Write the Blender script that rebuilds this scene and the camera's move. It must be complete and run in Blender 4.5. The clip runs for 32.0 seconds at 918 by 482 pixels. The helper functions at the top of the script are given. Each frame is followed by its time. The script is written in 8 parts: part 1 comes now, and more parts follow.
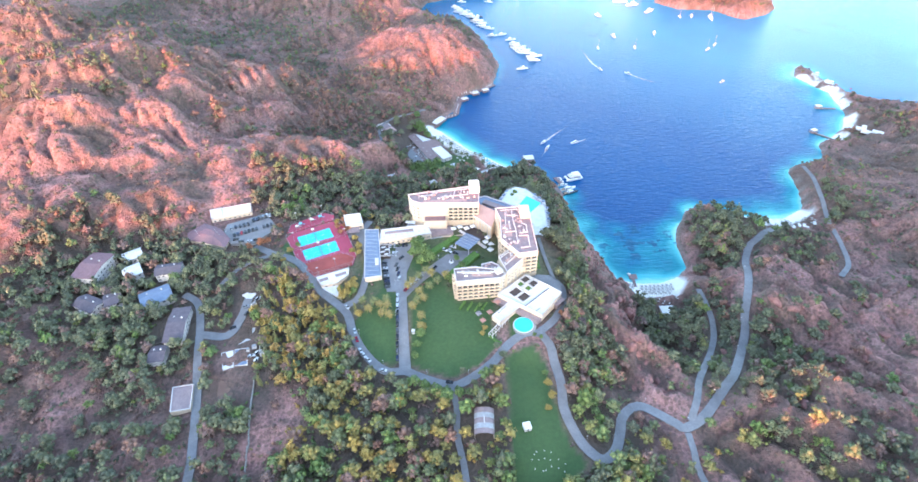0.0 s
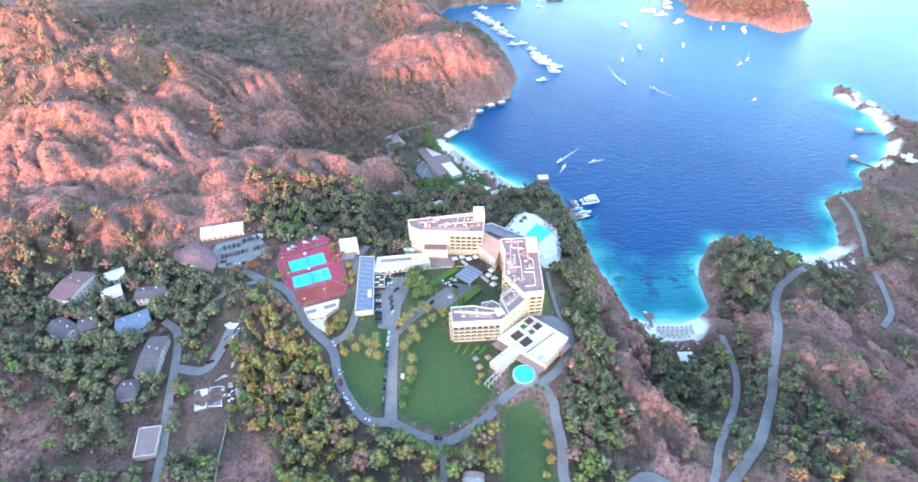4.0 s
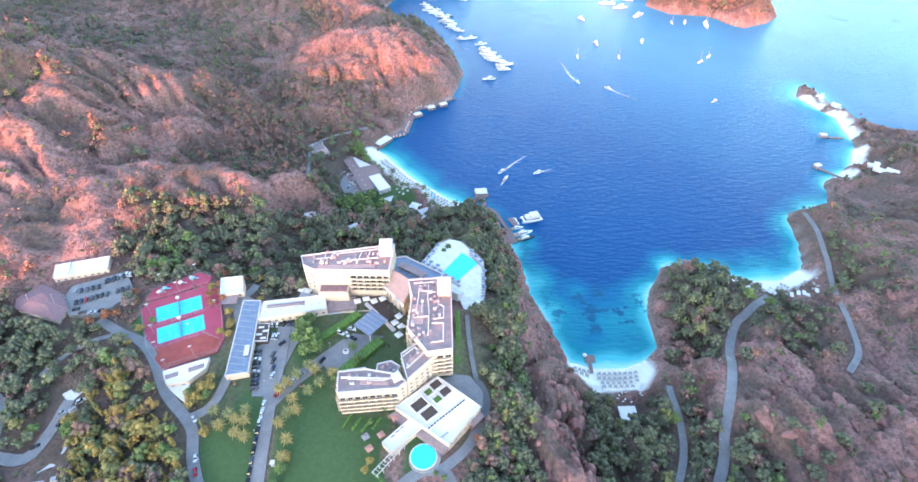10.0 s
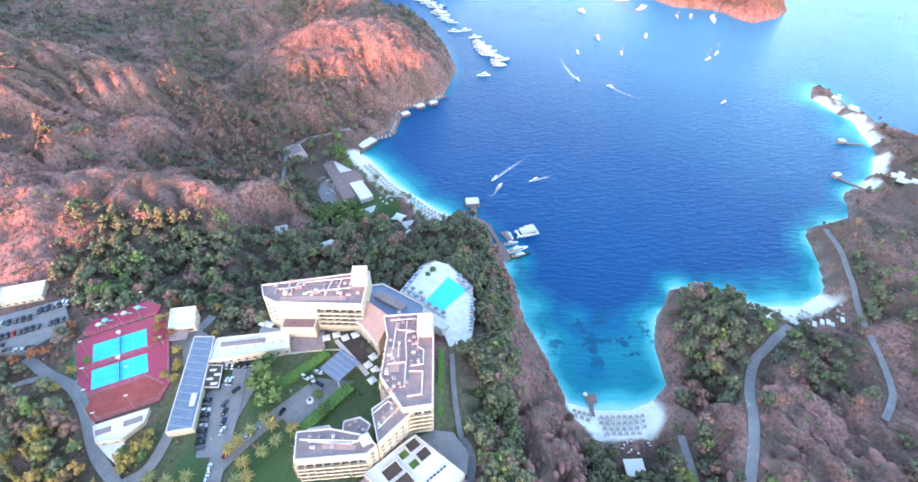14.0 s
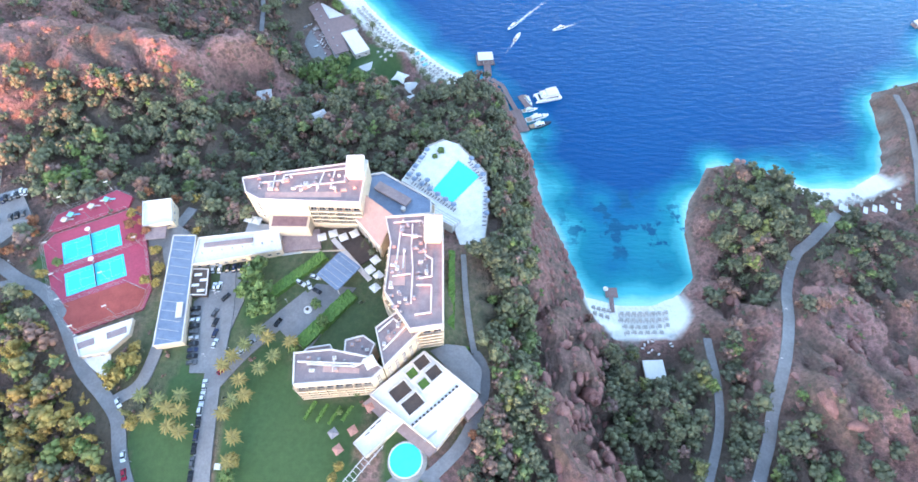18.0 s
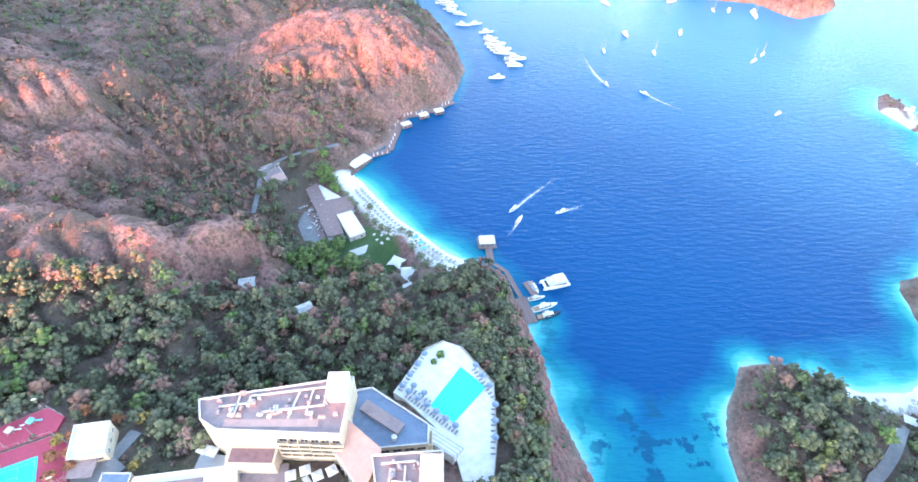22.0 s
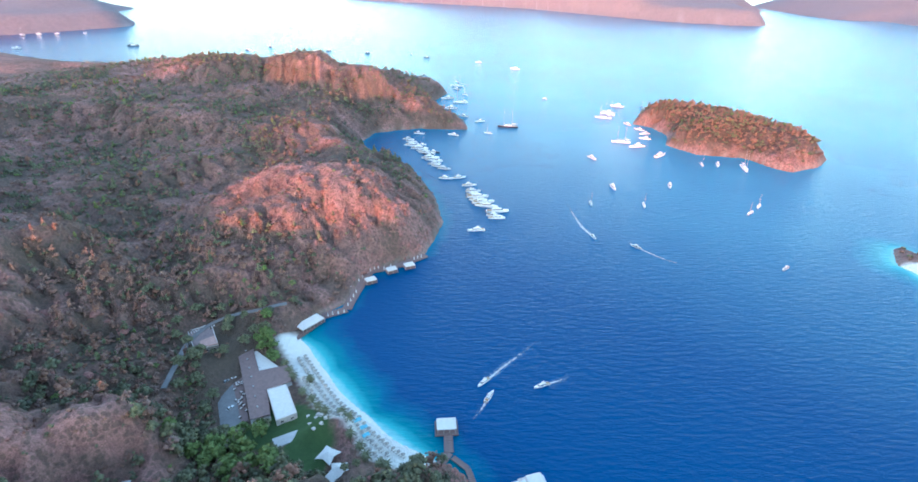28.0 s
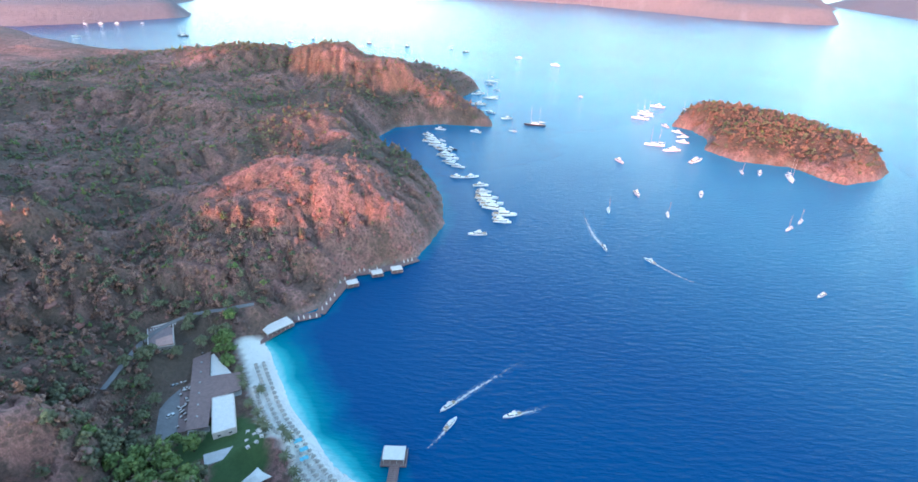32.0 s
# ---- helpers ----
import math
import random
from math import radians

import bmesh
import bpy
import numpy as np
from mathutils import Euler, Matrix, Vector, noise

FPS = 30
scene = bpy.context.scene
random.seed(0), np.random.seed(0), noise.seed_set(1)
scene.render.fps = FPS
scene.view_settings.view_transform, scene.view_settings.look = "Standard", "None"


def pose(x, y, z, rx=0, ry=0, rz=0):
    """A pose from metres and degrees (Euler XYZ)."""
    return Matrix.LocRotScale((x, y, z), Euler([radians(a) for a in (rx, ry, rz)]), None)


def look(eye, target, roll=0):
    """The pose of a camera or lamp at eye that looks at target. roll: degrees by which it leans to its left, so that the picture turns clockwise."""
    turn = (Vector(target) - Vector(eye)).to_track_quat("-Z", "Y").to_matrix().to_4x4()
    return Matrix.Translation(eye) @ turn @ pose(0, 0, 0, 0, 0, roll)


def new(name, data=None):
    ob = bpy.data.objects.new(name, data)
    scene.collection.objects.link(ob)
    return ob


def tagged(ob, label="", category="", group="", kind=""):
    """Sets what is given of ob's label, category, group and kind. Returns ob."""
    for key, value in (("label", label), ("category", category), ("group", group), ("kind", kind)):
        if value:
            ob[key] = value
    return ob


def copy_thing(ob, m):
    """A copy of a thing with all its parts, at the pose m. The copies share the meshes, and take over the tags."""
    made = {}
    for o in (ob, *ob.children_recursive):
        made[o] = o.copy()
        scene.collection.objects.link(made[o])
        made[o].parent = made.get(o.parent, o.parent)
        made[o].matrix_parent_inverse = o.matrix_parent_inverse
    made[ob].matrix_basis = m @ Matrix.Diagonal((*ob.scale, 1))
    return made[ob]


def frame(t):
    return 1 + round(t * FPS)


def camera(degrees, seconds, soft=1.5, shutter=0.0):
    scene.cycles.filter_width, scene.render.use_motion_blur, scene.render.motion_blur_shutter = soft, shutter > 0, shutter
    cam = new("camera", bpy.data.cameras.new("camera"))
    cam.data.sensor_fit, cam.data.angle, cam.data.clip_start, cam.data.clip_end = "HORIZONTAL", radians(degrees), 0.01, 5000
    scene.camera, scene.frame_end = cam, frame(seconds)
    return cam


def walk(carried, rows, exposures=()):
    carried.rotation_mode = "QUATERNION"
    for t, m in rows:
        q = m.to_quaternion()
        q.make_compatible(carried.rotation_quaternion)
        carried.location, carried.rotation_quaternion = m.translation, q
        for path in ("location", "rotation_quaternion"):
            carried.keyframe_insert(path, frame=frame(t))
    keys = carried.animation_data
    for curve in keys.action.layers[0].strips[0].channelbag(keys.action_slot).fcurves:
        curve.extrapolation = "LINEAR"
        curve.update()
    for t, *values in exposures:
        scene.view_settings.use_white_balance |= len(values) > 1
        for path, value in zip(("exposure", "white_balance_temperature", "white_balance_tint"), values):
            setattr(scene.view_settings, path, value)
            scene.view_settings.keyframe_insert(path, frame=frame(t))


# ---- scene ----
cam = camera(80.98, 32.0, soft=1.6)


def view(x, y, z, yaw, pitch, roll):
    """A camera pose: heading to the left of +y, pitch up, roll as in look()."""
    return pose(x, y, z, 0, 0, yaw) @ pose(0, 0, 0, 90 + pitch) @ pose(0, 0, 0, 0, 0, roll)


walk(cam, [
    (0.0, view(0.0, 0.0, 322.2, -0.00, -40.34, -1.67)),
    (0.5, view(-0.1, 4.8, 322.5, -0.12, -40.45, -1.53)),
    (1.0, view(0.3, 9.7, 322.7, -0.09, -40.49, -1.54)),
    (1.5, view(1.2, 14.1, 322.9, 0.03, -40.35, -1.69)),
    (2.0, view(2.9, 18.5, 322.7, 0.11, -40.20, -1.66)),
    (2.5, view(4.8, 23.0, 322.4, 0.80, -40.17, -1.63)),
    (4.5, view(16.2, 42.6, 316.4, 2.88, -40.12, -1.33)),
    (5.0, view(19.6, 47.9, 314.5, 2.39, -40.16, -1.27)),
    (5.5, view(22.9, 53.3, 312.5, 1.71, -40.25, -1.16)),
    (6.0, view(26.3, 58.8, 310.4, 1.01, -40.32, -1.03)),
    (6.5, view(29.7, 64.3, 309.0, 0.66, -40.45, -0.91)),
    (7.0, view(33.4, 69.6, 308.2, 0.39, -40.57, -0.79)),
    (7.5, view(37.2, 74.9, 307.2, 0.03, -40.70, -0.70)),
    (8.0, view(41.5, 80.1, 306.6, -0.22, -40.76, -0.60)),
    (8.5, view(45.8, 85.7, 306.1, -0.31, -40.88, -0.51)),
    (9.0, view(49.7, 91.4, 304.7, -0.30, -40.97, -0.39)),
    (9.5, view(52.7, 97.3, 302.7, -0.41, -41.03, -0.18)),
    (10.0, view(55.7, 103.1, 300.9, -0.50, -41.09, 0.05)),
    (10.5, view(58.4, 109.0, 299.0, -0.54, -41.15, 0.14)),
    (11.0, view(59.8, 114.5, 296.8, -0.61, -41.23, 0.28)),
    (11.5, view(60.7, 120.1, 294.7, -0.62, -41.30, 0.54)),
    (12.0, view(61.5, 125.7, 292.8, -1.23, -41.37, 0.61)),
    (12.5, view(61.9, 131.4, 291.5, -1.23, -41.42, 0.68)),
    (13.0, view(62.0, 136.7, 290.2, -1.22, -41.40, 0.73)),
    (13.5, view(62.0, 142.5, 289.1, -1.19, -41.48, 0.84)),
    (15.5, view(59.9, 165.8, 283.1, -1.20, -47.49, 1.16)),
    (16.0, view(59.4, 171.8, 281.3, -1.23, -50.45, 1.21)),
    (16.5, view(59.7, 178.1, 279.8, -0.98, -53.50, 1.00)),
    (17.0, view(59.5, 184.0, 278.2, -0.88, -56.42, 0.97)),
    (17.5, view(59.0, 189.8, 276.7, -0.90, -59.22, 1.08)),
    (18.0, view(58.5, 196.0, 275.3, -0.81, -59.40, 0.99)),
    (18.5, view(58.1, 201.7, 273.6, -0.76, -59.32, 0.97)),
    (19.0, view(57.4, 207.1, 272.2, -0.83, -59.27, 1.08)),
    (19.5, view(56.2, 213.0, 270.2, -1.03, -58.39, 1.38)),
    (20.0, view(55.3, 218.8, 268.8, -1.03, -55.67, 1.44)),
    (20.5, view(55.0, 223.8, 267.0, -0.93, -52.58, 1.44)),
    (21.0, view(54.6, 229.0, 264.9, -0.89, -49.18, 1.50)),
    (21.5, view(54.5, 234.2, 262.7, -0.84, -46.17, 1.60)),
    (22.0, view(54.3, 239.6, 260.9, -1.30, -43.22, 1.70)),
    (22.5, view(54.5, 245.0, 258.3, -1.40, -40.21, 1.62)),
    (23.0, view(54.9, 249.9, 256.0, -1.44, -37.51, 1.56)),
    (23.5, view(55.9, 255.3, 254.0, -1.25, -35.21, 1.31)),
    (24.0, view(57.0, 260.5, 251.9, -0.89, -32.72, 1.24)),
    (24.5, view(59.1, 265.1, 249.2, -0.66, -30.03, 1.13)),
    (25.0, view(61.9, 268.9, 246.5, -0.25, -28.21, 1.13)),
    (25.5, view(64.9, 273.2, 244.0, -0.05, -27.69, 1.11)),
    (27.5, view(81.4, 290.0, 236.8, 0.19, -27.65, 0.96)),
    (28.0, view(86.9, 294.0, 235.8, 0.36, -27.62, 0.87)),
    (28.5, view(92.3, 298.5, 234.8, 0.50, -27.60, 0.86)),
    (29.0, view(97.5, 302.9, 233.9, 0.60, -27.60, 0.88)),
    (29.5, view(103.0, 307.6, 232.7, 0.64, -27.92, 0.86)),
    (30.0, view(108.8, 312.2, 231.6, 0.71, -27.92, 0.82)),
    (30.5, view(114.5, 317.0, 230.1, 1.04, -27.95, 0.76)),
    (31.0, view(119.8, 321.5, 228.8, 2.36, -27.99, 0.77)),
    (31.5, view(125.1, 325.7, 227.3, 4.60, -27.97, 0.91)),
    (32.0, view(130.7, 329.9, 226.1, 6.12, -28.00, 0.96)),
], exposures=[(0.0, 3.08, 6450, 10), (9.0, 3.02, 6400, 10), (13.0, 2.96, 6400, 10), (16.0, 3.06, 6500, 11), (19.0, 3.2, 6550, 11), (21.5, 3.36, 6500, 9), (23.0, 3.22, 6450, 8), (25.5, 2.68, 6100, 3), (28.0, 2.4, 5950, 0), (32.0, 2.34, 5950, 0)])

# ---- light: a low red sun behind, a clear evening sky ----
SUN_AZ, SUN_EL = 197.0, 6.6   # degrees clockwise from +y, above the horizon
world = bpy.data.worlds.new("evening_sky")
scene.world = world
world.use_nodes = True
wn, wl = world.node_tree.nodes, world.node_tree.links
sky = wn.new("ShaderNodeTexSky")
sky.sky_type, sky.sun_disc = "NISHITA", False
sky.sun_elevation, sky.sun_rotation = radians(12), radians(SUN_AZ)
sky.air_density, sky.dust_density, sky.ozone_density = 1.0, 0.9, 1.4
wl.new(sky.outputs[0], wn["Background"].inputs[0])
wn["Background"].inputs[1].default_value = 0.15

sun = new("sun", bpy.data.lights.new("sun", "SUN"))
sun.data.energy, sun.data.angle, sun.data.color = 1.45, radians(0.6), (1.0, 0.235, 0.125)
sun_from = Vector((math.sin(radians(SUN_AZ)) * math.cos(radians(SUN_EL)), math.cos(radians(SUN_AZ)) * math.cos(radians(SUN_EL)), math.sin(radians(SUN_EL))))
sun.matrix_world = look(sun_from * 900, (0, 0, 0))

# ---- materials ----
MATS = {}


def tree_of(name, rough=0.8, metal=0.0):
    m = bpy.data.materials.new(name)
    m.use_nodes = True
    nt = m.node_tree
    b = nt.nodes["Principled BSDF"]
    b.inputs["Roughness"].default_value, b.inputs["Metallic"].default_value = rough, metal
    MATS[name] = m
    return m, nt, b


def node(nt, kind, **kw):
    n = nt.nodes.new(kind)
    for k, v in kw.items():
        n.inputs[k].default_value = v
    return n


def noise_of(nt, scale, detail=4.0, rough=0.6, coord=None):
    n = node(nt, "ShaderNodeTexNoise", Scale=scale, Detail=detail, Roughness=rough)
    if coord is None:
        coord = nt.nodes.new("ShaderNodeTexCoord").outputs["Object"]
    nt.links.new(coord, n.inputs["Vector"])
    return n.outputs["Fac"]


def ramp_of(nt, fac, stops):
    r = nt.nodes.new("ShaderNodeValToRGB")
    e = r.color_ramp.elements
    while len(e) < len(stops):
        e.new(0.5)
    for el, (p, c) in zip(e, stops):
        el.position, el.color = p, (*c, 1)
    nt.links.new(fac, r.inputs[0])
    return r.outputs[0]


def mix_of(nt, fac, a, b, mode="MIX"):
    n = nt.nodes.new("ShaderNodeMix")
    n.data_type, n.blend_type = "RGBA", mode
    for sock, v in ((n.inputs["Factor"], fac), (n.inputs["A"], a), (n.inputs["B"], b)):
        if isinstance(v, (int, float)):
            sock.default_value = v
        elif isinstance(v, tuple):
            sock.default_value = (*v, 1)
        else:
            nt.links.new(v, sock)
    return n.outputs["Result"]


def math_of(nt, op, a, b=0.0, c=None):
    n = nt.nodes.new("ShaderNodeMath")
    n.operation, n.use_clamp = op, False
    for sock, v in zip(n.inputs, (a, b) if c is None else (a, b, c)):
        if isinstance(v, (int, float)):
            sock.default_value = v
        else:
            nt.links.new(v, sock)
    return n.outputs[0]


def attr_of(nt, name):
    n = nt.nodes.new("ShaderNodeAttribute")
    n.attribute_name = name
    return n.outputs["Fac"]


def bump_of(nt, b, fac, strength, distance):
    n = node(nt, "ShaderNodeBump", Strength=strength)
    if isinstance(distance, (int, float)):
        n.inputs["Distance"].default_value = distance
    else:
        nt.links.new(distance, n.inputs["Distance"])
    nt.links.new(fac, n.inputs["Height"])
    nt.links.new(n.outputs[0], b.inputs["Normal"])


def surface(name, color, color2=None, scale=0.4, rough=0.8, metal=0.0, bump=0.0, fine=None, vary=0.0):
    """A worn plain surface: two tones at two scales, a grain, and a tone of its own for each object."""
    m, nt, b = tree_of(name, rough, metal)
    color2 = color2 or tuple(c * 0.72 for c in color)
    broad = noise_of(nt, scale, 5.0, 0.65)
    col = ramp_of(nt, broad, [(0.3, color2), (0.62, color)])
    grain = noise_of(nt, fine or scale * 9, 3.0, 0.6)
    col = mix_of(nt, 0.35, col, ramp_of(nt, grain, [(0.3, (0.55, 0.55, 0.55)), (0.7, (1.25, 1.25, 1.25))]), "MULTIPLY")
    if vary:
        rnd = nt.nodes.new("ShaderNodeObjectInfo").outputs["Random"]
        col = mix_of(nt, vary, col, ramp_of(nt, rnd, [(0, (0.45, 0.45, 0.5)), (1, (1.4, 1.35, 1.25))]), "MULTIPLY")
    nt.links.new(col, b.inputs["Base Color"])
    if bump:
        bump_of(nt, b, grain, 0.6, bump)
    return m


# wild ground: mauve-brown rock and soil with scrub, mown lawn, sand
M_GROUND, nt, b = tree_of("wild_ground", 0.95)
big, mid, fine = noise_of(nt, 0.012, 6.0), noise_of(nt, 0.07, 6.0, 0.7), noise_of(nt, 0.45, 5.0, 0.7)
soil = ramp_of(nt, mid, [(0.28, (0.19, 0.098, 0.092)), (0.45, (0.33, 0.168, 0.155)), (0.58, (0.43, 0.225, 0.205)), (0.75, (0.28, 0.148, 0.138))])
soil = mix_of(nt, 0.7, soil, ramp_of(nt, fine, [(0.3, (0.45, 0.45, 0.45)), (0.68, (1.4, 1.37, 1.34))]), "MULTIPLY")
soil = mix_of(nt, 0.6, soil, ramp_of(nt, noise_of(nt, 1.5, 4.0, 0.7), [(0.36, (0.45, 0.45, 0.46)), (0.62, (1.4, 1.38, 1.36))]), "MULTIPLY")
streak_map = nt.nodes.new("ShaderNodeMapping")
streak_map.inputs["Scale"].default_value, streak_map.inputs["Rotation"].default_value = (0.16, 0.035, 0.05), (0, 0, radians(-18))
nt.links.new(nt.nodes.new("ShaderNodeTexCoord").outputs["Object"], streak_map.inputs[0])
streak = noise_of(nt, 1.0, 6.0, 0.7, streak_map.outputs[0])
soil = mix_of(nt, 0.4, soil, ramp_of(nt, streak, [(0.36, (0.45, 0.43, 0.45)), (0.54, (1.25, 1.23, 1.2))]), "MULTIPLY")
scrub = ramp_of(nt, fine, [(0.3, (0.07, 0.052, 0.04)), (0.7, (0.18, 0.115, 0.088))])
cover = math_of(nt, "MULTIPLY_ADD", attr_of(nt, "gully"), 0.55, math_of(nt, "MULTIPLY_ADD", mid, 0.6, big))
col = mix_of(nt, ramp_of(nt, cover, [(0.86, (0, 0, 0)), (1.12, (0.8, 0.8, 0.8))]), soil, scrub)
cells = node(nt, "ShaderNodeTexVoronoi", Scale=0.34, Randomness=1.0)
nt.links.new(nt.nodes.new("ShaderNodeTexCoord").outputs["Object"], cells.inputs["Vector"])
tuft = ramp_of(nt, math_of(nt, "MULTIPLY_ADD", noise_of(nt, 0.1, 3.0), -0.6, cells.outputs["Distance"]), [(0.02, (0.6, 0.6, 0.6)), (0.16, (0, 0, 0))])
col = mix_of(nt, tuft, col, mix_of(nt, fine, (0.065, 0.05, 0.038), (0.15, 0.10, 0.074)))
stems = math_of(nt, "MULTIPLY_ADD", attr_of(nt, "wood"), 0.8, math_of(nt, "MULTIPLY", mid, 0.2))
col = mix_of(nt, stems, col, mix_of(nt, fine, (0.07, 0.058, 0.042), (0.15, 0.105, 0.08)))
# far hills: mauve distance haze painted into the ground colour
hill_haze = mix_of(nt, mid, (0.20, 0.155, 0.18), (0.30, 0.235, 0.26))
col = mix_of(nt, attr_of(nt, "hill_haze"), col, hill_haze)
lawn = mix_of(nt, noise_of(nt, 0.06, 4.0), (0.040, 0.085, 0.026), (0.066, 0.108, 0.036))
lawn = mix_of(nt, 0.4, lawn, ramp_of(nt, fine, [(0.3, (0.5, 0.5, 0.5)), (0.7, (1.3, 1.3, 1.3))]), "MULTIPLY")
col = mix_of(nt, attr_of(nt, "lawn"), col, lawn)
sandy = mix_of(nt, fine, (0.92, 0.89, 0.85), (0.84, 0.80, 0.75))
col = mix_of(nt, attr_of(nt, "sand"), col, sandy)
nt.links.new(col, b.inputs["Base Color"])
bump_of(nt, b, math_of(nt, "MULTIPLY_ADD", streak, 0.5, math_of(nt, "MULTIPLY_ADD", fine, 0.4, mid)), 1.0, math_of(nt, "MULTIPLY_ADD", attr_of(nt, "lawn"), -3.8, 4.0))

# sea: colour by depth, sea-grass patches, small waves
M_SEA, nt, b = tree_of("sea_water", 0.10)
deep = attr_of(nt, "deep")
patch = math_of(nt, "MULTIPLY", deep, math_of(nt, "MULTIPLY_ADD", noise_of(nt, 0.05, 4.0), 1.2, 0.4))
col = ramp_of(nt, math_of(nt, "DIVIDE", patch, 90.0), [(0.0, (0.36, 0.66, 0.66)), (0.045, (0.07, 0.42, 0.46)), (0.13, (0.012, 0.215, 0.28)), (0.34, (0.005, 0.125, 0.245)), (0.8, (0.0025, 0.064, 0.195))])
# distance haze put into the base colour: paler cyan far out
col = mix_of(nt, math_of(nt, "MULTIPLY", attr_of(nt, "sea_haze"), math_of(nt, "MULTIPLY_ADD", noise_of(nt, 0.004, 4.0), 0.8, 0.25)), col, (0.055, 0.36, 0.50))
weed = math_of(nt, "MULTIPLY", attr_of(nt, "weed"), ramp_of(nt, noise_of(nt, 0.075, 4.0), [(0.54, (0, 0, 0)), (0.59, (1, 1, 1))]))
col = mix_of(nt, math_of(nt, "MULTIPLY", weed, 0.92), col, (0.006, 0.085, 0.17))
nt.links.new(col, b.inputs["Base Color"])
b.inputs["IOR"].default_value, b.inputs["Specular IOR Level"].default_value = 1.33, 0.2
wave_map = nt.nodes.new("ShaderNodeMapping")
wave_map.inputs["Scale"].default_value, wave_map.inputs["Rotation"].default_value = (0.10, 0.32, 0.3), (0, 0, radians(-25))
nt.links.new(nt.nodes.new("ShaderNodeTexCoord").outputs["Object"], wave_map.inputs[0])
ripple = noise_of(nt, 1.0, 5.0, 0.6, wave_map.outputs[0])
bump_of(nt, b, ripple, 0.75, 1.1)

M_ROAD = surface("worn_asphalt", (0.23, 0.22, 0.225), (0.17, 0.16, 0.165), 0.12, 0.9, bump=0.02)
M_PLASTER = surface("cream_plaster", (0.70, 0.54, 0.40), (0.58, 0.45, 0.34), 0.15, 0.85, bump=0.01)
M_WHITE = surface("white_paint", (0.68, 0.60, 0.56), (0.54, 0.48, 0.46), 0.3, 0.7)
M_DECK_GREY = surface("grey_roof_felt", (0.32, 0.235, 0.23), (0.23, 0.165, 0.17), 0.25, 0.9)
M_DECK_PINK = surface("pink_roof_tiles", (0.55, 0.33, 0.28), (0.45, 0.27, 0.24), 0.4, 0.85)
M_VILLA_ROOF = surface("dark_grey_roof_tiles", (0.15, 0.115, 0.13), (0.10, 0.078, 0.09), 0.4, 0.85, bump=0.03)
M_BLUE_ROOF = surface("blue_grey_sheet_roof", (0.20, 0.245, 0.33), (0.145, 0.185, 0.265), 0.3, 0.5, 0.2)
M_MAROON = surface("maroon_roof_tiles", (0.25, 0.14, 0.15), (0.18, 0.10, 0.11), 0.5, 0.85, bump=0.03)
M_PAVING = surface("pale_paving", (0.52, 0.50, 0.50), (0.43, 0.41, 0.41), 0.3, 0.85)
M_POOLDECK = surface("white_stone_deck", (0.72, 0.69, 0.67), (0.55, 0.53, 0.53), 0.3, 0.7)
M_COURT_RED = surface("red_court", (0.40, 0.055, 0.10), (0.31, 0.045, 0.08), 0.12, 0.8)
M_COURT_CLAY = surface("worn_red_court", (0.36, 0.075, 0.06), (0.27, 0.05, 0.045), 0.2, 0.9)
M_COURT_BLUE = surface("blue_court", (0.03, 0.56, 0.76), (0.025, 0.50, 0.70), 0.1, 0.7)
M_GLASS = surface("dark_window_glass", (0.05, 0.055, 0.06), (0.03, 0.03, 0.035), 0.5, 0.12)
M_WOOD = surface("reddish_deck_boards", (0.26, 0.17, 0.16), (0.19, 0.125, 0.12), 0.5, 0.8, bump=0.02)
M_DARKWOOD = surface("dark_timber", (0.09, 0.06, 0.05), None, 0.5, 0.8)
M_STEEL = surface("galvanised_metal", (0.45, 0.43, 0.43), None, 0.6, 0.55, 0.35)
M_TYRE = surface("black_rubber", (0.02, 0.02, 0.02), None, 2.0, 0.9)
M_HEDGE = surface("clipped_hedge", (0.11, 0.20, 0.035), (0.06, 0.12, 0.022), 0.8, 0.8, bump=0.3, fine=3.0)
M_CANVAS = surface("white_canvas", (0.74, 0.70, 0.67), (0.66, 0.62, 0.60), 0.5, 0.9)
M_CANVAS_RED = surface("terracotta_canvas", (0.50, 0.24, 0.19), (0.42, 0.2, 0.16), 0.5, 0.9)
M_CANVAS_GREY = surface("grey_canvas", (0.30, 0.27, 0.29), None, 0.5, 0.9)
M_CANVAS_BLUE = surface("turquoise_canvas", (0.20, 0.60, 0.75), None, 0.5, 0.8)
M_HULL = surface("white_gelcoat", (0.82, 0.82, 0.83), (0.76, 0.76, 0.78), 0.2, 0.35)
M_HULL_DARK = surface("dark_blue_hull", (0.03, 0.035, 0.06), None, 0.2, 0.4)
M_TEAK = surface("teak_deck", (0.38, 0.27, 0.17), None, 0.8, 0.7)
M_BARK = surface("rough_bark", (0.10, 0.07, 0.05), None, 2.0, 0.95)
M_PALMTRUNK = surface("palm_trunk", (0.17, 0.12, 0.09), None, 2.0, 0.95)
M_THATCH = surface("straw_thatch", (0.46, 0.42, 0.38), None, 1.5, 0.95, bump=0.05)
M_PLASTIC = surface("solar_glass", (0.06, 0.10, 0.18), None, 0.5, 0.2)
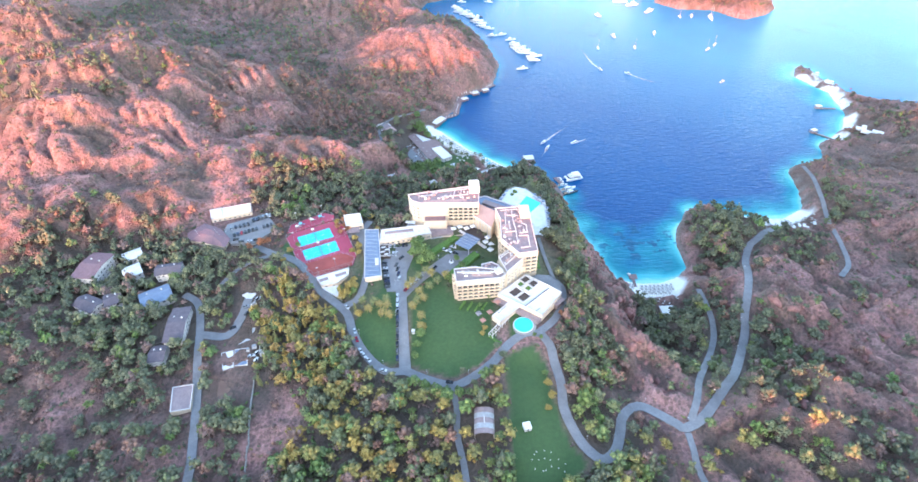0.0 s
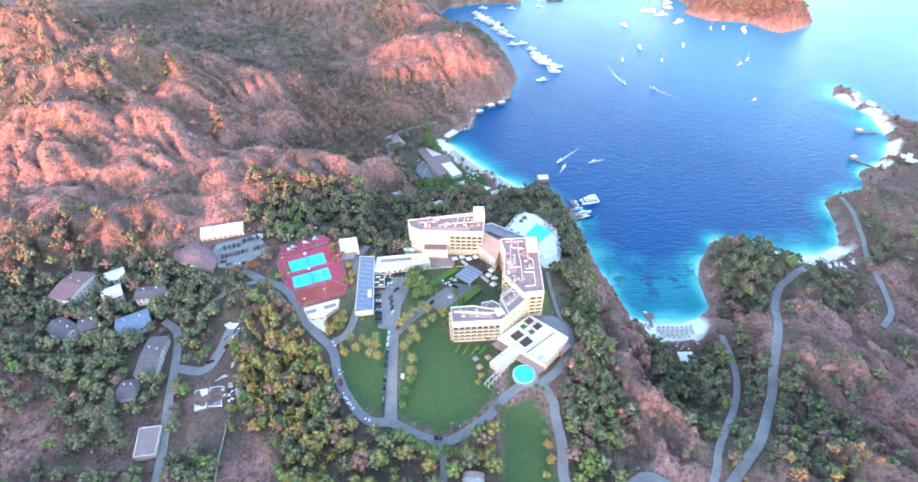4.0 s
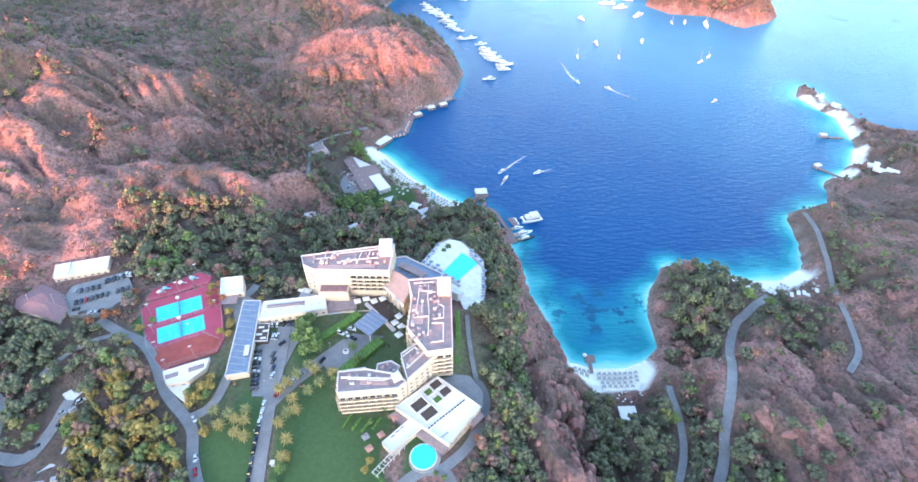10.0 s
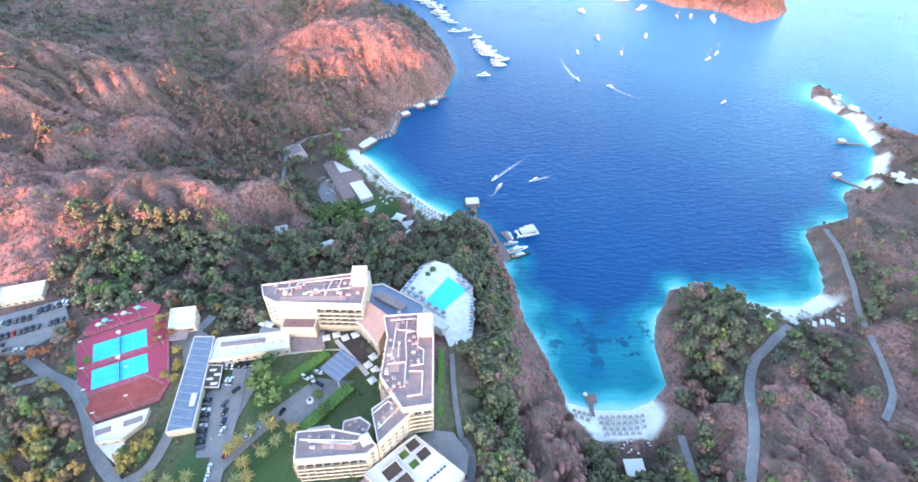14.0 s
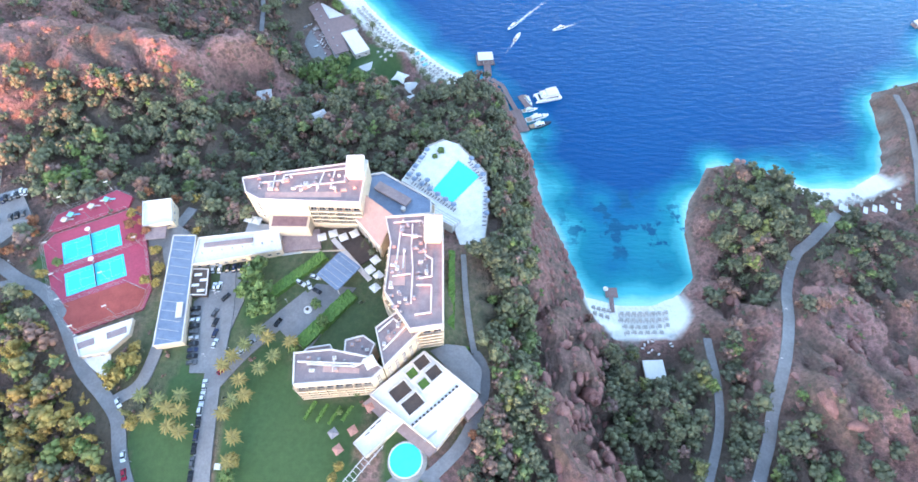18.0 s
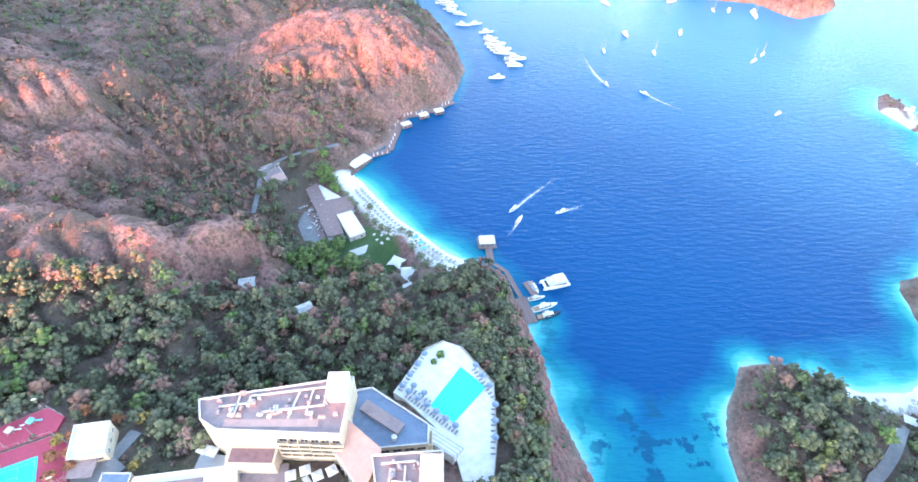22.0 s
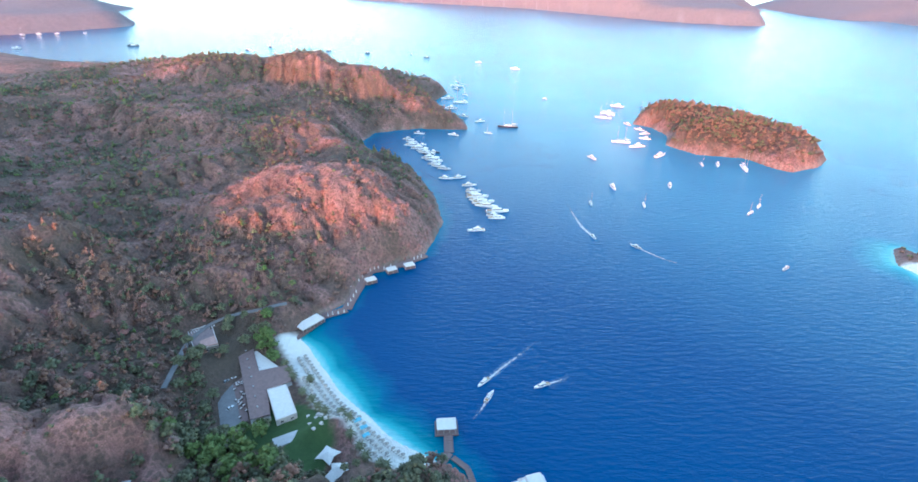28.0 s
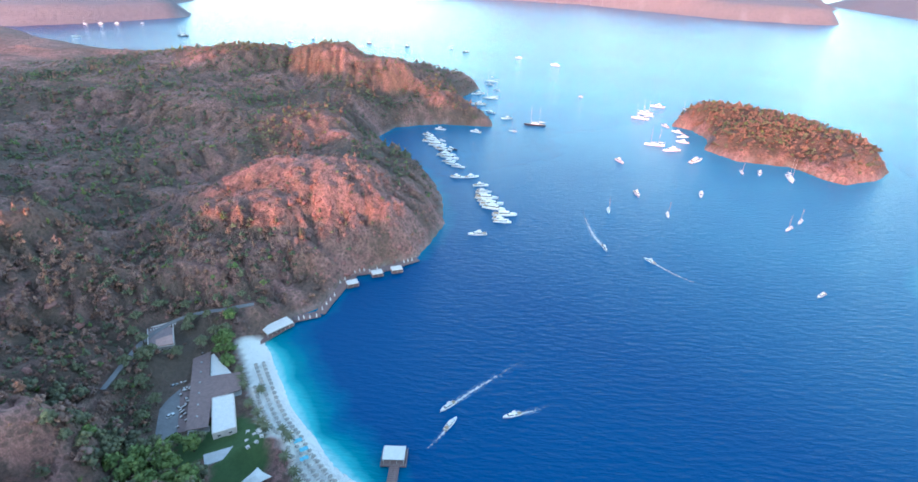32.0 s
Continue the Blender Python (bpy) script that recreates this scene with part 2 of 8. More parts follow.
M_EARTH = surface("brown_earth", (0.21, 0.12, 0.09), (0.16, 0.09, 0.07), 0.25, 0.95, bump=0.1)
M_STONEWALL = surface("rubble_stone", (0.36, 0.32, 0.29), (0.24, 0.21, 0.19), 0.8, 0.95, bump=0.1)

M_POOL, nt, b = tree_of("pool_water", 0.05)
nt.links.new(mix_of(nt, noise_of(nt, 0.3, 3.0), (0.03, 0.56, 0.64), (0.06, 0.64, 0.70)), b.inputs["Base Color"])
bump_of(nt, b, noise_of(nt, 2.0, 3.0), 0.2, 0.05)

CAR_PAINTS = [surface("car_paint_" + k, c, None, 0.5, 0.25, 0.3) for k, c in (("black", (0.02, 0.02, 0.025)), ("white", (0.75, 0.75, 0.76)), ("navy", (0.03, 0.04, 0.09)), ("silver", (0.45, 0.46, 0.48)), ("grey", (0.12, 0.12, 0.13)), ("red", (0.45, 0.02, 0.05)))]

# foliage: a tone for each tree, a lighter or darker leaf here and there
M_LEAF, nt, b = tree_of("foliage", 0.75)
tone = attr_of(nt, "tone")
leafrnd = nt.nodes.new("ShaderNodeNewGeometry").outputs["Random Per Island"]
col = ramp_of(nt, tone, [(0.0, (0.085, 0.088, 0.06)), (0.3, (0.15, 0.15, 0.082)), (0.41, (0.125, 0.18, 0.05)), (0.5, (0.20, 0.175, 0.062)), (0.7, (0.34, 0.225, 0.06)), (0.85, (0.32, 0.125, 0.06)), (1.0, (0.19, 0.122, 0.112))])
col = mix_of(nt, 0.6, col, ramp_of(nt, leafrnd, [(0, (0.55, 0.55, 0.55)), (1, (1.45, 1.45, 1.35))]), "MULTIPLY")
nt.links.new(col, b.inputs["Base Color"])

M_ROCK, nt, b = tree_of("red_rock", 0.95)
r1, r2 = noise_of(nt, 0.25, 6.0, 0.7), noise_of(nt, 1.6, 5.0, 0.7)
col = ramp_of(nt, r1, [(0.3, (0.16, 0.078, 0.07)), (0.5, (0.30, 0.142, 0.125)), (0.7, (0.40, 0.20, 0.175))])
col = mix_of(nt, 0.5, col, ramp_of(nt, r2, [(0.3, (0.4, 0.4, 0.4)), (0.7, (1.35, 1.3, 1.3))]), "MULTIPLY")
nt.links.new(col, b.inputs["Base Color"])
bump_of(nt, b, r2, 0.8, 0.5)

# foam: broken white over the water, thinning out along the wake
M_FOAM, nt, b = tree_of("sea_foam", 0.6)
b.inputs["Base Color"].default_value = (0.85, 0.88, 0.9, 1)
holes = math_of(nt, "MULTIPLY_ADD", noise_of(nt, 0.5, 5.0, 0.7), 1.6, math_of(nt, "ADD", attr_of(nt, "foam"), -1.15))
nt.links.new(ramp_of(nt, holes, [(0.05, (0, 0, 0)), (0.6, (0.6, 0.6, 0.6))]), b.inputs["Alpha"])
# ---- lie of the land: coast, landforms, height ----
MAIN_COAST = [
    (70, 495), (52, 506), (32, 524), (14, 543), (-4, 567), (-15, 583), (-26, 594), (-20, 618), (-2, 640), (4, 676), (30, 700), (53, 720),
    (60, 744), (66, 787), (59, 829), (45, 877), (15, 928), (-15, 951), (-44, 1000), (-61, 1045), (-47, 1098), (20, 1125), (93, 1120),
    (90, 1150), (56, 1208), (23, 1288), (52, 1380), (28, 1440), (-60, 1450), (-200, 1385), (-420, 1375), (-640, 1390), (-860, 1480), (-1100, 1640), (-2000, 1750), (-6000, 1900),
    (-6000, -3000), (6000, -3000), (6000, 0), (1200, 330), (800, 480), (650, 560), (551, 619)]
EAST_COAST = [
    (518, 656), (506, 703), (503, 748), (493, 746), (477, 712), (483, 689), (495, 662), (483, 602), (456, 560), (417, 532), (399, 497),
    (357, 482), (347, 446), (337, 413), (310, 399), (284, 399), (262, 409), (242, 416), (222, 414), (207, 391), (197, 365), (195, 336),
    (186, 324), (170, 318), (148, 318), (131, 322), (130, 328), (124, 355), (112, 386), (107, 427), (98, 462), (90, 482)]
ISLAND_COAST = [(366, 1171), (392, 1150), (401, 1108), (383, 1058), (412, 1016), (470, 1005), (495, 962), (508, 952), (552, 971), (585, 1007),
                (590, 1060), (560, 1130), (500, 1200), (430, 1235), (385, 1215)]
FAR_WEST_COAST = [(-1560, 2000), (-1380, 2140), (-1238, 2321), (-1163, 2420), (-1240, 2560), (-1450, 2800), (-1900, 3300), (-4500, 3600), (-4500, 2000)]
FAR_NORTH_COAST = [(-700, 4100), (-60, 3800), (420, 3560), (760, 3180), (1000, 2920), (1330, 2780), (1420, 2860), (1500, 3300), (1800, 4000), (1400, 4700), (-700, 4900)]
FAR_EAST_COAST = [(1900, 3300), (2300, 2800), (4000, 2500), (5200, 4200), (2600, 4700), (2000, 4000)]

# landforms: x, y, height, breadth of the top
WEST_HILLS = [(-430, 600, 158, 40), (-332, 541, 138, 9), (-348, 505, 132, 9), (-345, 455, 117, 10), (-329, 408, 99, 12), (-316, 373, 80, 12), (-287, 470, 101, 10), (-294, 409, 84, 10), (-280, 373, 69, 12), (-276, 450, 86, 8), (-290, 522, 100, 8),
              (-283, 590, 105, 10), (-310, 580, 120, 10), (-241, 595, 88, 8), (-233, 587, 79, 8), (-246, 499, 75, 10), (-198, 488, 55, 8), (-240, 389, 72, 10), (-217, 426, 71, 9), (-204, 386, 63, 12), (-173, 415, 59, 9), (-190, 456, 69, 7), (-158, 455, 66, 7),
              (-129, 449, 61, 6), (-116, 451, 62, 6), (-88, 471, 52, 6), (-97, 480, 43, 6), (-108, 433, 49, 6), (-155, 492, 40, 7), (-120, 505, 24, 8), (-200, 557, 53, 8), (-197, 547, 60, 8), (-158, 537, 33, 8), (-206, 628, 68, 9), (-250, 636, 63, 9), (-173, 624, 45, 9), (-147, 605, 40, 8),
              (-164, 570, 38, 8), (-133, 598, 27, 8), (-131, 549, 20, 8), (-106, 572, 14, 8), (-92, 512, 15, 9), (-174, 673, 36, 9), (-151, 689, 32, 8), (-130, 640, 24, 8), (-215, 690, 42, 12), (-270, 690, 50, 14), (-500, 400, 130, 60), (-400, 340, 84, 30), (-650, 600, 150, 80),
              (-325, 811, 45, 20), (-384, 779, 66, 25), (-294, 759, 54, 14), (-217, 797, 49, 12), (-315, 861, 42, 20), (-349, 990, 70, 20), (-480, 1026, 74, 40), (-251, 941, 68, 14), (-242, 1049, 57, 20), (-600, 900, 80, 80), (-300, 640, 74, 15), (-350, 690, 70, 25), (-350, 600, 122, 12)]
CAPE_HILLS = [(-40, 750, 62, 10), (-8, 770, 61, 10), (-21, 737, 62, 8), (-59, 707, 48, 8), (-98, 700, 48, 8), (-111, 712, 42, 8), (-122, 806, 40, 10), (-157, 767, 36, 12), (-101, 664, 35, 8), (-60, 658, 31, 7), (-21, 684, 28, 7), (11, 711, 26, 7), (28, 744, 43, 8), (-14, 648, 7, 6), (45, 765, 30, 8),
              (-80, 770, 56, 10), (26, 820, 34, 10), (-30, 825, 42, 12), (-60, 898, 48, 10), (-97, 944, 61, 8), (-125, 940, 61, 10), (-138, 938, 55, 10), (-69, 860, 42, 12), (-40, 920, 30, 8), (-163, 840, 48, 15), (-314, 1203, 90, 40), (-168, 1215, 96, 20), (-80, 1205, 74, 18), (-38, 1145, 22, 10),
              (0, 1190, 36, 14), (60, 1160, 14, 12), (-223, 1091, 65, 15), (-168, 1090, 50, 15), (-60, 990, 18, 10), (-140, 1010, 44, 12), (-450, 1120, 70, 50), (-604, 1279, 62, 50), (-206, 1323, 72, 25), (-60, 1360, 40, 30), (10, 1380, 22, 20), (-110, 1270, 60, 15)]
PLATEAU = [(-30, 330, 56, 40), (0, 250, 56, 40), (-100, 300, 56, 30), (40, 270, 55, 25), (30, 190, 53, 20), (-175, 363, 54, 18), (-250, 300, 50, 25), (-190, 242, 49, 20), (-205, 170, 45, 25),
           (-130, 200, 46, 15), (-60, 150, 48, 20), (0, 100, 46, 25), (60, 120, 46, 15), (-250, 80, 52, 50), (-350, 250, 62, 40), (-47, 423, 26, 14), (-100, 405, 38, 10), (-70, 455, 18, 8),
           (5, 420, 34, 14), (45, 447, 22, 10), (-30, 480, 6, 14), (-60, 520, 6, 12), (-75, 585, 8, 14), (70, 400, 36, 10), (-150, 395, 50, 12)]
EAST_HILLS = [(89, 330, 47, 10), (88, 250, 46, 12), (94, 372, 38, 8), (88, 424, 22, 8), (110, 280, 30, 6), (199, 328, 10, 8), (221, 400, 14, 7), (232, 260, 40, 10), (212, 219, 29, 10), (167, 258, 20, 10), (142, 270, 5, 8), (205, 313, 9, 6), (212, 302, 25, 6), (245, 350, 17, 8),
              (194, 165, 55, 15), (370, 425, 20, 15), (94, 175, 43, 10), (124, 163, 45, 10), (262, 337, 22, 8), (150, 300, 6, 8), (290, 330, 15, 10), (293, 289, 20, 10), (291, 247, 34, 10), (343, 333, 12, 10), (420, 330, 46, 30), (255, 300, 30, 8),
              (330, 200, 66, 30), (130, 60, 58, 25), (240, 80, 70, 30), (300, 380, 8, 12), (500, 470, 30, 25), (440, 520, 9, 12), (600, 420, 55, 50)]
OUTER_HILLS = [(440, 1170, 30, 18), (470, 1100, 30, 20), (530, 1040, 28, 18), (480, 1010, 14, 10), (410, 1120, 20, 12), (-1500, 2500, 90, 90), (-1320, 2350, 55, 50), (-2300, 2900, 160, 200),
               (300, 4300, 200, 200), (900, 3500, 130, 120), (1250, 3000, 60, 60), (1400, 3900, 180, 150), (2800, 3600, 230, 250), (3600, 3200, 150, 200),
               (600, -250, 75, 150), (0, -90, 62, 60), (-1500, 600, 170, 300), (1200, 0, 90, 250), (-1200, 1200, 90, 200), (510, 690, 5, 20)]
# unseen ridge behind, set to shade the plateau at evening: place along it, height
SHADE_RIDGE = [(-88 - 0.956 * u, -287 + 0.292 * u, z, 45) for u, z in ((-480, 81), (-390, 86), (-300, 88), (-210, 91), (-130, 107), (-50, 131), (30, 139), (110, 141), (175, 149), (240, 117), (310, 114), (390, 111), (470, 110), (560, 105))]
# level sandy stretches: x, y, reach
BEACHES = [(10, 540, 34), (-12, 570, 32), (48, 500, 30), (158, 318, 30), (310, 396, 26), (285, 394, 20), (473, 572, 22), (491, 655, 20), (483, 696, 18), (440, 540, 14), (488, 625, 14)]


def seg_dist(x, y, ring, closed=True):
    """The distance to a line of points, and the place along it."""
    pts = np.array(ring, float)
    ends = np.roll(pts, -1, 0) if closed else pts[1:]
    starts = pts if closed else pts[:-1]
    best = np.full(x.shape, 1e9)
    along = np.zeros(x.shape)
    for n, ((ax, ay), (bx, by)) in enumerate(zip(starts[:, :2], ends[:, :2])):
        ux, uy = bx - ax, by - ay
        s = np.clip(((x - ax) * ux + (y - ay) * uy) / (ux * ux + uy * uy + 1e-9), 0, 1)
        d = np.hypot(x - ax - s * ux, y - ay - s * uy)
        near = d < best
        best = np.where(near, d, best)
        along = np.where(near, n + s, along)
    return best, along


def inside(x, y, ring):
    pts = np.array(ring, float)
    odd = np.zeros(x.shape, bool)
    for (ax, ay), (bx, by) in zip(pts, np.roll(pts, -1, 0)):
        cross = (ay > y) != (by > y)
        odd ^= cross & (x < (bx - ax) * (y - ay) / (by - ay + 1e-12) + ax)
    return odd


RINGS = [MAIN_COAST + EAST_COAST, ISLAND_COAST, FAR_WEST_COAST, FAR_NORTH_COAST, FAR_EAST_COAST]
LANDFORMS = np.array(WEST_HILLS + CAPE_HILLS + PLATEAU + EAST_HILLS + OUTER_HILLS + SHADE_RIDGE, float)


def wave_noise(x, y, size, seed):
    """Smooth value noise of about that size, in -1 to 1."""
    gx, gy = x / size, y / size
    ix, iy = np.floor(gx), np.floor(gy)
    fx, fy = gx - ix, gy - iy
    fx, fy = fx * fx * (3 - 2 * fx), fy * fy * (3 - 2 * fy)

    def corner(a, b):
        v = np.sin(a * 127.1 + b * 311.7 + seed * 74.7) * 43758.5453
        return (v - np.floor(v)) * 2 - 1
    return (corner(ix, iy) * (1 - fx) + corner(ix + 1, iy) * fx) * (1 - fy) + (corner(ix, iy + 1) * (1 - fx) + corner(ix + 1, iy + 1) * fx) * fy


def shore(x, y):
    """The distance from the coast: positive on land, negative at sea."""
    d = np.full(x.shape, -1e9)
    for ring in RINGS:
        e, _ = seg_dist(x, y, ring)
        d = np.maximum(d, np.where(inside(x, y, ring), e, -e))
    return d + 2.2 * wave_noise(x, y, 17, 5) * np.clip(1 - beach(x, y) * 1.2, 0, 1)


def beach(x, y):
    b = np.zeros(x.shape)
    for bx, by, r in BEACHES:
        b = np.maximum(b, np.exp(-(((x - bx) ** 2 + (y - by) ** 2) / r ** 2) ** 2))
    return b


def calm(x, y):
    """1 on built, level ground, 0 on wild slopes."""
    c = np.zeros(x.shape)
    for cx, cy, rx, ry in ((-20, 265, 105, 85), (-110, 320, 50, 60), (-225, 270, 75, 75), (45, 330, 35, 50), (54, 364, 30, 42), (20, 150, 45, 60), (-40, 540, 45, 60), (-180, 365, 40, 25), (45, 215, 30, 40)):
        c = np.maximum(c, np.exp(-((((x - cx) / rx) ** 2 + ((y - cy) / ry) ** 2)) ** 2))
    return c


def bare_rock(x, y):
    """1 on the bare rock of the eastern hill, the cliff and the cape."""
    return np.exp(-(((x - 260) / 150) ** 2 + ((y - 230) / 140) ** 2) ** 2) + np.exp(-(((x - 112) / 22) ** 2 + ((y - 280) / 130) ** 2) ** 2) + np.exp(-(((x + 30) / 110) ** 2 + ((y - 745) / 75) ** 2) ** 2)


# levelled building ground: x, y, reach in x and y, height
PADS = [(-12, 285, 92, 72, 55.5), (-108, 316, 40, 46, 55.8), (-228, 272, 58, 50, 50.0), (-172, 342, 44, 28, 54.6), (54, 362, 26, 36, 46.6), (-28, 535, 40, 55, 2.3), (-84, 578, 15, 15, 7.0), (38, 168, 20, 42, 50.0), (-145, 215, 26, 40, 47.0), (44, 228, 30, 24, 55.0),
        (160, 290, 22, 20, 3.0), (18, 488, 26, 18, 3.0), (310, 384, 26, 8, 3.0)]


def landform(x, y):
    top, weight = np.zeros(x.shape), np.full(x.shape, 1e-12)
    for hx, hy, z, r in LANDFORMS:
        w = 1 / ((x - hx) ** 2 + (y - hy) ** 2 + r * r) ** 2.2
        top, weight = top + w * z, weight + w
    top = top / weight
    for px, py, rx, ry, z in PADS:
        w = np.exp(-(((x - px) / rx) ** 2 + ((y - py) / ry) ** 2) ** 3)
        top = top * (1 - w) + z * w
    return top


EROSION = {}


def bilinear(grid, x, y):
    """A value read from a grid that covers the hills, 0 outside it."""
    gx, gy = (x - EROSION["x"]) / EROSION["step"], (y - EROSION["y"]) / EROSION["step"]
    ny, nx = grid.shape
    out = (gx < 0) | (gy < 0) | (gx > nx - 1.01) | (gy > ny - 1.01)
    gx, gy = np.clip(gx, 0, nx - 1.01), np.clip(gy, 0, ny - 1.01)
    ix, iy = gx.astype(int), gy.astype(int)
    fx, fy = gx - ix, gy - iy
    v = (grid[iy, ix] * (1 - fx) + grid[iy, ix + 1] * fx) * (1 - fy) + (grid[iy + 1, ix] * (1 - fx) + grid[iy + 1, ix + 1] * fx) * fy
    return np.where(out, 0.0, v)


def height(x, y):
    """The height of the ground, below 0 at sea."""
    x, y = np.asarray(x, float), np.asarray(y, float)
    d, b, c = shore(x, y), beach(x, y), calm(x, y)
    wild = np.clip(1 - c, 0, 1) * np.clip(d / 25, 0, 1)
    top = landform(x, y) + wild * (3.0 * wave_noise(x, y, 60, 3) + 2.0 * wave_noise(x + 4 * wave_noise(x, y, 40, 2), y, 26, 23) + 1.7 * (1 - 2 * np.abs(wave_noise(x + 0.2 * y, y, 12, 31))) + 1.3 * (1 - 2 * np.abs(wave_noise(x, y + 0.3 * x, 7, 33))))
    bare = bare_rock(x, y)
    flutes = (1 - 2 * np.abs(wave_noise(x + 0.35 * y + 5 * wave_noise(x, y, 30, 8), y * 0.28, 11, 71))) + 0.5 * (1 - 2 * np.abs(wave_noise(x - 0.2 * y, y * 0.4, 6, 73)))
    lobes = 1 - np.abs(wave_noise(x + 0.3 * y, y * 0.55, 26, 91))
    cape = np.clip((y - 560) / 60, 0, 1)
    top += wild * bare * ((9.0 * lobes ** 2 - 5.0) * (1 - cape) + (4.6 - 2.4 * cape) * flutes + 1.6 * (1 - 2 * np.abs(wave_noise(x - 0.3 * y, y * 0.7, 5.5, 37))))
    if EROSION:
        top += np.clip(1 - c, 0, 1) * np.clip(d / 8, 0, 1) * bilinear(EROSION["cut"], x, y)
    top = np.maximum(top, 1.2)
    rise = np.where(d > 0, d * (1.5 * (1 - b) + 0.05 * b) + 0.6 * (1 - b), 0)
    land = rise * top / (rise ** 3 + top ** 3 + 1e-9) ** (1 / 3)
    land += np.where(d > 0, (1 - b) * np.clip(d / 6, 0, 1) * np.clip(1 - d / 60, 0, 1) * (1 - c) * 2.0 * wave_noise(x, y, 9, 41), 0)
    floor = -np.minimum(-d * (0.5 * (1 - b) + 0.12 * b), 12)
    return np.where(d > 0, np.maximum(land, 0.05), floor)


def blurred(a, k):
    """A box blur of 2k + 1 cells, twice."""
    for _ in range(2):
        for axis in (0, 1):
            p = np.cumsum(np.pad(a, [(k + 1, k) if ax == axis else (0, 0) for ax in (0, 1)], "edge"), axis)
            n = a.shape[axis]
            a = (np.take(p, np.arange(2 * k + 1, 2 * k + 1 + n), axis) - np.take(p, np.arange(n), axis)) / (2 * k + 1)
    return a


def erode(x0, x1, y0, y1, step, rounds):
    """Gullies and spurs: water runs down the slopes, cell by cell, and cuts where it gathers."""
    gx, gy = np.meshgrid(np.arange(x0, x1, step), np.arange(y0, y1, step))
    z = height(gx.ravel(), gy.ravel()).reshape(gx.shape)
    start, (ny, nx) = z.copy(), z.shape
    near = [(dy, dx) for dy in (-1, 0, 1) for dx in (-1, 0, 1) if dy or dx]
    index = np.arange(ny * nx).reshape(ny, nx)
    for _ in range(rounds):
        for _ in range(14):
            low = np.min([np.roll(z, (dy, dx), (0, 1)) for dy, dx in near], 0)
            z = np.maximum(z, low + 0.02)
        drop = np.stack([(z - np.roll(z, (dy, dx), (0, 1))) / math.hypot(dy, dx) for dy, dx in near])
        best = drop.argmax(0)
        to = np.choose(best, [np.roll(index, (dy, dx), (0, 1)) for dy, dx in near]).ravel()
        slope = np.clip(drop.max(0), 0, None) / step
        water = [1.0] * (ny * nx)
        target = to.tolist()
        for i in np.argsort(-z, axis=None).tolist():
            water[target[i]] += water[i]
        flow = np.log2(np.minimum(np.array(water).reshape(ny, nx), 4000))
        z = z - 0.95 * np.clip(flow - 1, 0, 6) * np.clip(slope * 2.4, 0, 1.2) * (z > 1.5)
        z = 0.92 * z + 0.08 * blurred(z, 1)
    cut = z - start
    cut = 0.95 * np.clip(cut - blurred(cut, 7), -9, 7)
    cut[:2], cut[-2:], cut[:, :2], cut[:, -2:] = 0, 0, 0, 0
    return {"x": x0, "y": y0, "step": step, "cut": cut, "flow": np.clip(blurred(flow, 1) / 6, 0, 1)}


EROSION.update(erode(-560, 600, 60, 1440, 3.7, 5))


def gully(x, y):
    """0 on the spurs, 1 where water gathers."""
    return bilinear(EROSION["flow"], x, y)

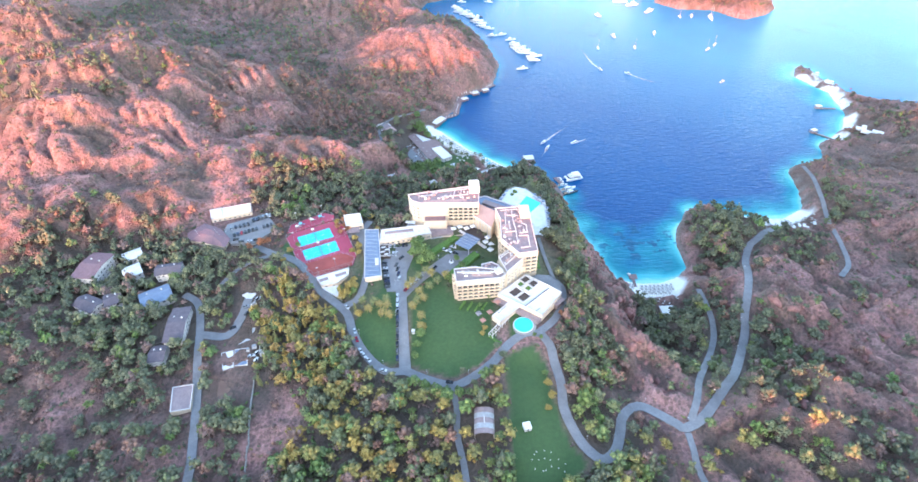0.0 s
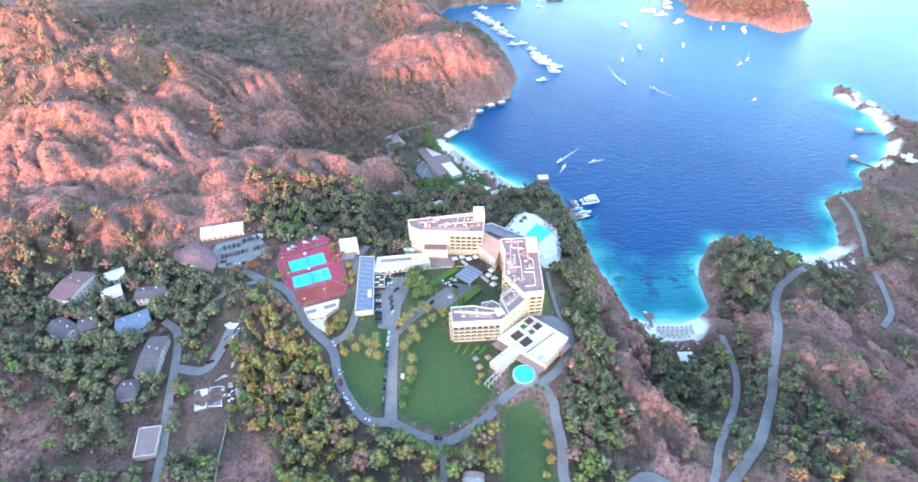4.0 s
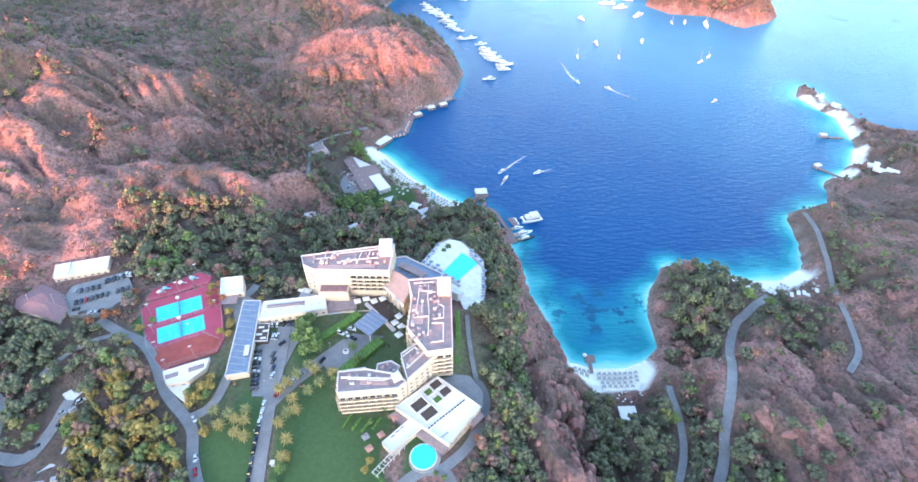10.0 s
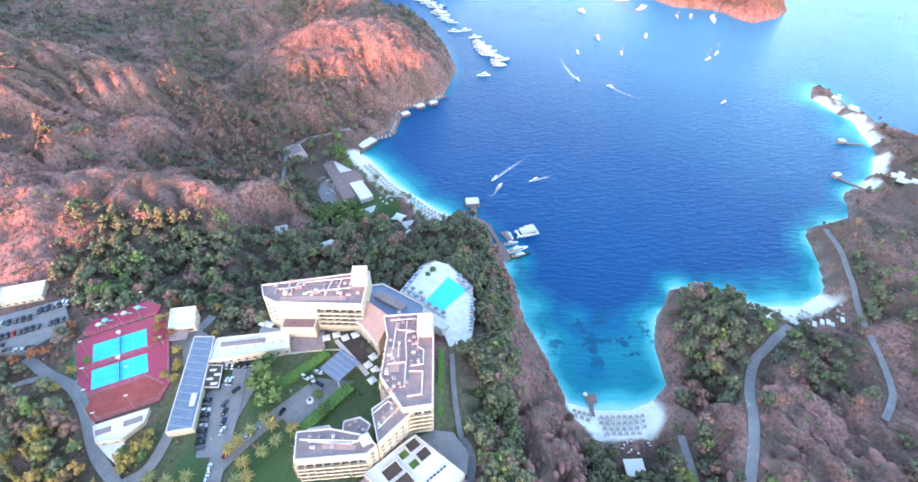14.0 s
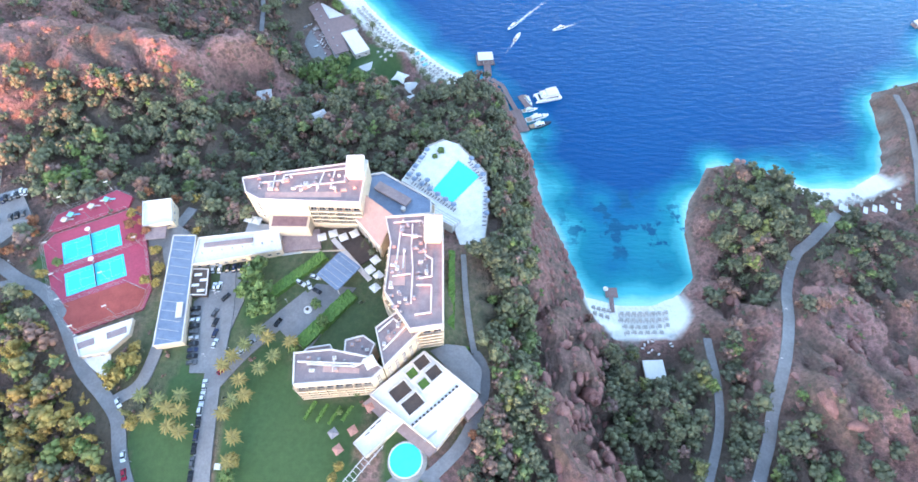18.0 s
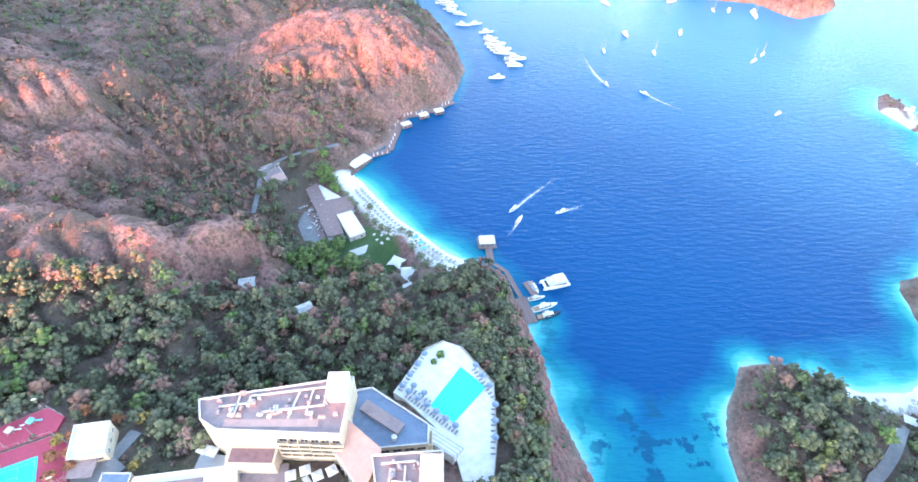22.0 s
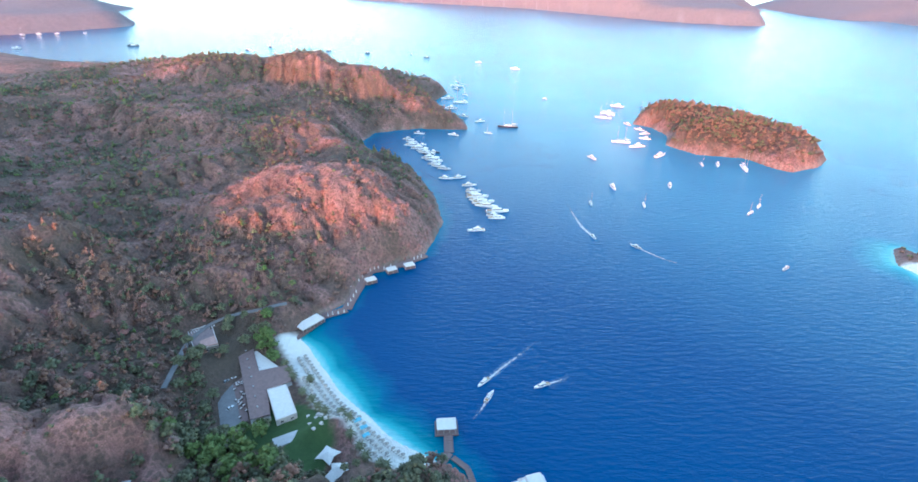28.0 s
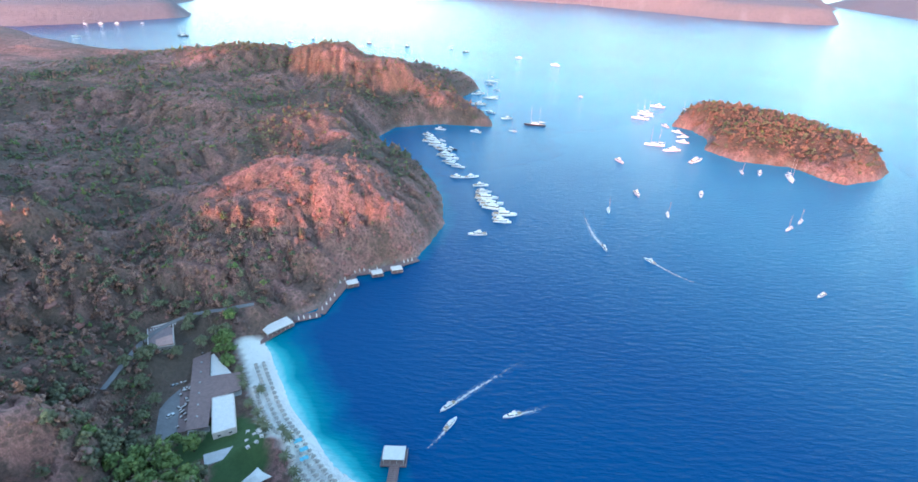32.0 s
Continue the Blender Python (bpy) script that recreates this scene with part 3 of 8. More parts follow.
# ---- roads: centre lines; the ground is levelled under them ----
ROADS = {
    "loop_road": (5.5, [(-157, 316), (-139, 305), (-124, 298), (-111, 285), (-97, 265), (-84, 253), (-76, 244), (-71, 230), (-64, 217), (-54, 205), (-45, 199), (-35, 199), (-23, 193), (-7, 187), (3, 190), (18, 201), (29, 214), (40, 222), (49, 222)]),
    "east_road": (5.5, [(49, 223), (55, 213), (56, 202), (58, 186), (57, 172), (60, 159), (65, 148), (73, 141), (81, 146), (86, 156), (91, 168), (101, 174), (110, 169), (119, 161), (123, 158), (136, 165), (154, 183), (171, 201), (194, 235), (203, 257), (222, 294), (231, 316), (246, 340), (256, 348), (287, 374)]),
    "terrace_road": (5, [(49, 222), (61, 234), (69, 250), (71, 264), (67, 272)]),
    "avenue": (7, [(-35, 199), (-37, 218), (-39, 241), (-41, 263), (-42, 290), (-45, 309)]),
    "drive": (7, [(-40, 258), (-30, 272), (-17, 286), (-6, 297)]),
    "tennis_lane": (5, [(-79, 251), (-70, 259), (-67, 281), (-70, 306), (-77, 326), (-72, 346)]),
    "valley_path": (4, [(127, 162), (135, 175), (146, 195), (167, 224), (179, 245), (184, 267), (186, 292)]),
    "south_spur": (3.5, [(123, 155), (123, 146), (122, 132), (126, 110)]),
    "garden_lane": (3.5, [(-7, 187), (-4, 172), (-4, 156), (0, 134), (4, 90)]),
    "village_road": (5, [(-196, 270), (-184, 262), (-176, 245), (-167, 213), (-157, 180), (-150, 155), (-146, 136), (-140, 80)]),
    "village_yard": (6, [(-171, 233), (-154, 232), (-149, 246), (-148, 263)]),
    "east_path": (4, [(360, 470), (358, 448), (349, 419), (340, 390), (332, 363), (327, 340), (320, 319), (301, 300)]),
    "beach_lane": (3.2, [(-83, 526), (-86, 549), (-90, 571), (-85, 589), (-71, 600), (-55, 604), (-37, 611)]),
    "east_walk": (2.6, [(67, 272), (65, 285), (63.5, 300), (62.5, 322)]),
    "village_lane": (3, [(-139, 304), (-155, 299), (-166, 289), (-172, 278)]),
}


def smooth_line(pts, step=3.0):
    """Points at even steps on a smooth curve through the given ones."""
    p = np.array(pts, float)
    p = np.vstack([2 * p[0] - p[1], p, 2 * p[-1] - p[-2]])
    out = []
    for a, b_, c, d in zip(p[:-3], p[1:-2], p[2:-1], p[3:]):
        n = max(2, int(np.linalg.norm(c - b_) / step))
        for s in np.arange(n) / n:
            out.append(0.5 * (2 * b_ + (c - a) * s + (2 * a - 5 * b_ + 4 * c - d) * s * s + (3 * b_ - a - 3 * c + d) * s ** 3))
    return np.array(out + [p[-2]])


ROAD_LINES = {}
for key, (wide, pts) in ROADS.items():
    line = smooth_line(pts)
    z = height(line[:, 0], line[:, 1])
    k = min(9, len(z) // 2 * 2 - 1)
    z = np.convolve(np.pad(z, k // 2, "edge"), np.ones(k) / k, "valid")
    z = np.convolve(np.pad(z, k // 2, "edge"), np.ones(k) / k, "valid")
    for end, back in ((0, 1), (-1, -1)):
        for _, other, oz in list(ROAD_LINES.values()):
            d = np.hypot(*(other - line[end]).T)
            if d.min() < 7:
                run = np.arange(len(z))[::back]
                z = z + (oz[d.argmin()] - z[end]) * np.clip(1.2 - run / 9, 0, 1)
                break
    ROAD_LINES[key] = (wide, line, np.maximum(z, 1.0))


def ground_z(x, y):
    """The ground with the roads' beds cut in."""
    x, y = np.asarray(x, float), np.asarray(y, float)
    z = height(x, y)
    for wide, line, lz in ROAD_LINES.values():
        near = (x > line[:, 0].min() - 12) & (x < line[:, 0].max() + 12) & (y > line[:, 1].min() - 12) & (y < line[:, 1].max() + 12)
        if near.any():
            d, s = seg_dist(x[near], y[near], line[::2] if len(line) > 20 else line, False)
            want = np.interp(s * (2 if len(line) > 20 else 1), np.arange(len(lz)), lz)
            w = np.clip(1.6 - d / (wide * 0.5 + 4), 0, 1)
            z[near] = z[near] * (1 - w) + want * w
    return z


def gz(x, y):
    return float(ground_z(np.array([x]), np.array([y]))[0])


def steps(*spans):
    """Grid lines: (from, to, spacing) one after another."""
    out = []
    for a, b_, s in spans:
        out += list(np.arange(a, b_, s))
    return np.array(out + [spans[-1][1]])


def sheet(name, xs, ys, zs, mat, attrs):
    nx, ny = len(xs), len(ys)
    gx, gy = np.meshgrid(xs, ys)
    z = zs(gx.ravel(), gy.ravel())
    i = np.arange((ny - 1) * nx).reshape(ny - 1, nx)[:, :-1].ravel()
    faces = np.stack([i, i + 1, i + nx + 1, i + nx], 1)
    me = bpy.data.meshes.new(name)
    me.vertices.add(nx * ny)
    me.vertices.foreach_set("co", np.stack([gx.ravel(), gy.ravel(), z], 1).ravel())
    me.loops.add(faces.size)
    me.loops.foreach_set("vertex_index", faces.ravel())
    me.polygons.add(len(faces))
    me.polygons.foreach_set("loop_start", np.arange(len(faces)) * 4)
    me.polygons.foreach_set("use_smooth", np.ones(len(faces), bool))
    me.update(calc_edges=True)
    for key, f in attrs.items():
        a = me.attributes.new(key, "FLOAT", "POINT")
        a.data.foreach_set("value", np.clip(f(gx.ravel(), gy.ravel()), 0, 1e4).astype(np.float32))
    me.materials.append(mat)
    return new(name, me)


LAWNS = [
    [(-72, 238), (-66, 222), (-56, 208), (-44, 203), (-39, 206), (-42, 262), (-58, 262), (-60, 252)],
    [(-32, 203), (-20, 197), (-6, 192), (10, 200), (24, 216), (20, 234), (24, 250), (-2, 252), (-18, 280), (-34, 258)],
    [(30, 215), (40, 224), (48, 224), (44, 240), (30, 240)],
    [(26, 206), (44, 214), (52, 200), (53, 175), (57, 152), (66, 138), (40, 120), (24, 130), (26, 170)],
    [(-58, 268), (-48, 268), (-47, 244), (-56, 244)],
    [(-38, 266), (-37, 286), (-28, 280), (-20, 290), (-26, 300), (-36, 298)],
    [(-20, 528), (-34, 505), (-22, 492), (2, 512)],
    [(-15, 515), (-10, 531), (7, 524), (21, 501), (19, 479), (-2, 482)],
    [(60, 234), (52, 224), (64, 246), (69, 256)],
    [(-138, 312), (-128, 302), (-118, 304), (-118, 316), (-132, 320)]]


def lawn_mask(x, y):
    m = np.zeros(x.shape)
    for ring in LAWNS:
        d, _ = seg_dist(x, y, ring)
        m = np.maximum(m, np.where(inside(x, y, ring), np.clip(d / 2 + 0.5, 0, 1), np.clip(0.5 - d / 2, 0, 1)))
    return np.maximum(m, 0.85 * np.exp(-(((x + 8) / 84) ** 2 + ((y - 283) / 58) ** 2) ** 3))


def sand_mask(x, y):
    d = shore(x, y)
    return np.clip(beach(x, y) * 8 - 3.4, 0, 1) * np.clip((np.where(x < 90, 19, np.where(x < 230, 25, 13)) + 2 * wave_noise(x, y, 9, 77) - d) / 2.5, 0, 1) * (1 - np.clip(lawn_mask(x, y) * 2, 0, 1)) + np.clip(1 - np.abs(d) / 2.0, 0, 1) * 0.15


def wood_mask(x, y):
    """How thickly trees stand."""
    g = landform(x, y)
    w = 0.26 + 0.45 * wave_noise(x, y, 70, 51) + 0.3 * wave_noise(x, y, 24, 52) + 0.75 * gully(x, y)
    for cx, cy, rx, ry, v in ((-60, 400, 130, 45, 0.9), (-20, 440, 90, 35, 0.8), (-250, 385, 110, 28, -0.75), (-40, 130, 130, 55, 0.75), (-95, 225, 35, 55, 0.8), (165, 285, 38, 45, 0.9), (230, 370, 45, 40, 0.8),
                              (83, 320, 15, 95, 1.0), (73, 300, 12, 50, 0.9), (-45, 485, 22, 18, 0.8), (-215, 265, 60, 55, 0.8), (200, 210, 60, 60, 0.4), (20, 160, 30, 30, 0.5), (470, 1090, 110, 110, 1.0), (300, 390, 70, 20, 0.5), (-105, 575, 55, 75, 0.35), (-180, 610, 70, 70, -0.25),
                              (-300, 500, 160, 90, -0.2), (20, 750, 70, 40, -0.35), (270, 260, 60, 60, -0.15), (112, 285, 14, 110, -1.6), (300, 150, 120, 80, 0.2), (-130, 455, 75, 24, -1.8), (-235, 432, 60, 24, -1.0), (-330, 430, 60, 50, -0.6), (-240, 160, 110, 50, -0.4), (-108, 165, 13, 34, -1.6)):
        w = w + v * np.exp(-((x - cx) / rx) ** 2 - ((y - cy) / ry) ** 2)
    w = w * np.clip((shore(x, y) - 4) / 14, 0, 1)
    w = w * (1 - 0.5 * np.clip(bare_rock(x, y) * np.clip((y - 100) / 60, 0, 1) * np.clip(np.abs(x - 175) / 45 - 0.4, 0, 1), 0, 1))
    return np.clip(w, 0, 1) * np.clip(1 - lawn_mask(x, y) * 1.5, 0, 1) * np.clip(1 - 1.6 * beach(x, y), 0, 1)


# last attribute: painted haze, growing over the land far to the north
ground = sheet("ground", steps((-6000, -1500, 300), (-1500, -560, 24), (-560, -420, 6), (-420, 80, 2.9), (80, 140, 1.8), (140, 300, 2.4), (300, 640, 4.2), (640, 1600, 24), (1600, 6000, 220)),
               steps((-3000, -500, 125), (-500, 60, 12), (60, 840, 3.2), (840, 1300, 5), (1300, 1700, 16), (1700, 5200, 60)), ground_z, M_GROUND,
               {"lawn": lawn_mask, "sand": sand_mask, "wood": wood_mask, "gully": gully, "hill_haze": lambda x, y: 0.85 * np.clip((y - 1650) / 300, 0, 1)})
tagged(ground, "reddish rocky hills with scrub, lawns and pale sand", "ground", kind="structure")


def deep_of(x, y):
    shelf = np.zeros(x.shape)
    for bx, by, r in [(bx, by, (0.62 if bx < 60 else 0.8) * r) for bx, by, r in BEACHES] + [(165, 358, 24), (150, 390, 11), (122, 400, 11), (130, 370, 14), (113, 445, 10), (198, 385, 11), (230, 420, 9), (265, 415, 11), (300, 410, 20), (470, 640, 20), (480, 720, 26), (338, 425, 12), (352, 462, 13), (385, 495, 13), (425, 530, 13)]:
        shelf = np.maximum(shelf, np.exp(-((x - bx) ** 2 + (y - by) ** 2) / (2.0 * r) ** 2))
    return -shore(x, y) * (3.4 - 2.85 * shelf) + 22 * np.clip(1 - 1.6 * shelf, 0, 1)


def weed_of(x, y):
    return 1.3 * np.exp(-(((x - 165) / 42) ** 2 + ((y - 370) / 26) ** 2) ** 2) + 0.6 * np.exp(-(((x - 112) / 18) ** 2 + ((y - 450) / 50) ** 2)) + 0.5 * np.exp(-(((x - 290) / 60) ** 2 + ((y - 425) / 18) ** 2))


# last attribute: how much haze is painted on, rising with distance
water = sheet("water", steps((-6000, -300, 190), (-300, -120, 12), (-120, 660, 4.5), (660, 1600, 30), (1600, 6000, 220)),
              steps((250, 310, 12), (310, 760, 4.5), (760, 1320, 8), (1320, 2200, 40), (2200, 6000, 200)), lambda x, y: 0 * x + 0.0, M_SEA, {"deep": deep_of, "weed": weed_of, "sea_haze": lambda x, y: np.clip((y + 0.9 * x - 800) / 850, 0, 0.78)})
tagged(water, "blue sea bay, turquoise over the shallows by the beaches", "sea", kind="structure")


def ribbon(name, line, z, wide, mat, lift=0.12, label=""):
    t = np.gradient(line, axis=0)
    t /= np.linalg.norm(t, axis=1)[:, None]
    side = np.stack([-t[:, 1], t[:, 0]], 1)
    rows = []
    for s, dz in ((-0.5, -0.5), (-0.5, lift), (0.0, lift + 0.05), (0.5, lift), (0.5, -0.5)):
        rows.append(np.column_stack([line + side * wide * s, z + dz]))
    v = np.stack(rows, 1).reshape(-1, 3)
    f = [(i * 5 + j, i * 5 + j + 1, i * 5 + j + 6, i * 5 + j + 5) for i in range(len(line) - 1) for j in range(4)]
    me = bpy.data.meshes.new(name)
    me.from_pydata(v.tolist(), [], f)
    me.materials.append(mat)
    ob = new(name, me)
    return tagged(ob, label, "road", kind="structure")


for n, (key, (wide, line, lz)) in enumerate(ROAD_LINES.items()):
    ribbon(key, line, lz + 0.5 + 0.012 * n, wide, M_ROAD, label="narrow worn grey asphalt road between lawns and trees")

# ---- building blocks ----
CLEAR = []   # x, y, radius kept free of wild trees


def part(name, bm, mat, parent, label="", smooth=False):
    """Links a bmesh, or ready mesh data, as one mesh under a thing or a part."""
    me = bm
    if isinstance(bm, bmesh.types.BMesh):
        me = bpy.data.meshes.new(name)
        bm.normal_update()
        bm.to_mesh(me)
        bm.free()
        me.materials.append(mat)
        if smooth:
            me.polygons.foreach_set("use_smooth", np.ones(len(me.polygons), bool))
    ob = new(name, me)
    ob.parent = parent
    return tagged(ob, label)


def thing(name, x, y, z, turn=0.0, label="", category="", group="", kind=""):
    ob = new(name)
    ob.matrix_basis = pose(x, y, z, 0, 0, turn)
    return tagged(ob, label, category, group, kind)


def box(bm, x, y, z, sx, sy, sz, turn=0.0):
    """A box on its base: centre of the base, sizes, turn in degrees."""
    c, s = math.cos(radians(turn)), math.sin(radians(turn))
    v = []
    for dz in (0, sz):
        for dx, dy in ((-1, -1), (1, -1), (1, 1), (-1, 1)):
            px, py = dx * sx / 2, dy * sy / 2
            v.append(bm.verts.new((x + px * c - py * s, y + px * s + py * c, z + dz)))
    for f in ((3, 2, 1, 0), (4, 5, 6, 7), (0, 1, 5, 4), (1, 2, 6, 5), (2, 3, 7, 6), (3, 0, 4, 7)):
        bm.faces.new([v[i] for i in f])
    return bm


def boxes(*rows):
    bm = bmesh.new()
    for r in rows:
        box(bm, *r)
    return bm


def ccw(ring):
    a = sum(x0 * y1 - x1 * y0 for (x0, y0), (x1, y1) in zip(ring, ring[1:] + ring[:1]))
    return list(ring) if a > 0 else list(ring)[::-1]


def prism(bm, ring, z0, z1):
    ring = ccw(ring)
    lo = [bm.verts.new((x, y, z0)) for x, y in ring]
    hi = [bm.verts.new((x, y, z1)) for x, y in ring]
    bm.faces.new(hi)
    bm.faces.new(lo[::-1])
    n = len(ring)
    for i in range(n):
        bm.faces.new((lo[i], lo[(i + 1) % n], hi[(i + 1) % n], hi[i]))
    return bm


def slab(ring, z0, z1):
    return prism(bmesh.new(), ring, z0, z1)


def tube(bm, x, y, z0, z1, r0, r1=None, n=8):
    r1 = r0 if r1 is None else r1
    lo = [bm.verts.new((x + r0 * math.cos(6.2832 * i / n), y + r0 * math.sin(6.2832 * i / n), z0)) for i in range(n)]
    if r1 < 1e-3:
        tip = bm.verts.new((x, y, z1))
        for i in range(n):
            bm.faces.new((lo[i], lo[(i + 1) % n], tip))
    else:
        hi = [bm.verts.new((x + r1 * math.cos(6.2832 * i / n), y + r1 * math.sin(6.2832 * i / n), z1)) for i in range(n)]
        for i in range(n):
            bm.faces.new((lo[i], lo[(i + 1) % n], hi[(i + 1) % n], hi[i]))
        bm.faces.new(hi)
    bm.faces.new(lo[::-1])
    return bm


def disc_ring(x, y, r, n=32):
    return [(x + r * math.cos(6.2832 * i / n), y + r * math.sin(6.2832 * i / n)) for i in range(n)]


def rect(x, y, sx, sy, turn=0.0):
    c, s = math.cos(radians(turn)), math.sin(radians(turn))
    return [(x + a * sx / 2 * c - b_ * sy / 2 * s, y + a * sx / 2 * s + b_ * sy / 2 * c) for a, b_ in ((-1, -1), (1, -1), (1, 1), (-1, 1))]


def clear_ring(ring, margin=3.0):
    xs, ys = [p[0] for p in ring], [p[1] for p in ring]
    n = 1 + int(max(max(xs) - min(xs), max(ys) - min(ys)) / 6)
    cx, cy = sum(xs) / len(xs), sum(ys) / len(ys)
    for i, (ax, ay) in enumerate(ring):
        bx, by = ring[(i + 1) % len(ring)]
        for k in range(n):
            for s in (0.15, 0.5, 0.9):
                px, py = ax + (bx - ax) * k / n, ay + (by - ay) * k / n
                CLEAR.append((cx + (px - cx) * s, cy + (py - cy) * s, margin + 2))


WINDOW = {}


def window_mesh(w, h):
    """A frame that stands proud with a crossbar, and the pane set back in it."""
    key = (round(w, 2), round(h, 2))
    if key not in WINDOW:
        bm = bmesh.new()
        for x, z, sx, sz in ((-w / 2, 0, 0.14, h), (w / 2, 0, 0.14, h), (0, 0, w, 0.14), (0, h - 0.14, w, 0.14), (0, 0, 0.1, h)):
            box(bm, x, -0.05, z, sx, 0.22, sz)
        fm = bpy.data.meshes.new("window")
        bm.to_mesh(fm)
        bm.free()
        fm.materials.append(M_WHITE)
        bm = boxes((0, 0.01, 0.05, w, 0.1, h - 0.1))
        pm = bpy.data.meshes.new("pane")
        bm.to_mesh(pm)
        bm.free()
        pm.materials.append(M_GLASS)
        WINDOW[key] = (fm, pm)
    return WINDOW[key]


BALCONY = {}


def balcony_mesh(w, deep=1.5):
    key = round(w, 2)
    if key not in BALCONY:
        bm = boxes((0, -deep / 2, 0, w, deep, 0.25), (0, -deep + 0.1, 0.25, w, 0.2, 0.85), (-w / 2 + 0.1, -deep / 2, 0.25, 0.2, deep, 2.7))
        me = bpy.data.meshes.new("balcony")
        bm.to_mesh(me)
        bm.free()
        me.materials.append(M_PLASTER)
        BALCONY[key] = me
    return BALCONY[key]


def facade(parent, a, b_, z0, z1, storey, bay, kind):
    """Windows or balconies on the wall from a to b, whose outside is on the right going from a to b."""
    length = math.hypot(b_[0] - a[0], b_[1] - a[1])
    ang = math.degrees(math.atan2(b_[1] - a[1], b_[0] - a[0]))
    n, rows = max(1, int((length - 0.8) / bay)), int((z1 - z0) / storey)
    w = (length - 0.6) / n
    for r in range(rows):
        for i in range(n):
            s = (0.3 + (i + 0.5) * w) / length
            m = pose(a[0] + (b_[0] - a[0]) * s, a[1] + (b_[1] - a[1]) * s, z0 + r * storey, 0, 0, ang)
            if kind == "balcony":
                ob = part("balcony", balcony_mesh(w), None, parent)
                ob.matrix_basis = m
                fm, pm = window_mesh(w * 0.72, 2.3)
                win = part("window", fm, None, parent)
                win.matrix_basis = m @ pose(0, -0.02, 0.3)
            else:
                fm, pm = window_mesh(min(1.7, w * 0.5), 1.5)
                win = part("window", fm, None, parent)
                win.matrix_basis = m @ pose(0, -0.02, 0.9)
            part("pane", pm, None, win)


def building(name, ring, z0, z1, label, wall=None, roof=None, parapet=1.0, fronts=(), storey=3.2, bay=3.8, category="building", group=""):
    """A flat-roofed block: walls edge by edge, roof deck, parapet edge by edge. fronts: (edge, 'balcony' or 'window', z from) rows."""
    ring = ccw(ring)
    cx, cy = sum(p[0] for p in ring) / len(ring), sum(p[1] for p in ring) / len(ring)
    ob = thing(name, cx, cy, z0, 0, label, category, group)
    loc = [(x - cx, y - cy) for x, y in ring]
    clear_ring(ring)
    h, n = z1 - z0, len(loc)
    for i in range(n):
        a, b_ = loc[i], loc[(i + 1) % n]
        length, ang = math.hypot(b_[0] - a[0], b_[1] - a[1]), math.atan2(b_[1] - a[1], b_[0] - a[0])
        nx, ny = math.sin(ang), -math.cos(ang)
        mid = ((a[0] + b_[0]) / 2 - nx * 0.2, (a[1] + b_[1]) / 2 - ny * 0.2)
        part("wall", boxes((mid[0], mid[1], 0, length - 0.02 * i, 0.4, h, math.degrees(ang))), wall or M_PLASTER, ob)
        if parapet:
            part("parapet", boxes((mid[0] + nx * 0.06, mid[1] + ny * 0.06, h, length + 0.1, 0.5, parapet, math.degrees(ang))), M_WHITE, ob)
        for e, kind, zf in fronts:
            if e == i:
                facade(ob, a, b_, zf - z0, h - 0.3, storey, bay, kind)
    inner = [(x * 0.985, y * 0.985) for x, y in loc]
    part("roof", slab(inner, h - 0.4, h + 0.05), roof or M_DECK_GREY, ob)
    return ob


def roof_plant(ob, spots, z, seed, ducts=(), label="white metal air duct"):
    """Air handlers with a fan cowl, and duct runs, on a roof. Places are in the thing's own frame."""
    rng = random.Random(seed)
    for x, y in spots:
        w, d, h = rng.uniform(0.9, 2.3), rng.uniform(0.8, 1.6), rng.uniform(0.7, 1.4)
        turn = rng.choice((0, 0, 90, 8))
        unit = part("air_handler", boxes((x, y, z, w, d, h, turn), (x, y, z + h, w * 0.8, d * 0.8, 0.12, turn)), rng.choice((M_WHITE, M_DECK_PINK, M_CANVAS_GREY)), ob)
        part("fan_cowl", tube(bmesh.new(), x, y, z + h, z + h + 0.4, min(w, d) * 0.3, n=10), M_STEEL, unit)
    for run in ducts:
        bm = bmesh.new()
        for (ax, ay), (bx, by) in zip(run[:-1], run[1:]):
            length = math.hypot(bx - ax, by - ay)
            box(bm, (ax + bx) / 2, (ay + by) / 2, z + 0.35, length + 0.6, 0.6, 0.6, math.degrees(math.atan2(by - ay, bx - ax)))
            box(bm, ax, ay, z, 0.3, 0.3, 0.4)
        part("air_duct", bm, M_WHITE, ob, label)


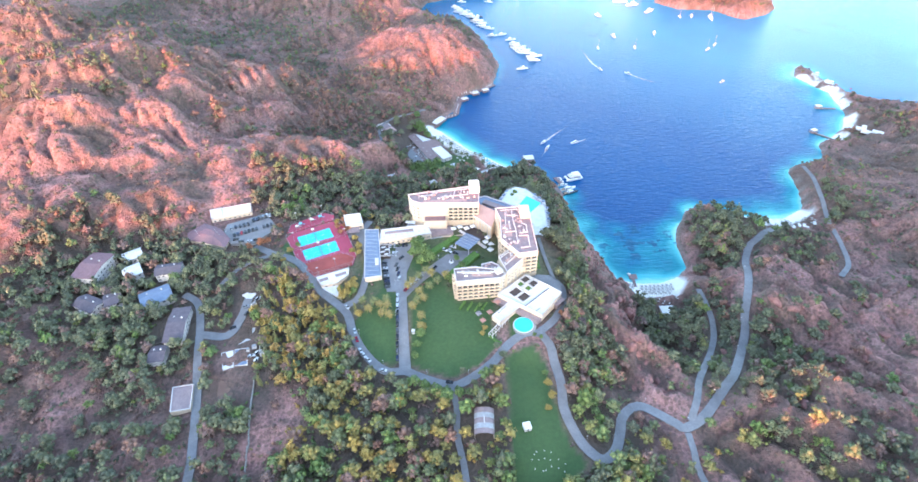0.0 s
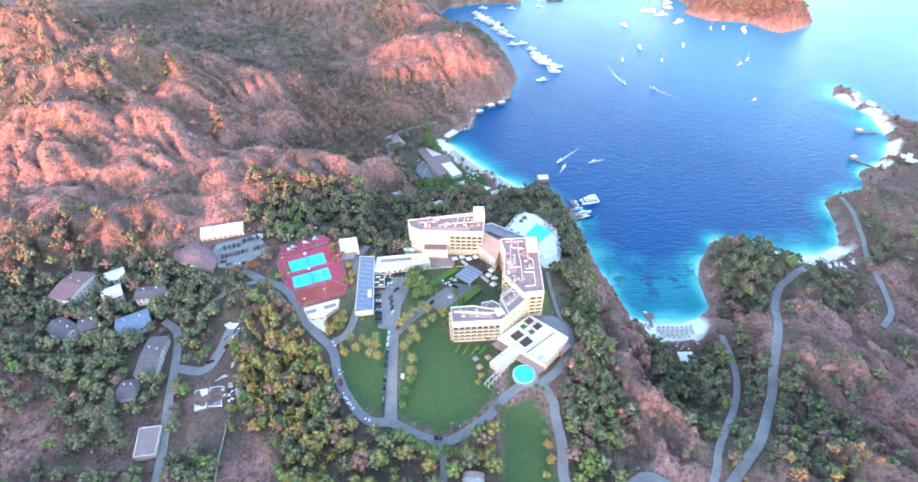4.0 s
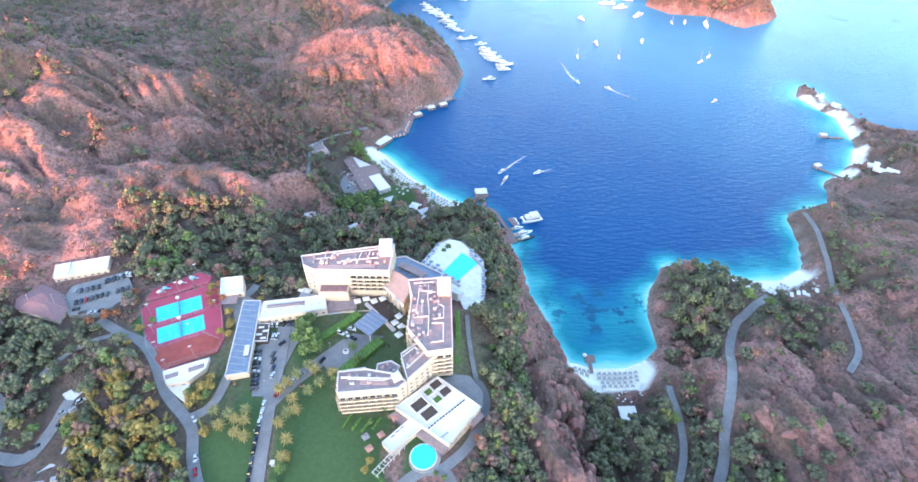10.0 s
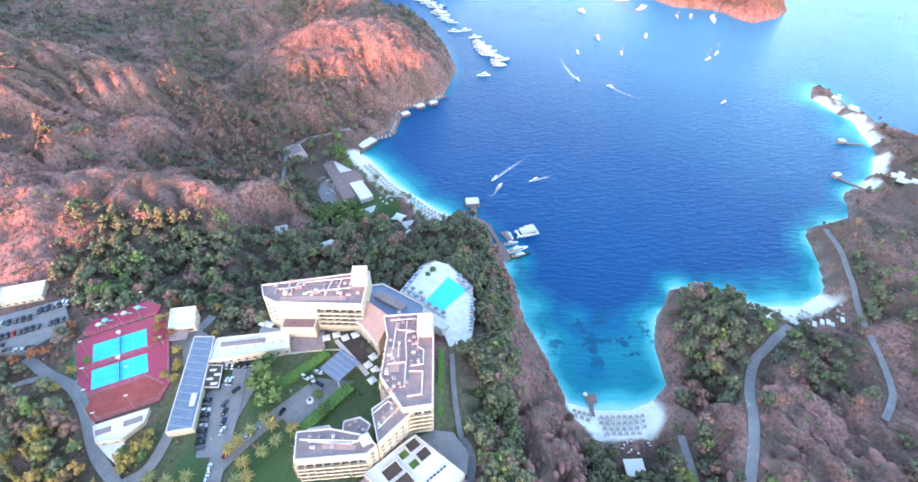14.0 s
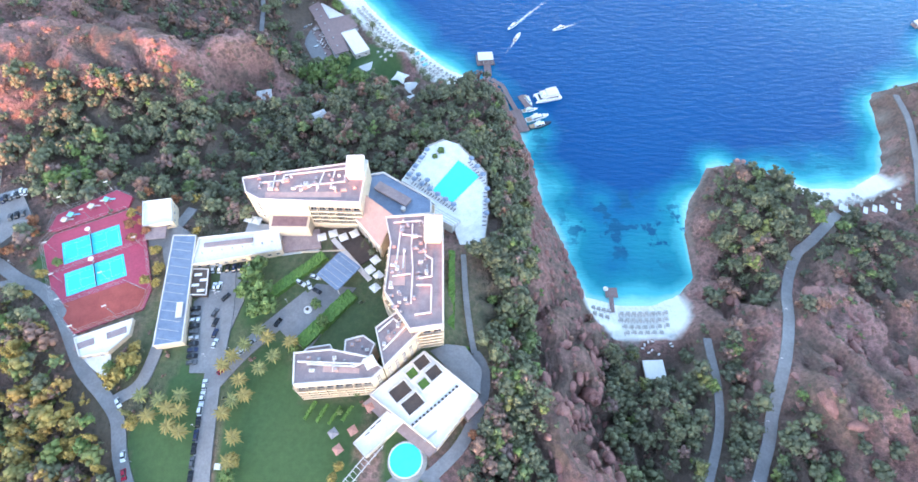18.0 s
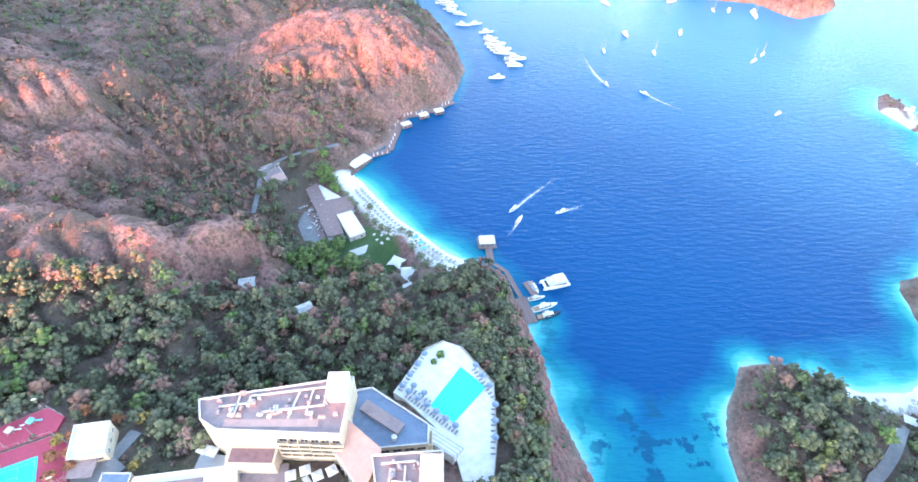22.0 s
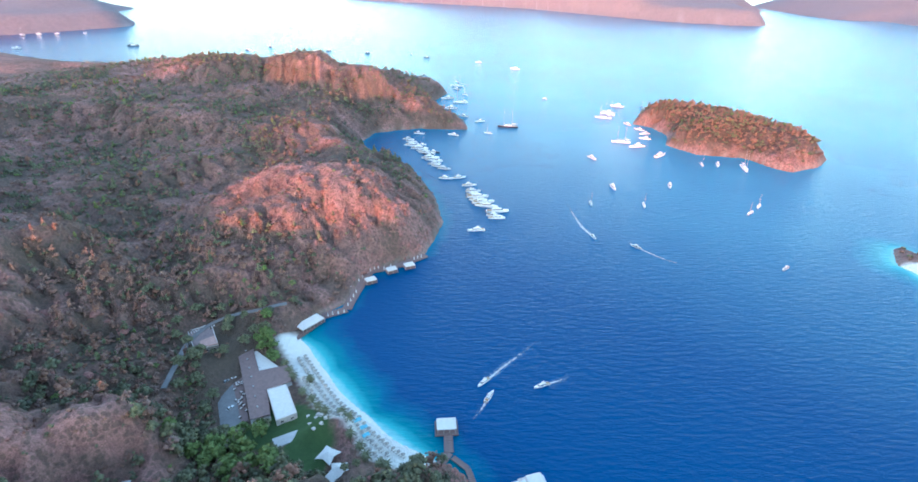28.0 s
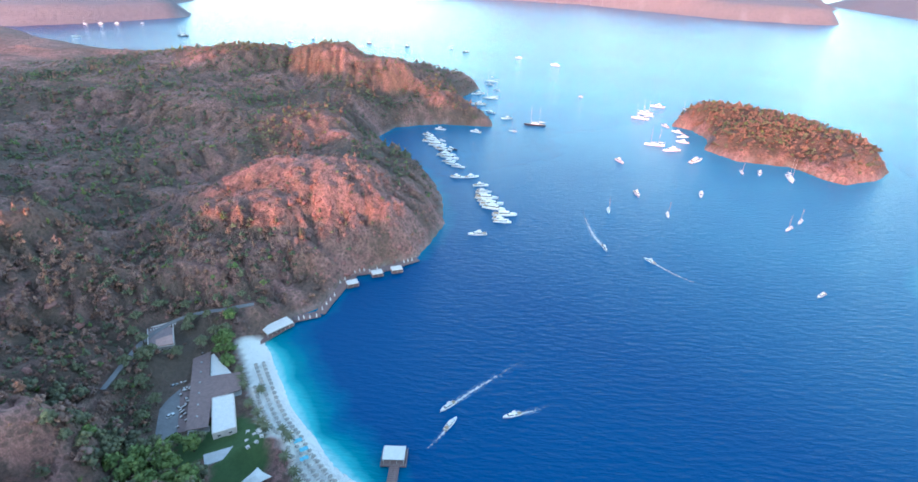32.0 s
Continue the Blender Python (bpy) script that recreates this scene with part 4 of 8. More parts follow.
def gable_house(name, x, y, z0, sx, sy, h, turn, label, roof=None, rise=2.2, storey=2.8, wall=None, group=""):
    """A house with a pitched roof of two slopes, windows all round, a door, a chimney."""
    ob = thing(name, x, y, z0, turn, label, "house", group)
    CLEAR.append((x, y, max(sx, sy) * 0.52 + 0.6))
    h += 1.3
    wall = wall or M_WHITE
    cs = [(-sx / 2, -sy / 2), (sx / 2, -sy / 2), (sx / 2, sy / 2), (-sx / 2, sy / 2)]
    for i in range(4):
        a, b_ = cs[i], cs[(i + 1) % 4]
        length, ang = math.hypot(b_[0] - a[0], b_[1] - a[1]), math.atan2(b_[1] - a[1], b_[0] - a[0])
        nx, ny = math.sin(ang), -math.cos(ang)
        part("wall", boxes(((a[0] + b_[0]) / 2 - nx * 0.15, (a[1] + b_[1]) / 2 - ny * 0.15, -4, length - 0.03 * (i % 2), 0.3, h + 4, math.degrees(ang))), wall, ob)
        facade(ob, a, b_, 0.3, h, storey, 3.2, "window")
    e = 0.7
    for s in (-1, 1):
        bm = bmesh.new()
        pts = [(-sx / 2 - e, s * (sy / 2 + e), h - 0.25), (sx / 2 + e, s * (sy / 2 + e), h - 0.25), (sx / 2 + e, 0, h + rise), (-sx / 2 - e, 0, h + rise)]
        lo = [bm.verts.new(p) for p in pts]
        hi = [bm.verts.new((p[0], p[1], p[2] + 0.28)) for p in pts]
        bm.faces.new(hi if s < 0 else hi[::-1])
        bm.faces.new(lo[::-1] if s < 0 else lo)
        for i in range(4):
            bm.faces.new((lo[i], lo[(i + 1) % 4], hi[(i + 1) % 4], hi[i]))
        bmesh.ops.recalc_face_normals(bm, faces=bm.faces)
        rf = part("roof", bm, roof or M_MAROON, ob)
    for s in (-1, 1):
        bm = bmesh.new()
        g = [bm.verts.new((s * (sx / 2 - 0.1), yy, zz)) for yy, zz in ((-sy / 2, h), (sy / 2, h), (0, h + rise))]
        g2 = [bm.verts.new((s * (sx / 2 - 0.35), yy, zz)) for yy, zz in ((-sy / 2, h), (sy / 2, h), (0, h + rise))]
        bm.faces.new(g), bm.faces.new(g2[::-1])
        for i in range(3):
            bm.faces.new((g[i], g[(i + 1) % 3], g2[(i + 1) % 3], g2[i]))
        bmesh.ops.recalc_face_normals(bm, faces=bm.faces)
        part("gable", bm, wall, ob)
    part("chimney", boxes((sx * 0.25, sy * 0.12, h + rise * 0.4, 0.8, 0.8, 1.9), (sx * 0.25, sy * 0.12, h + rise * 0.4 + 1.9, 1.0, 1.0, 0.15)), wall, rf)
    part("balcony", boxes((0, -sy / 2 - 0.7, 2.7, sx * 0.5, 1.4, 0.2), (0, -sy / 2 - 1.35, 2.9, sx * 0.5, 0.1, 0.9)), wall, ob)
    part("water_tank", tube(bmesh.new(), -sx * 0.25, sy * 0.2, h + rise * 0.35, h + rise * 0.35 + 1.4, 0.55), M_WHITE, ob)
    return ob

# ---- the hotel on its plateau ----
def local(ob, pts):
    """World points in the thing's own frame."""
    inv = ob.matrix_basis.inverted()
    return [tuple((inv @ Vector((px, py, 0)))[:2]) for px, py in pts]


hotel_west = building("hotel_wing", [(-39, 346), (-36, 338), (-29, 334), (-8, 333.3), (16, 332.5), (17.5, 356.5)], 52, 77,
                      "cream hotel wing with a cluttered flat grey roof above the trees", fronts=((3, "balcony", 61.0), (0, "window", 61), (1, "window", 61), (5, "window", 58)), bay=3.6, group="hotel wings")
part("stair_tower", boxes((*local(hotel_west, [(13, 350)])[0], 24.8, 8, 9, 7.2, 2)), M_WHITE, hotel_west)
part("roof_strip", boxes((*local(hotel_west, [(-10, 337)])[0], 25.06, 34, 3.0, 0.08, 1)), M_DECK_PINK, hotel_west, "pink tiled strip")
part("lower_terrace", slab(local(hotel_west, [(-28, 334.2), (-9, 333.4), (-9, 327), (-27, 327)]), 0, 13.2), M_PLASTER, hotel_west)
part("terrace_roof", slab(local(hotel_west, [(-26, 333), (-10, 332.8), (-10, 327.6), (-26, 327.8)]), 13.22, 13.5), M_MAROON, hotel_west)
rng = random.Random(4)
roof_plant(hotel_west, local(hotel_west, [(-33 + rng.random() * 46, 338.5 + rng.random() * 11) for _ in range(36)]), 25.1, 5,
           [local(hotel_west, r) for r in ([(-30, 343), (-20, 344.5), (-20, 347.5), (10, 352)], [(-14, 341), (8, 344), (8, 348)], [(-24, 340), (-24, 347)], [(-4, 339), (-2, 349)], [(2, 341), (3, 350)])])

hotel_mid = building("hotel_wing", [(28, 325), (53, 327), (54, 275), (41, 273), (30, 289), (31, 312)], 50, 77,
                     "cream hotel wing with white air ducts on its roof", fronts=((0, "balcony", 55.5), (1, "balcony", 58), (2, "balcony", 58), (3, "window", 58), (4, "balcony", 55.5), (5, "window", 60)), bay=3.7, group="hotel wings")
part("roof_strip", boxes((*local(hotel_mid, [(50.6, 300)])[0], 27.06, 2.6, 44, 0.08, -1)), M_DECK_GREY, hotel_mid)
part("roof_pavilion", boxes((*local(hotel_mid, [(49, 318)])[0], 27, 7, 12, 3.4), (*local(hotel_mid, [(49, 318)])[0], 30.4, 7.6, 12.6, 0.25)), M_PLASTER, hotel_mid)
part("roof_terrace", slab(local(hotel_mid, [(31.5, 306), (38, 306), (38, 292), (31.5, 292)]), 27.06, 27.2), M_DECK_PINK, hotel_mid, "pinkish paved terrace")
roof_plant(hotel_mid, local(hotel_mid, [(32 + rng.random() * 15, 280 + rng.random() * 43) for _ in range(44)]), 27.1, 6,
           [local(hotel_mid, r) for r in ([(32, 322), (44, 323), (46, 318), (46, 306), (49, 304), (49, 296), (44, 295)], [(40, 321), (40, 310), (41, 300), (41, 284)], [(35, 320), (34, 300)], [(43, 292), (49, 292), (49, 280), (43, 279)], [(36, 316), (44, 315)], [(33, 296), (40, 297)], [(37, 308), (37, 300)])])

hotel_bend = building("hotel_wing", [(27, 275), (40, 286), (47.5, 276.5), (31.5, 259)], 51, 73,
                      "cream hotel wing with pink and grey flat roof", fronts=((0, "window", 57), (1, "balcony", 60), (2, "balcony", 57), (3, "window", 60)), bay=3.6, group="hotel wings")
hotel_bend.location.z += 0.15
part("roof_strip", slab(local(hotel_bend, [(31, 271), (39, 279), (41.5, 276.5), (33, 268)]), 22.1, 22.25), M_DECK_PINK, hotel_bend)
roof_plant(hotel_bend, local(hotel_bend, [(30 + 12 * s + rng.uniform(-1, 1), 270 + 13 * s + rng.uniform(-2, 2)) for s in [k / 9 for k in range(9)]]), 22.1, 8,
           [local(hotel_bend, r) for r in ([(28.5, 273.5), (34, 279), (36, 277), (41, 281.5)], [(31, 266), (41, 278)])])

hotel_south = building("hotel_wing", [(-4, 265), (10, 266.5), (25, 263.5), (31, 259), (27, 255), (-2.5, 252.5)], 51, 72,
                       "cream hotel wing with long balconies facing the lawn", fronts=((0, "balcony", 56), (1, "window", 58), (5, "balcony", 56), (2, "window", 57), (4, "window", 57), (3, "window", 57)), bay=3.6, group="hotel wings")
part("roof_wall", boxes((*local(hotel_south, [(10, 261)])[0], 21, 24, 0.5, 1.3, -2)), M_WHITE, hotel_south)
part("roof_strip", slab(local(hotel_south, [(8, 260), (22, 259), (22, 257), (8, 257.6)]), 21.1, 21.25), M_DECK_PINK, hotel_south)
part("stair_head", boxes((*local(hotel_south, [(26, 261)])[0], 21, 4.5, 4, 2.6, 30)), M_WHITE, hotel_south)
roof_plant(hotel_south, local(hotel_south, [(2, 263), (6, 262.5), (12, 263), (16, 262), (19, 260.5), (13, 258.5), (4, 258)]), 21.1, 9, [local(hotel_south, r) for r in ([(2, 260.5), (20, 259.5), (23, 261)], [(12, 258), (12, 263)])])

south_annex = building("hotel_annex", [(0, 268), (9, 269.5), (10.5, 266.8), (-2, 265.4)], 52, 69, "low grey-roofed hotel annex with white edges", fronts=((0, "window", 57), (2, "window", 57)))
east_annex = building("hotel_annex", [(15, 271), (22, 273), (27, 269.5), (25, 264), (15, 266)], 52, 70, "low grey-roofed hotel annex with air units", fronts=((0, "window", 57), (3, "window", 57)))
roof_plant(east_annex, local(east_annex, [(18, 269), (22, 268), (20, 271), (24, 267)]), 18.1, 12)

# sloping pink roof and blue-grey terrace between the wings
link = thing("hotel_link", 20, 331, 52, 0, "hotel link block under a sloping pink tiled roof", "building")
clear_ring([(11, 334), (16, 342), (30, 331), (25, 317)])
part("wall", slab(local(link, [(11.5, 334), (16, 341.5), (29.5, 331), (25, 317.5)]), 0, 12.6), M_PLASTER, link)
bm = bmesh.new()
q = [(11, 334, 14.2), (25, 316.5, 14.2), (30.5, 331, 17.6), (16.5, 342.5, 17.6)]
lo = [bm.verts.new((px - 20, py - 331, pz - 0.3)) for px, py, pz in q]
hi = [bm.verts.new((px - 20, py - 331, pz)) for px, py, pz in q]
bm.faces.new(hi), bm.faces.new(lo[::-1])
for i in range(4):
    bm.faces.new((lo[i], lo[(i + 1) % 4], hi[(i + 1) % 4], hi[i]))
bmesh.ops.recalc_face_normals(bm, faces=bm.faces)
part("roof", bm, M_DECK_PINK, link)
part("eaves_band", boxes((*local(link, [(17.5, 325.2)])[0], 12.6, 23, 0.5, 1.6, -51)), M_WHITE, link)
for k in range(7):
    part("column", boxes((*local(link, [(12 + 2 * k, 332.6 - 2.5 * k)])[0], 2, 0.5, 0.5, 10.6, -51)), M_WHITE, link)
terrace = building("roof_terrace_block", [(14, 358), (23, 360), (47, 344), (47, 336), (28, 334), (17, 343)], 47, 63.5, "hotel block with a blue-grey roof terrace", roof=M_BLUE_ROOF, fronts=((0, "window", 50), (1, "balcony", 50), (2, "balcony", 50)))
part("rooflight", boxes((*local(terrace, [(28.5, 346.5)])[0], 16.5, 18.5, 4.5, 1.6, -33), (*local(terrace, [(28.5, 346.5)])[0], 18.1, 19, 5, 0.2, -33)), M_DECK_GREY, terrace)
part("chimney", tube(bmesh.new(), *local(terrace, [(34, 338)])[0], 16.5, 18.5, 1.1), M_WHITE, terrace)
low_steps = thing("garden_steps", 44, 347, 46.5, -33, "long flight of pale stone steps and pergolas beside the pool", "steps")
for k in range(8):
    part("step", boxes((2, k * 1.1 - 2, 0, 30, 1.0, 7.0 - k * 0.85)), M_POOLDECK if k % 2 else M_PAVING, low_steps)

# ballroom block with sunken roof gardens
ball = building("ballroom_block", [(25, 252), (46, 270), (68, 252), (52, 232)], 50, 60, "white flat-roofed ballroom block with six sunken roof gardens", roof=M_CANVAS, wall=M_PLASTER, fronts=((0, "window", 55.8), (1, "window", 55.8)), bay=3.4)
for gx, gy, sx, sy in ((37, 253.4, 6.2, 8.2), (42.2, 248.6, 6.2, 8.2), (41.4, 260.7, 4.2, 4.6), (46.2, 256.5, 4.2, 4.6), (45.1, 265.2, 5.2, 6.2), (50.1, 261, 5.2, 6.2)):
    lx, ly = local(ball, [(gx, gy)])[0]
    gd = part("roof_garden", boxes((lx, ly, 10.02, sx, sy, 0.12, -49)), M_HEDGE if sx == 4.2 else M_DARKWOOD, ball, "sunken planted bed")
    bm = bmesh.new()
    for s in (-1, 1):
        for ax in (0, 1):
            c, sn = math.cos(radians(-49)), math.sin(radians(-49))
            ox, oy = (s * sx / 2, 0) if ax == 0 else (0, s * sy / 2)
            box(bm, lx + ox * c - oy * sn, ly + ox * sn + oy * c, 10.05, 0.5 if ax == 0 else sx, sy if ax == 0 else 0.5, 0.9, -49)
    part("kerb", bm, M_WHITE, gd)
for k in range(13):
    s = k / 12
    part("vent_box", boxes((*local(ball, [(42.5 + 17 * s, 240.5 + 14.8 * s)])[0], 10.05, 0.9, 0.9, 0.7, 41)), M_DARKWOOD, ball)
part("long_roof_wall", boxes((*local(ball, [(51.3, 247.2)])[0], 10.05, 23, 0.4, 1.1, 41)), M_WHITE, ball)
part("skylight", boxes((*local(ball, [(49.5, 236.5)])[0], 10.05, 0.8, 6, 0.5, -50)), M_STEEL, ball)
part("porch", slab(local(ball, [(52, 232), (49, 229.5), (22, 249.5), (25, 252)]), 0, 7.5), M_DECK_GREY, ball, "grey-roofed porch along the side")
part("annex", slab(local(ball, [(62, 246), (68, 252), (70, 249), (64, 243)]), 0, 6.5), M_DECK_GREY, ball)
terr_block = building("terrace_block", [(20, 234), (32, 246), (39, 242), (25, 229)], 52, 58.3, "small white flat-roofed terrace block by the round pool", roof=M_CANVAS, fronts=((3, "window", 55),))
for k, (vx, vy) in enumerate(((27, 240), (29, 242), (25, 237.5))):
    part("roof_pipe", boxes((*local(terr_block, [(vx, vy)])[0], 6.3, 2.2, 0.3, 0.3, 40)), M_DARKWOOD, terr_block)
pergola = thing("pergola", 24, 226.5, 55.2, 51, "white timber pergola running down to the lawn", "pergola")
for s in (-1, 1):
    part("beam", boxes((0, s * 1.4, 2.7, 20, 0.3, 0.35)), M_WHITE, pergola)
for k in range(11):
    part("slat", boxes((-9.5 + k * 1.9, 0, 3.05, 0.2, 3.6, 0.18)), M_WHITE, pergola)
for k in range(6):
    for s in (-1, 1):
        part("post", boxes((-9 + k * 3.6, s * 1.4, -1, 0.25, 0.25, 3.7)), M_WHITE, pergola)
for px, py, turn, mat in ((25, 248, 30, M_CANVAS_RED), (19, 239, 35, M_CANVAS_RED), (11.5, 238, 38, M_CANVAS_GREY), (14, 232, 40, M_CANVAS_RED)):
    umb = thing("garden_parasol", px, py, gz(px, py), turn, "square %s garden parasol on the lawn" % ("terracotta" if mat is M_CANVAS_RED else "grey-brown"), "parasol", "garden parasols")
    part("pole", tube(bmesh.new(), 0, 0, 0, 2.6, 0.05), M_STEEL, umb)
    bm = bmesh.new()
    base = [bm.verts.new((sx * 1.7, sy * 1.7, 2.3)) for sx, sy in ((-1, -1), (1, -1), (1, 1), (-1, 1))]
    tip = bm.verts.new((0, 0, 3.0))
    for i in range(4):
        bm.faces.new((base[i], base[(i + 1) % 4], tip))
    part("canopy", bm, mat, umb)

# round pool
rp = thing("round_pool", 40, 228.5, 55.4, 0, "round turquoise swimming pool with a white stone rim", "pool")
CLEAR.append((40, 228, 11))
part("rim", slab(disc_ring(0, 0, 6.6, 40), -2, 0.35), M_POOLDECK, rp)
part("water", slab(disc_ring(0, 0, 6.1, 40), -1, 0.42), M_POOL, rp)
part("outer_wall", slab(disc_ring(0.6, -0.4, 7.6, 40), -3, -0.1), M_STONEWALL, rp)

# large pool terrace above the cliff
pd = thing("pool_terrace", 54, 362, 46.2, 0, "pale stone pool terrace with a long turquoise pool", "terrace")
ring = [(30, 368), (43, 391), (52, 396), (60, 393), (75, 373), (75, 345), (73, 330), (62, 325), (56, 345), (36, 364)]
clear_ring(ring, 4)
part("deck", slab(local(pd, ring), -8, 1.0), M_POOLDECK, pd)
part("water", slab(local(pd, [(46.5, 361.5), (60, 381.5), (71.5, 371), (57, 353.5)]), 0.5, 1.08), M_POOL, pd, "turquoise pool water")
for (ax, ay), (bx, by) in (((46, 361.3), (60, 382)), ((60, 382), (72, 371)), ((72, 371), (57, 353)), ((57, 353), (46, 361.3))):
    length = math.hypot(bx - ax, by - ay)
    part("kerb", boxes((*local(pd, [((ax + bx) / 2, (ay + by) / 2)])[0], 0.9, length + 0.5, 0.6, 0.3, math.degrees(math.atan2(by - ay, bx - ax)))), M_WHITE, pd)
for (ax, ay), (bx, by) in (((60, 393), (75, 373)), ((75, 373), (75, 345)), ((75, 345), (73, 330)), ((43, 391), (52, 396))):
    length = math.hypot(bx - ax, by - ay)
    part("parapet", boxes((*local(pd, [((ax + bx) / 2, (ay + by) / 2)])[0], -6, length, 0.4, 7.9, math.degrees(math.atan2(by - ay, bx - ax)))), M_STONEWALL, pd)


def lounger_template(name, cushion, label, group):
    ob = thing(name, 0, 0, 0, 0, label, "sun lounger", group)
    part("frame", boxes((0, 0, 0.25, 0.7, 1.9, 0.1)), M_DARKWOOD, ob)
    bm = boxes((0, -0.25, 0.35, 0.66, 1.3, 0.1))
    v = [bm.verts.new(p) for p in ((-0.33, 0.4, 0.35), (0.33, 0.4, 0.35), (0.33, 0.95, 0.75), (-0.33, 0.95, 0.75), (-0.33, 0.4, 0.25), (0.33, 0.4, 0.25), (0.33, 0.95, 0.65), (-0.33, 0.95, 0.65))]
    for f in ((0, 1, 2, 3), (7, 6, 5, 4), (0, 4, 5, 1), (1, 5, 6, 2), (2, 6, 7, 3), (3, 7, 4, 0)):
        bm.faces.new([v[i] for i in f])
    part("mattress", bm, cushion, ob)
    return ob


def parasol_template(name, mat, label, group, r=1.5, n=8, peak=0.7):
    ob = thing(name, 0, 0, 0, 0, label, "parasol", group)
    part("pole", tube(bmesh.new(), 0, 0, 0, 2.4, 0.05, n=6), M_WHITE, ob)
    bm = tube(bmesh.new(), 0, 0, 2.2, 2.2 + peak, r, 0.0, n)
    part("canopy", bm, mat, ob)
    return ob


pool_bed = lounger_template("sun_lounger", M_CANVAS_GREY, "dark sun lounger on the pale pool terrace", "pool loungers")
pool_shade = parasol_template("pool_parasol", M_BLUE_ROOF, "grey-blue parasol beside the hotel pool", "pool parasols", 1.6)
first = True
for row, (ax, ay, bx, by, n) in enumerate(((36, 366, 58, 349, 17), (38, 369, 46, 363, 6), (66, 380, 74, 366, 9), (33, 369, 42, 386, 10), (74, 360, 73, 340, 9))):
    for k in range(n):
        s = k / max(1, n - 1)
        x, y = ax + (bx - ax) * s, ay + (by - ay) * s
        turn = math.degrees(math.atan2(by - ay, bx - ax))
        m = pose(x, y, 47.2, 0, 0, turn)
        if first:
            pool_bed.matrix_basis, first = m, False
            pool_shade.matrix_basis = pose(x + 1, y + 1.3, 47.2)
        else:
            copy_thing(pool_bed, m)
            if k % 3 == 0:
                copy_thing(pool_shade, pose(x + 1, y + 1.3, 47.2))

# garden court between the wings: dark timber terraces, white shades
court = thing("garden_court", 8, 322, 55.3, 0, "timber dining terrace with plants between the hotel wings", "terrace")
clear_ring([(-8, 328), (12, 330), (27, 308), (20, 300), (2, 318)])
part("timber_floor", slab(local(court, [(-8, 331), (10, 333), (22, 318), (14, 312), (-4, 321)]), -3, 0.6), M_DARKWOOD, court)
part("walkway", boxes((*local(court, [(10, 316)])[0], 0.4, 30, 2.4, 0.4, -48)), M_WHITE, court, "white covered walkway")
part("wall", boxes((*local(court, [(-3, 319.6)])[0], -3, 20, 0.5, 4.4, 3)), M_PLASTER, court)
tmpl = None
for px, py in ((1, 328), (11, 328), (6, 326), (-4, 326), (22, 314), (24, 306), (23, 300), (-40, 336), (-36, 335), (20, 309)):
    if tmpl is None:
        tmpl = thing("square_parasol", px, py, 55.9, 20, "square white parasol on the hotel terrace", "parasol", "hotel terrace parasols")
        part("pole", tube(bmesh.new(), 0, 0, -0.5, 2.9, 0.06, n=6), M_STEEL, tmpl)
        bm = bmesh.new()
        base = [bm.verts.new((sx * 2.0, sy * 2.0, 2.5)) for sx, sy in ((-1, -1), (1, -1), (1, 1), (-1, 1))]
        tip = bm.verts.new((0, 0, 3.3))
        for i in range(4):
            bm.faces.new((base[i], base[(i + 1) % 4], tip))
        part("canopy", bm, M_CANVAS, tmpl)
    else:
        copy_thing(tmpl, pose(px, py, 55.9, 0, 0, 20 + px))

# entrance canopy, plaza and its fountain, low service buildings
canopy = thing("entrance_canopy", 6.5, 307, 55.5, 52, "flat blue-grey glazed entrance canopy on posts", "canopy")
clear_ring([(-3, 304), (6, 318), (15, 309), (8, 298)])
part("roof", boxes((0, 0, 5.2, 15, 13, 0.5)), M_BLUE_ROOF, canopy)
for k in range(5):
    part("rib", boxes((-6 + 3 * k, 0, 5.7, 0.2, 13, 0.18)), M_STEEL, canopy)
for sx in (-1, 1):
    for sy in (-1, 1):
        part("post", boxes((sx * 7, sy * 6, 0, 0.4, 0.4, 5.2)), M_WHITE, canopy)
plaza_ring = [(-18, 282), (-4, 303), (14, 301), (-3, 272), (-12, 276)]
clear_ring(plaza_ring)
tagged(part("plaza", slab(plaza_ring, 52, 55.98), M_ROAD, None), "grey paved forecourt in front of the hotel", "plaza", kind="structure")
fountain = thing("fountain", -6, 290, 55.98, 0, "small round stone fountain on the forecourt", "fountain")
part("basin", tube(bmesh.new(), 0, 0, 0, 0.5, 1.8, 1.8, 20), M_POOLDECK, fountain)
part("bowl", tube(bmesh.new(), 0, 0, 0.5, 1.3, 0.3, 0.8, 14), M_DARKWOOD, fountain)
tagged(part("car_park", slab([(-57, 294), (-40, 312), (-30, 316), (-36, 290), (-42, 262), (-51, 262)], 52, 55.72), M_ROAD, None), "grey asphalt car park beside the long blue roof", "car park", kind="structure")
clear_ring([(-57, 294), (-40, 312), (-32, 314), (-36, 290), (-42, 262), (-51, 262)], 2)

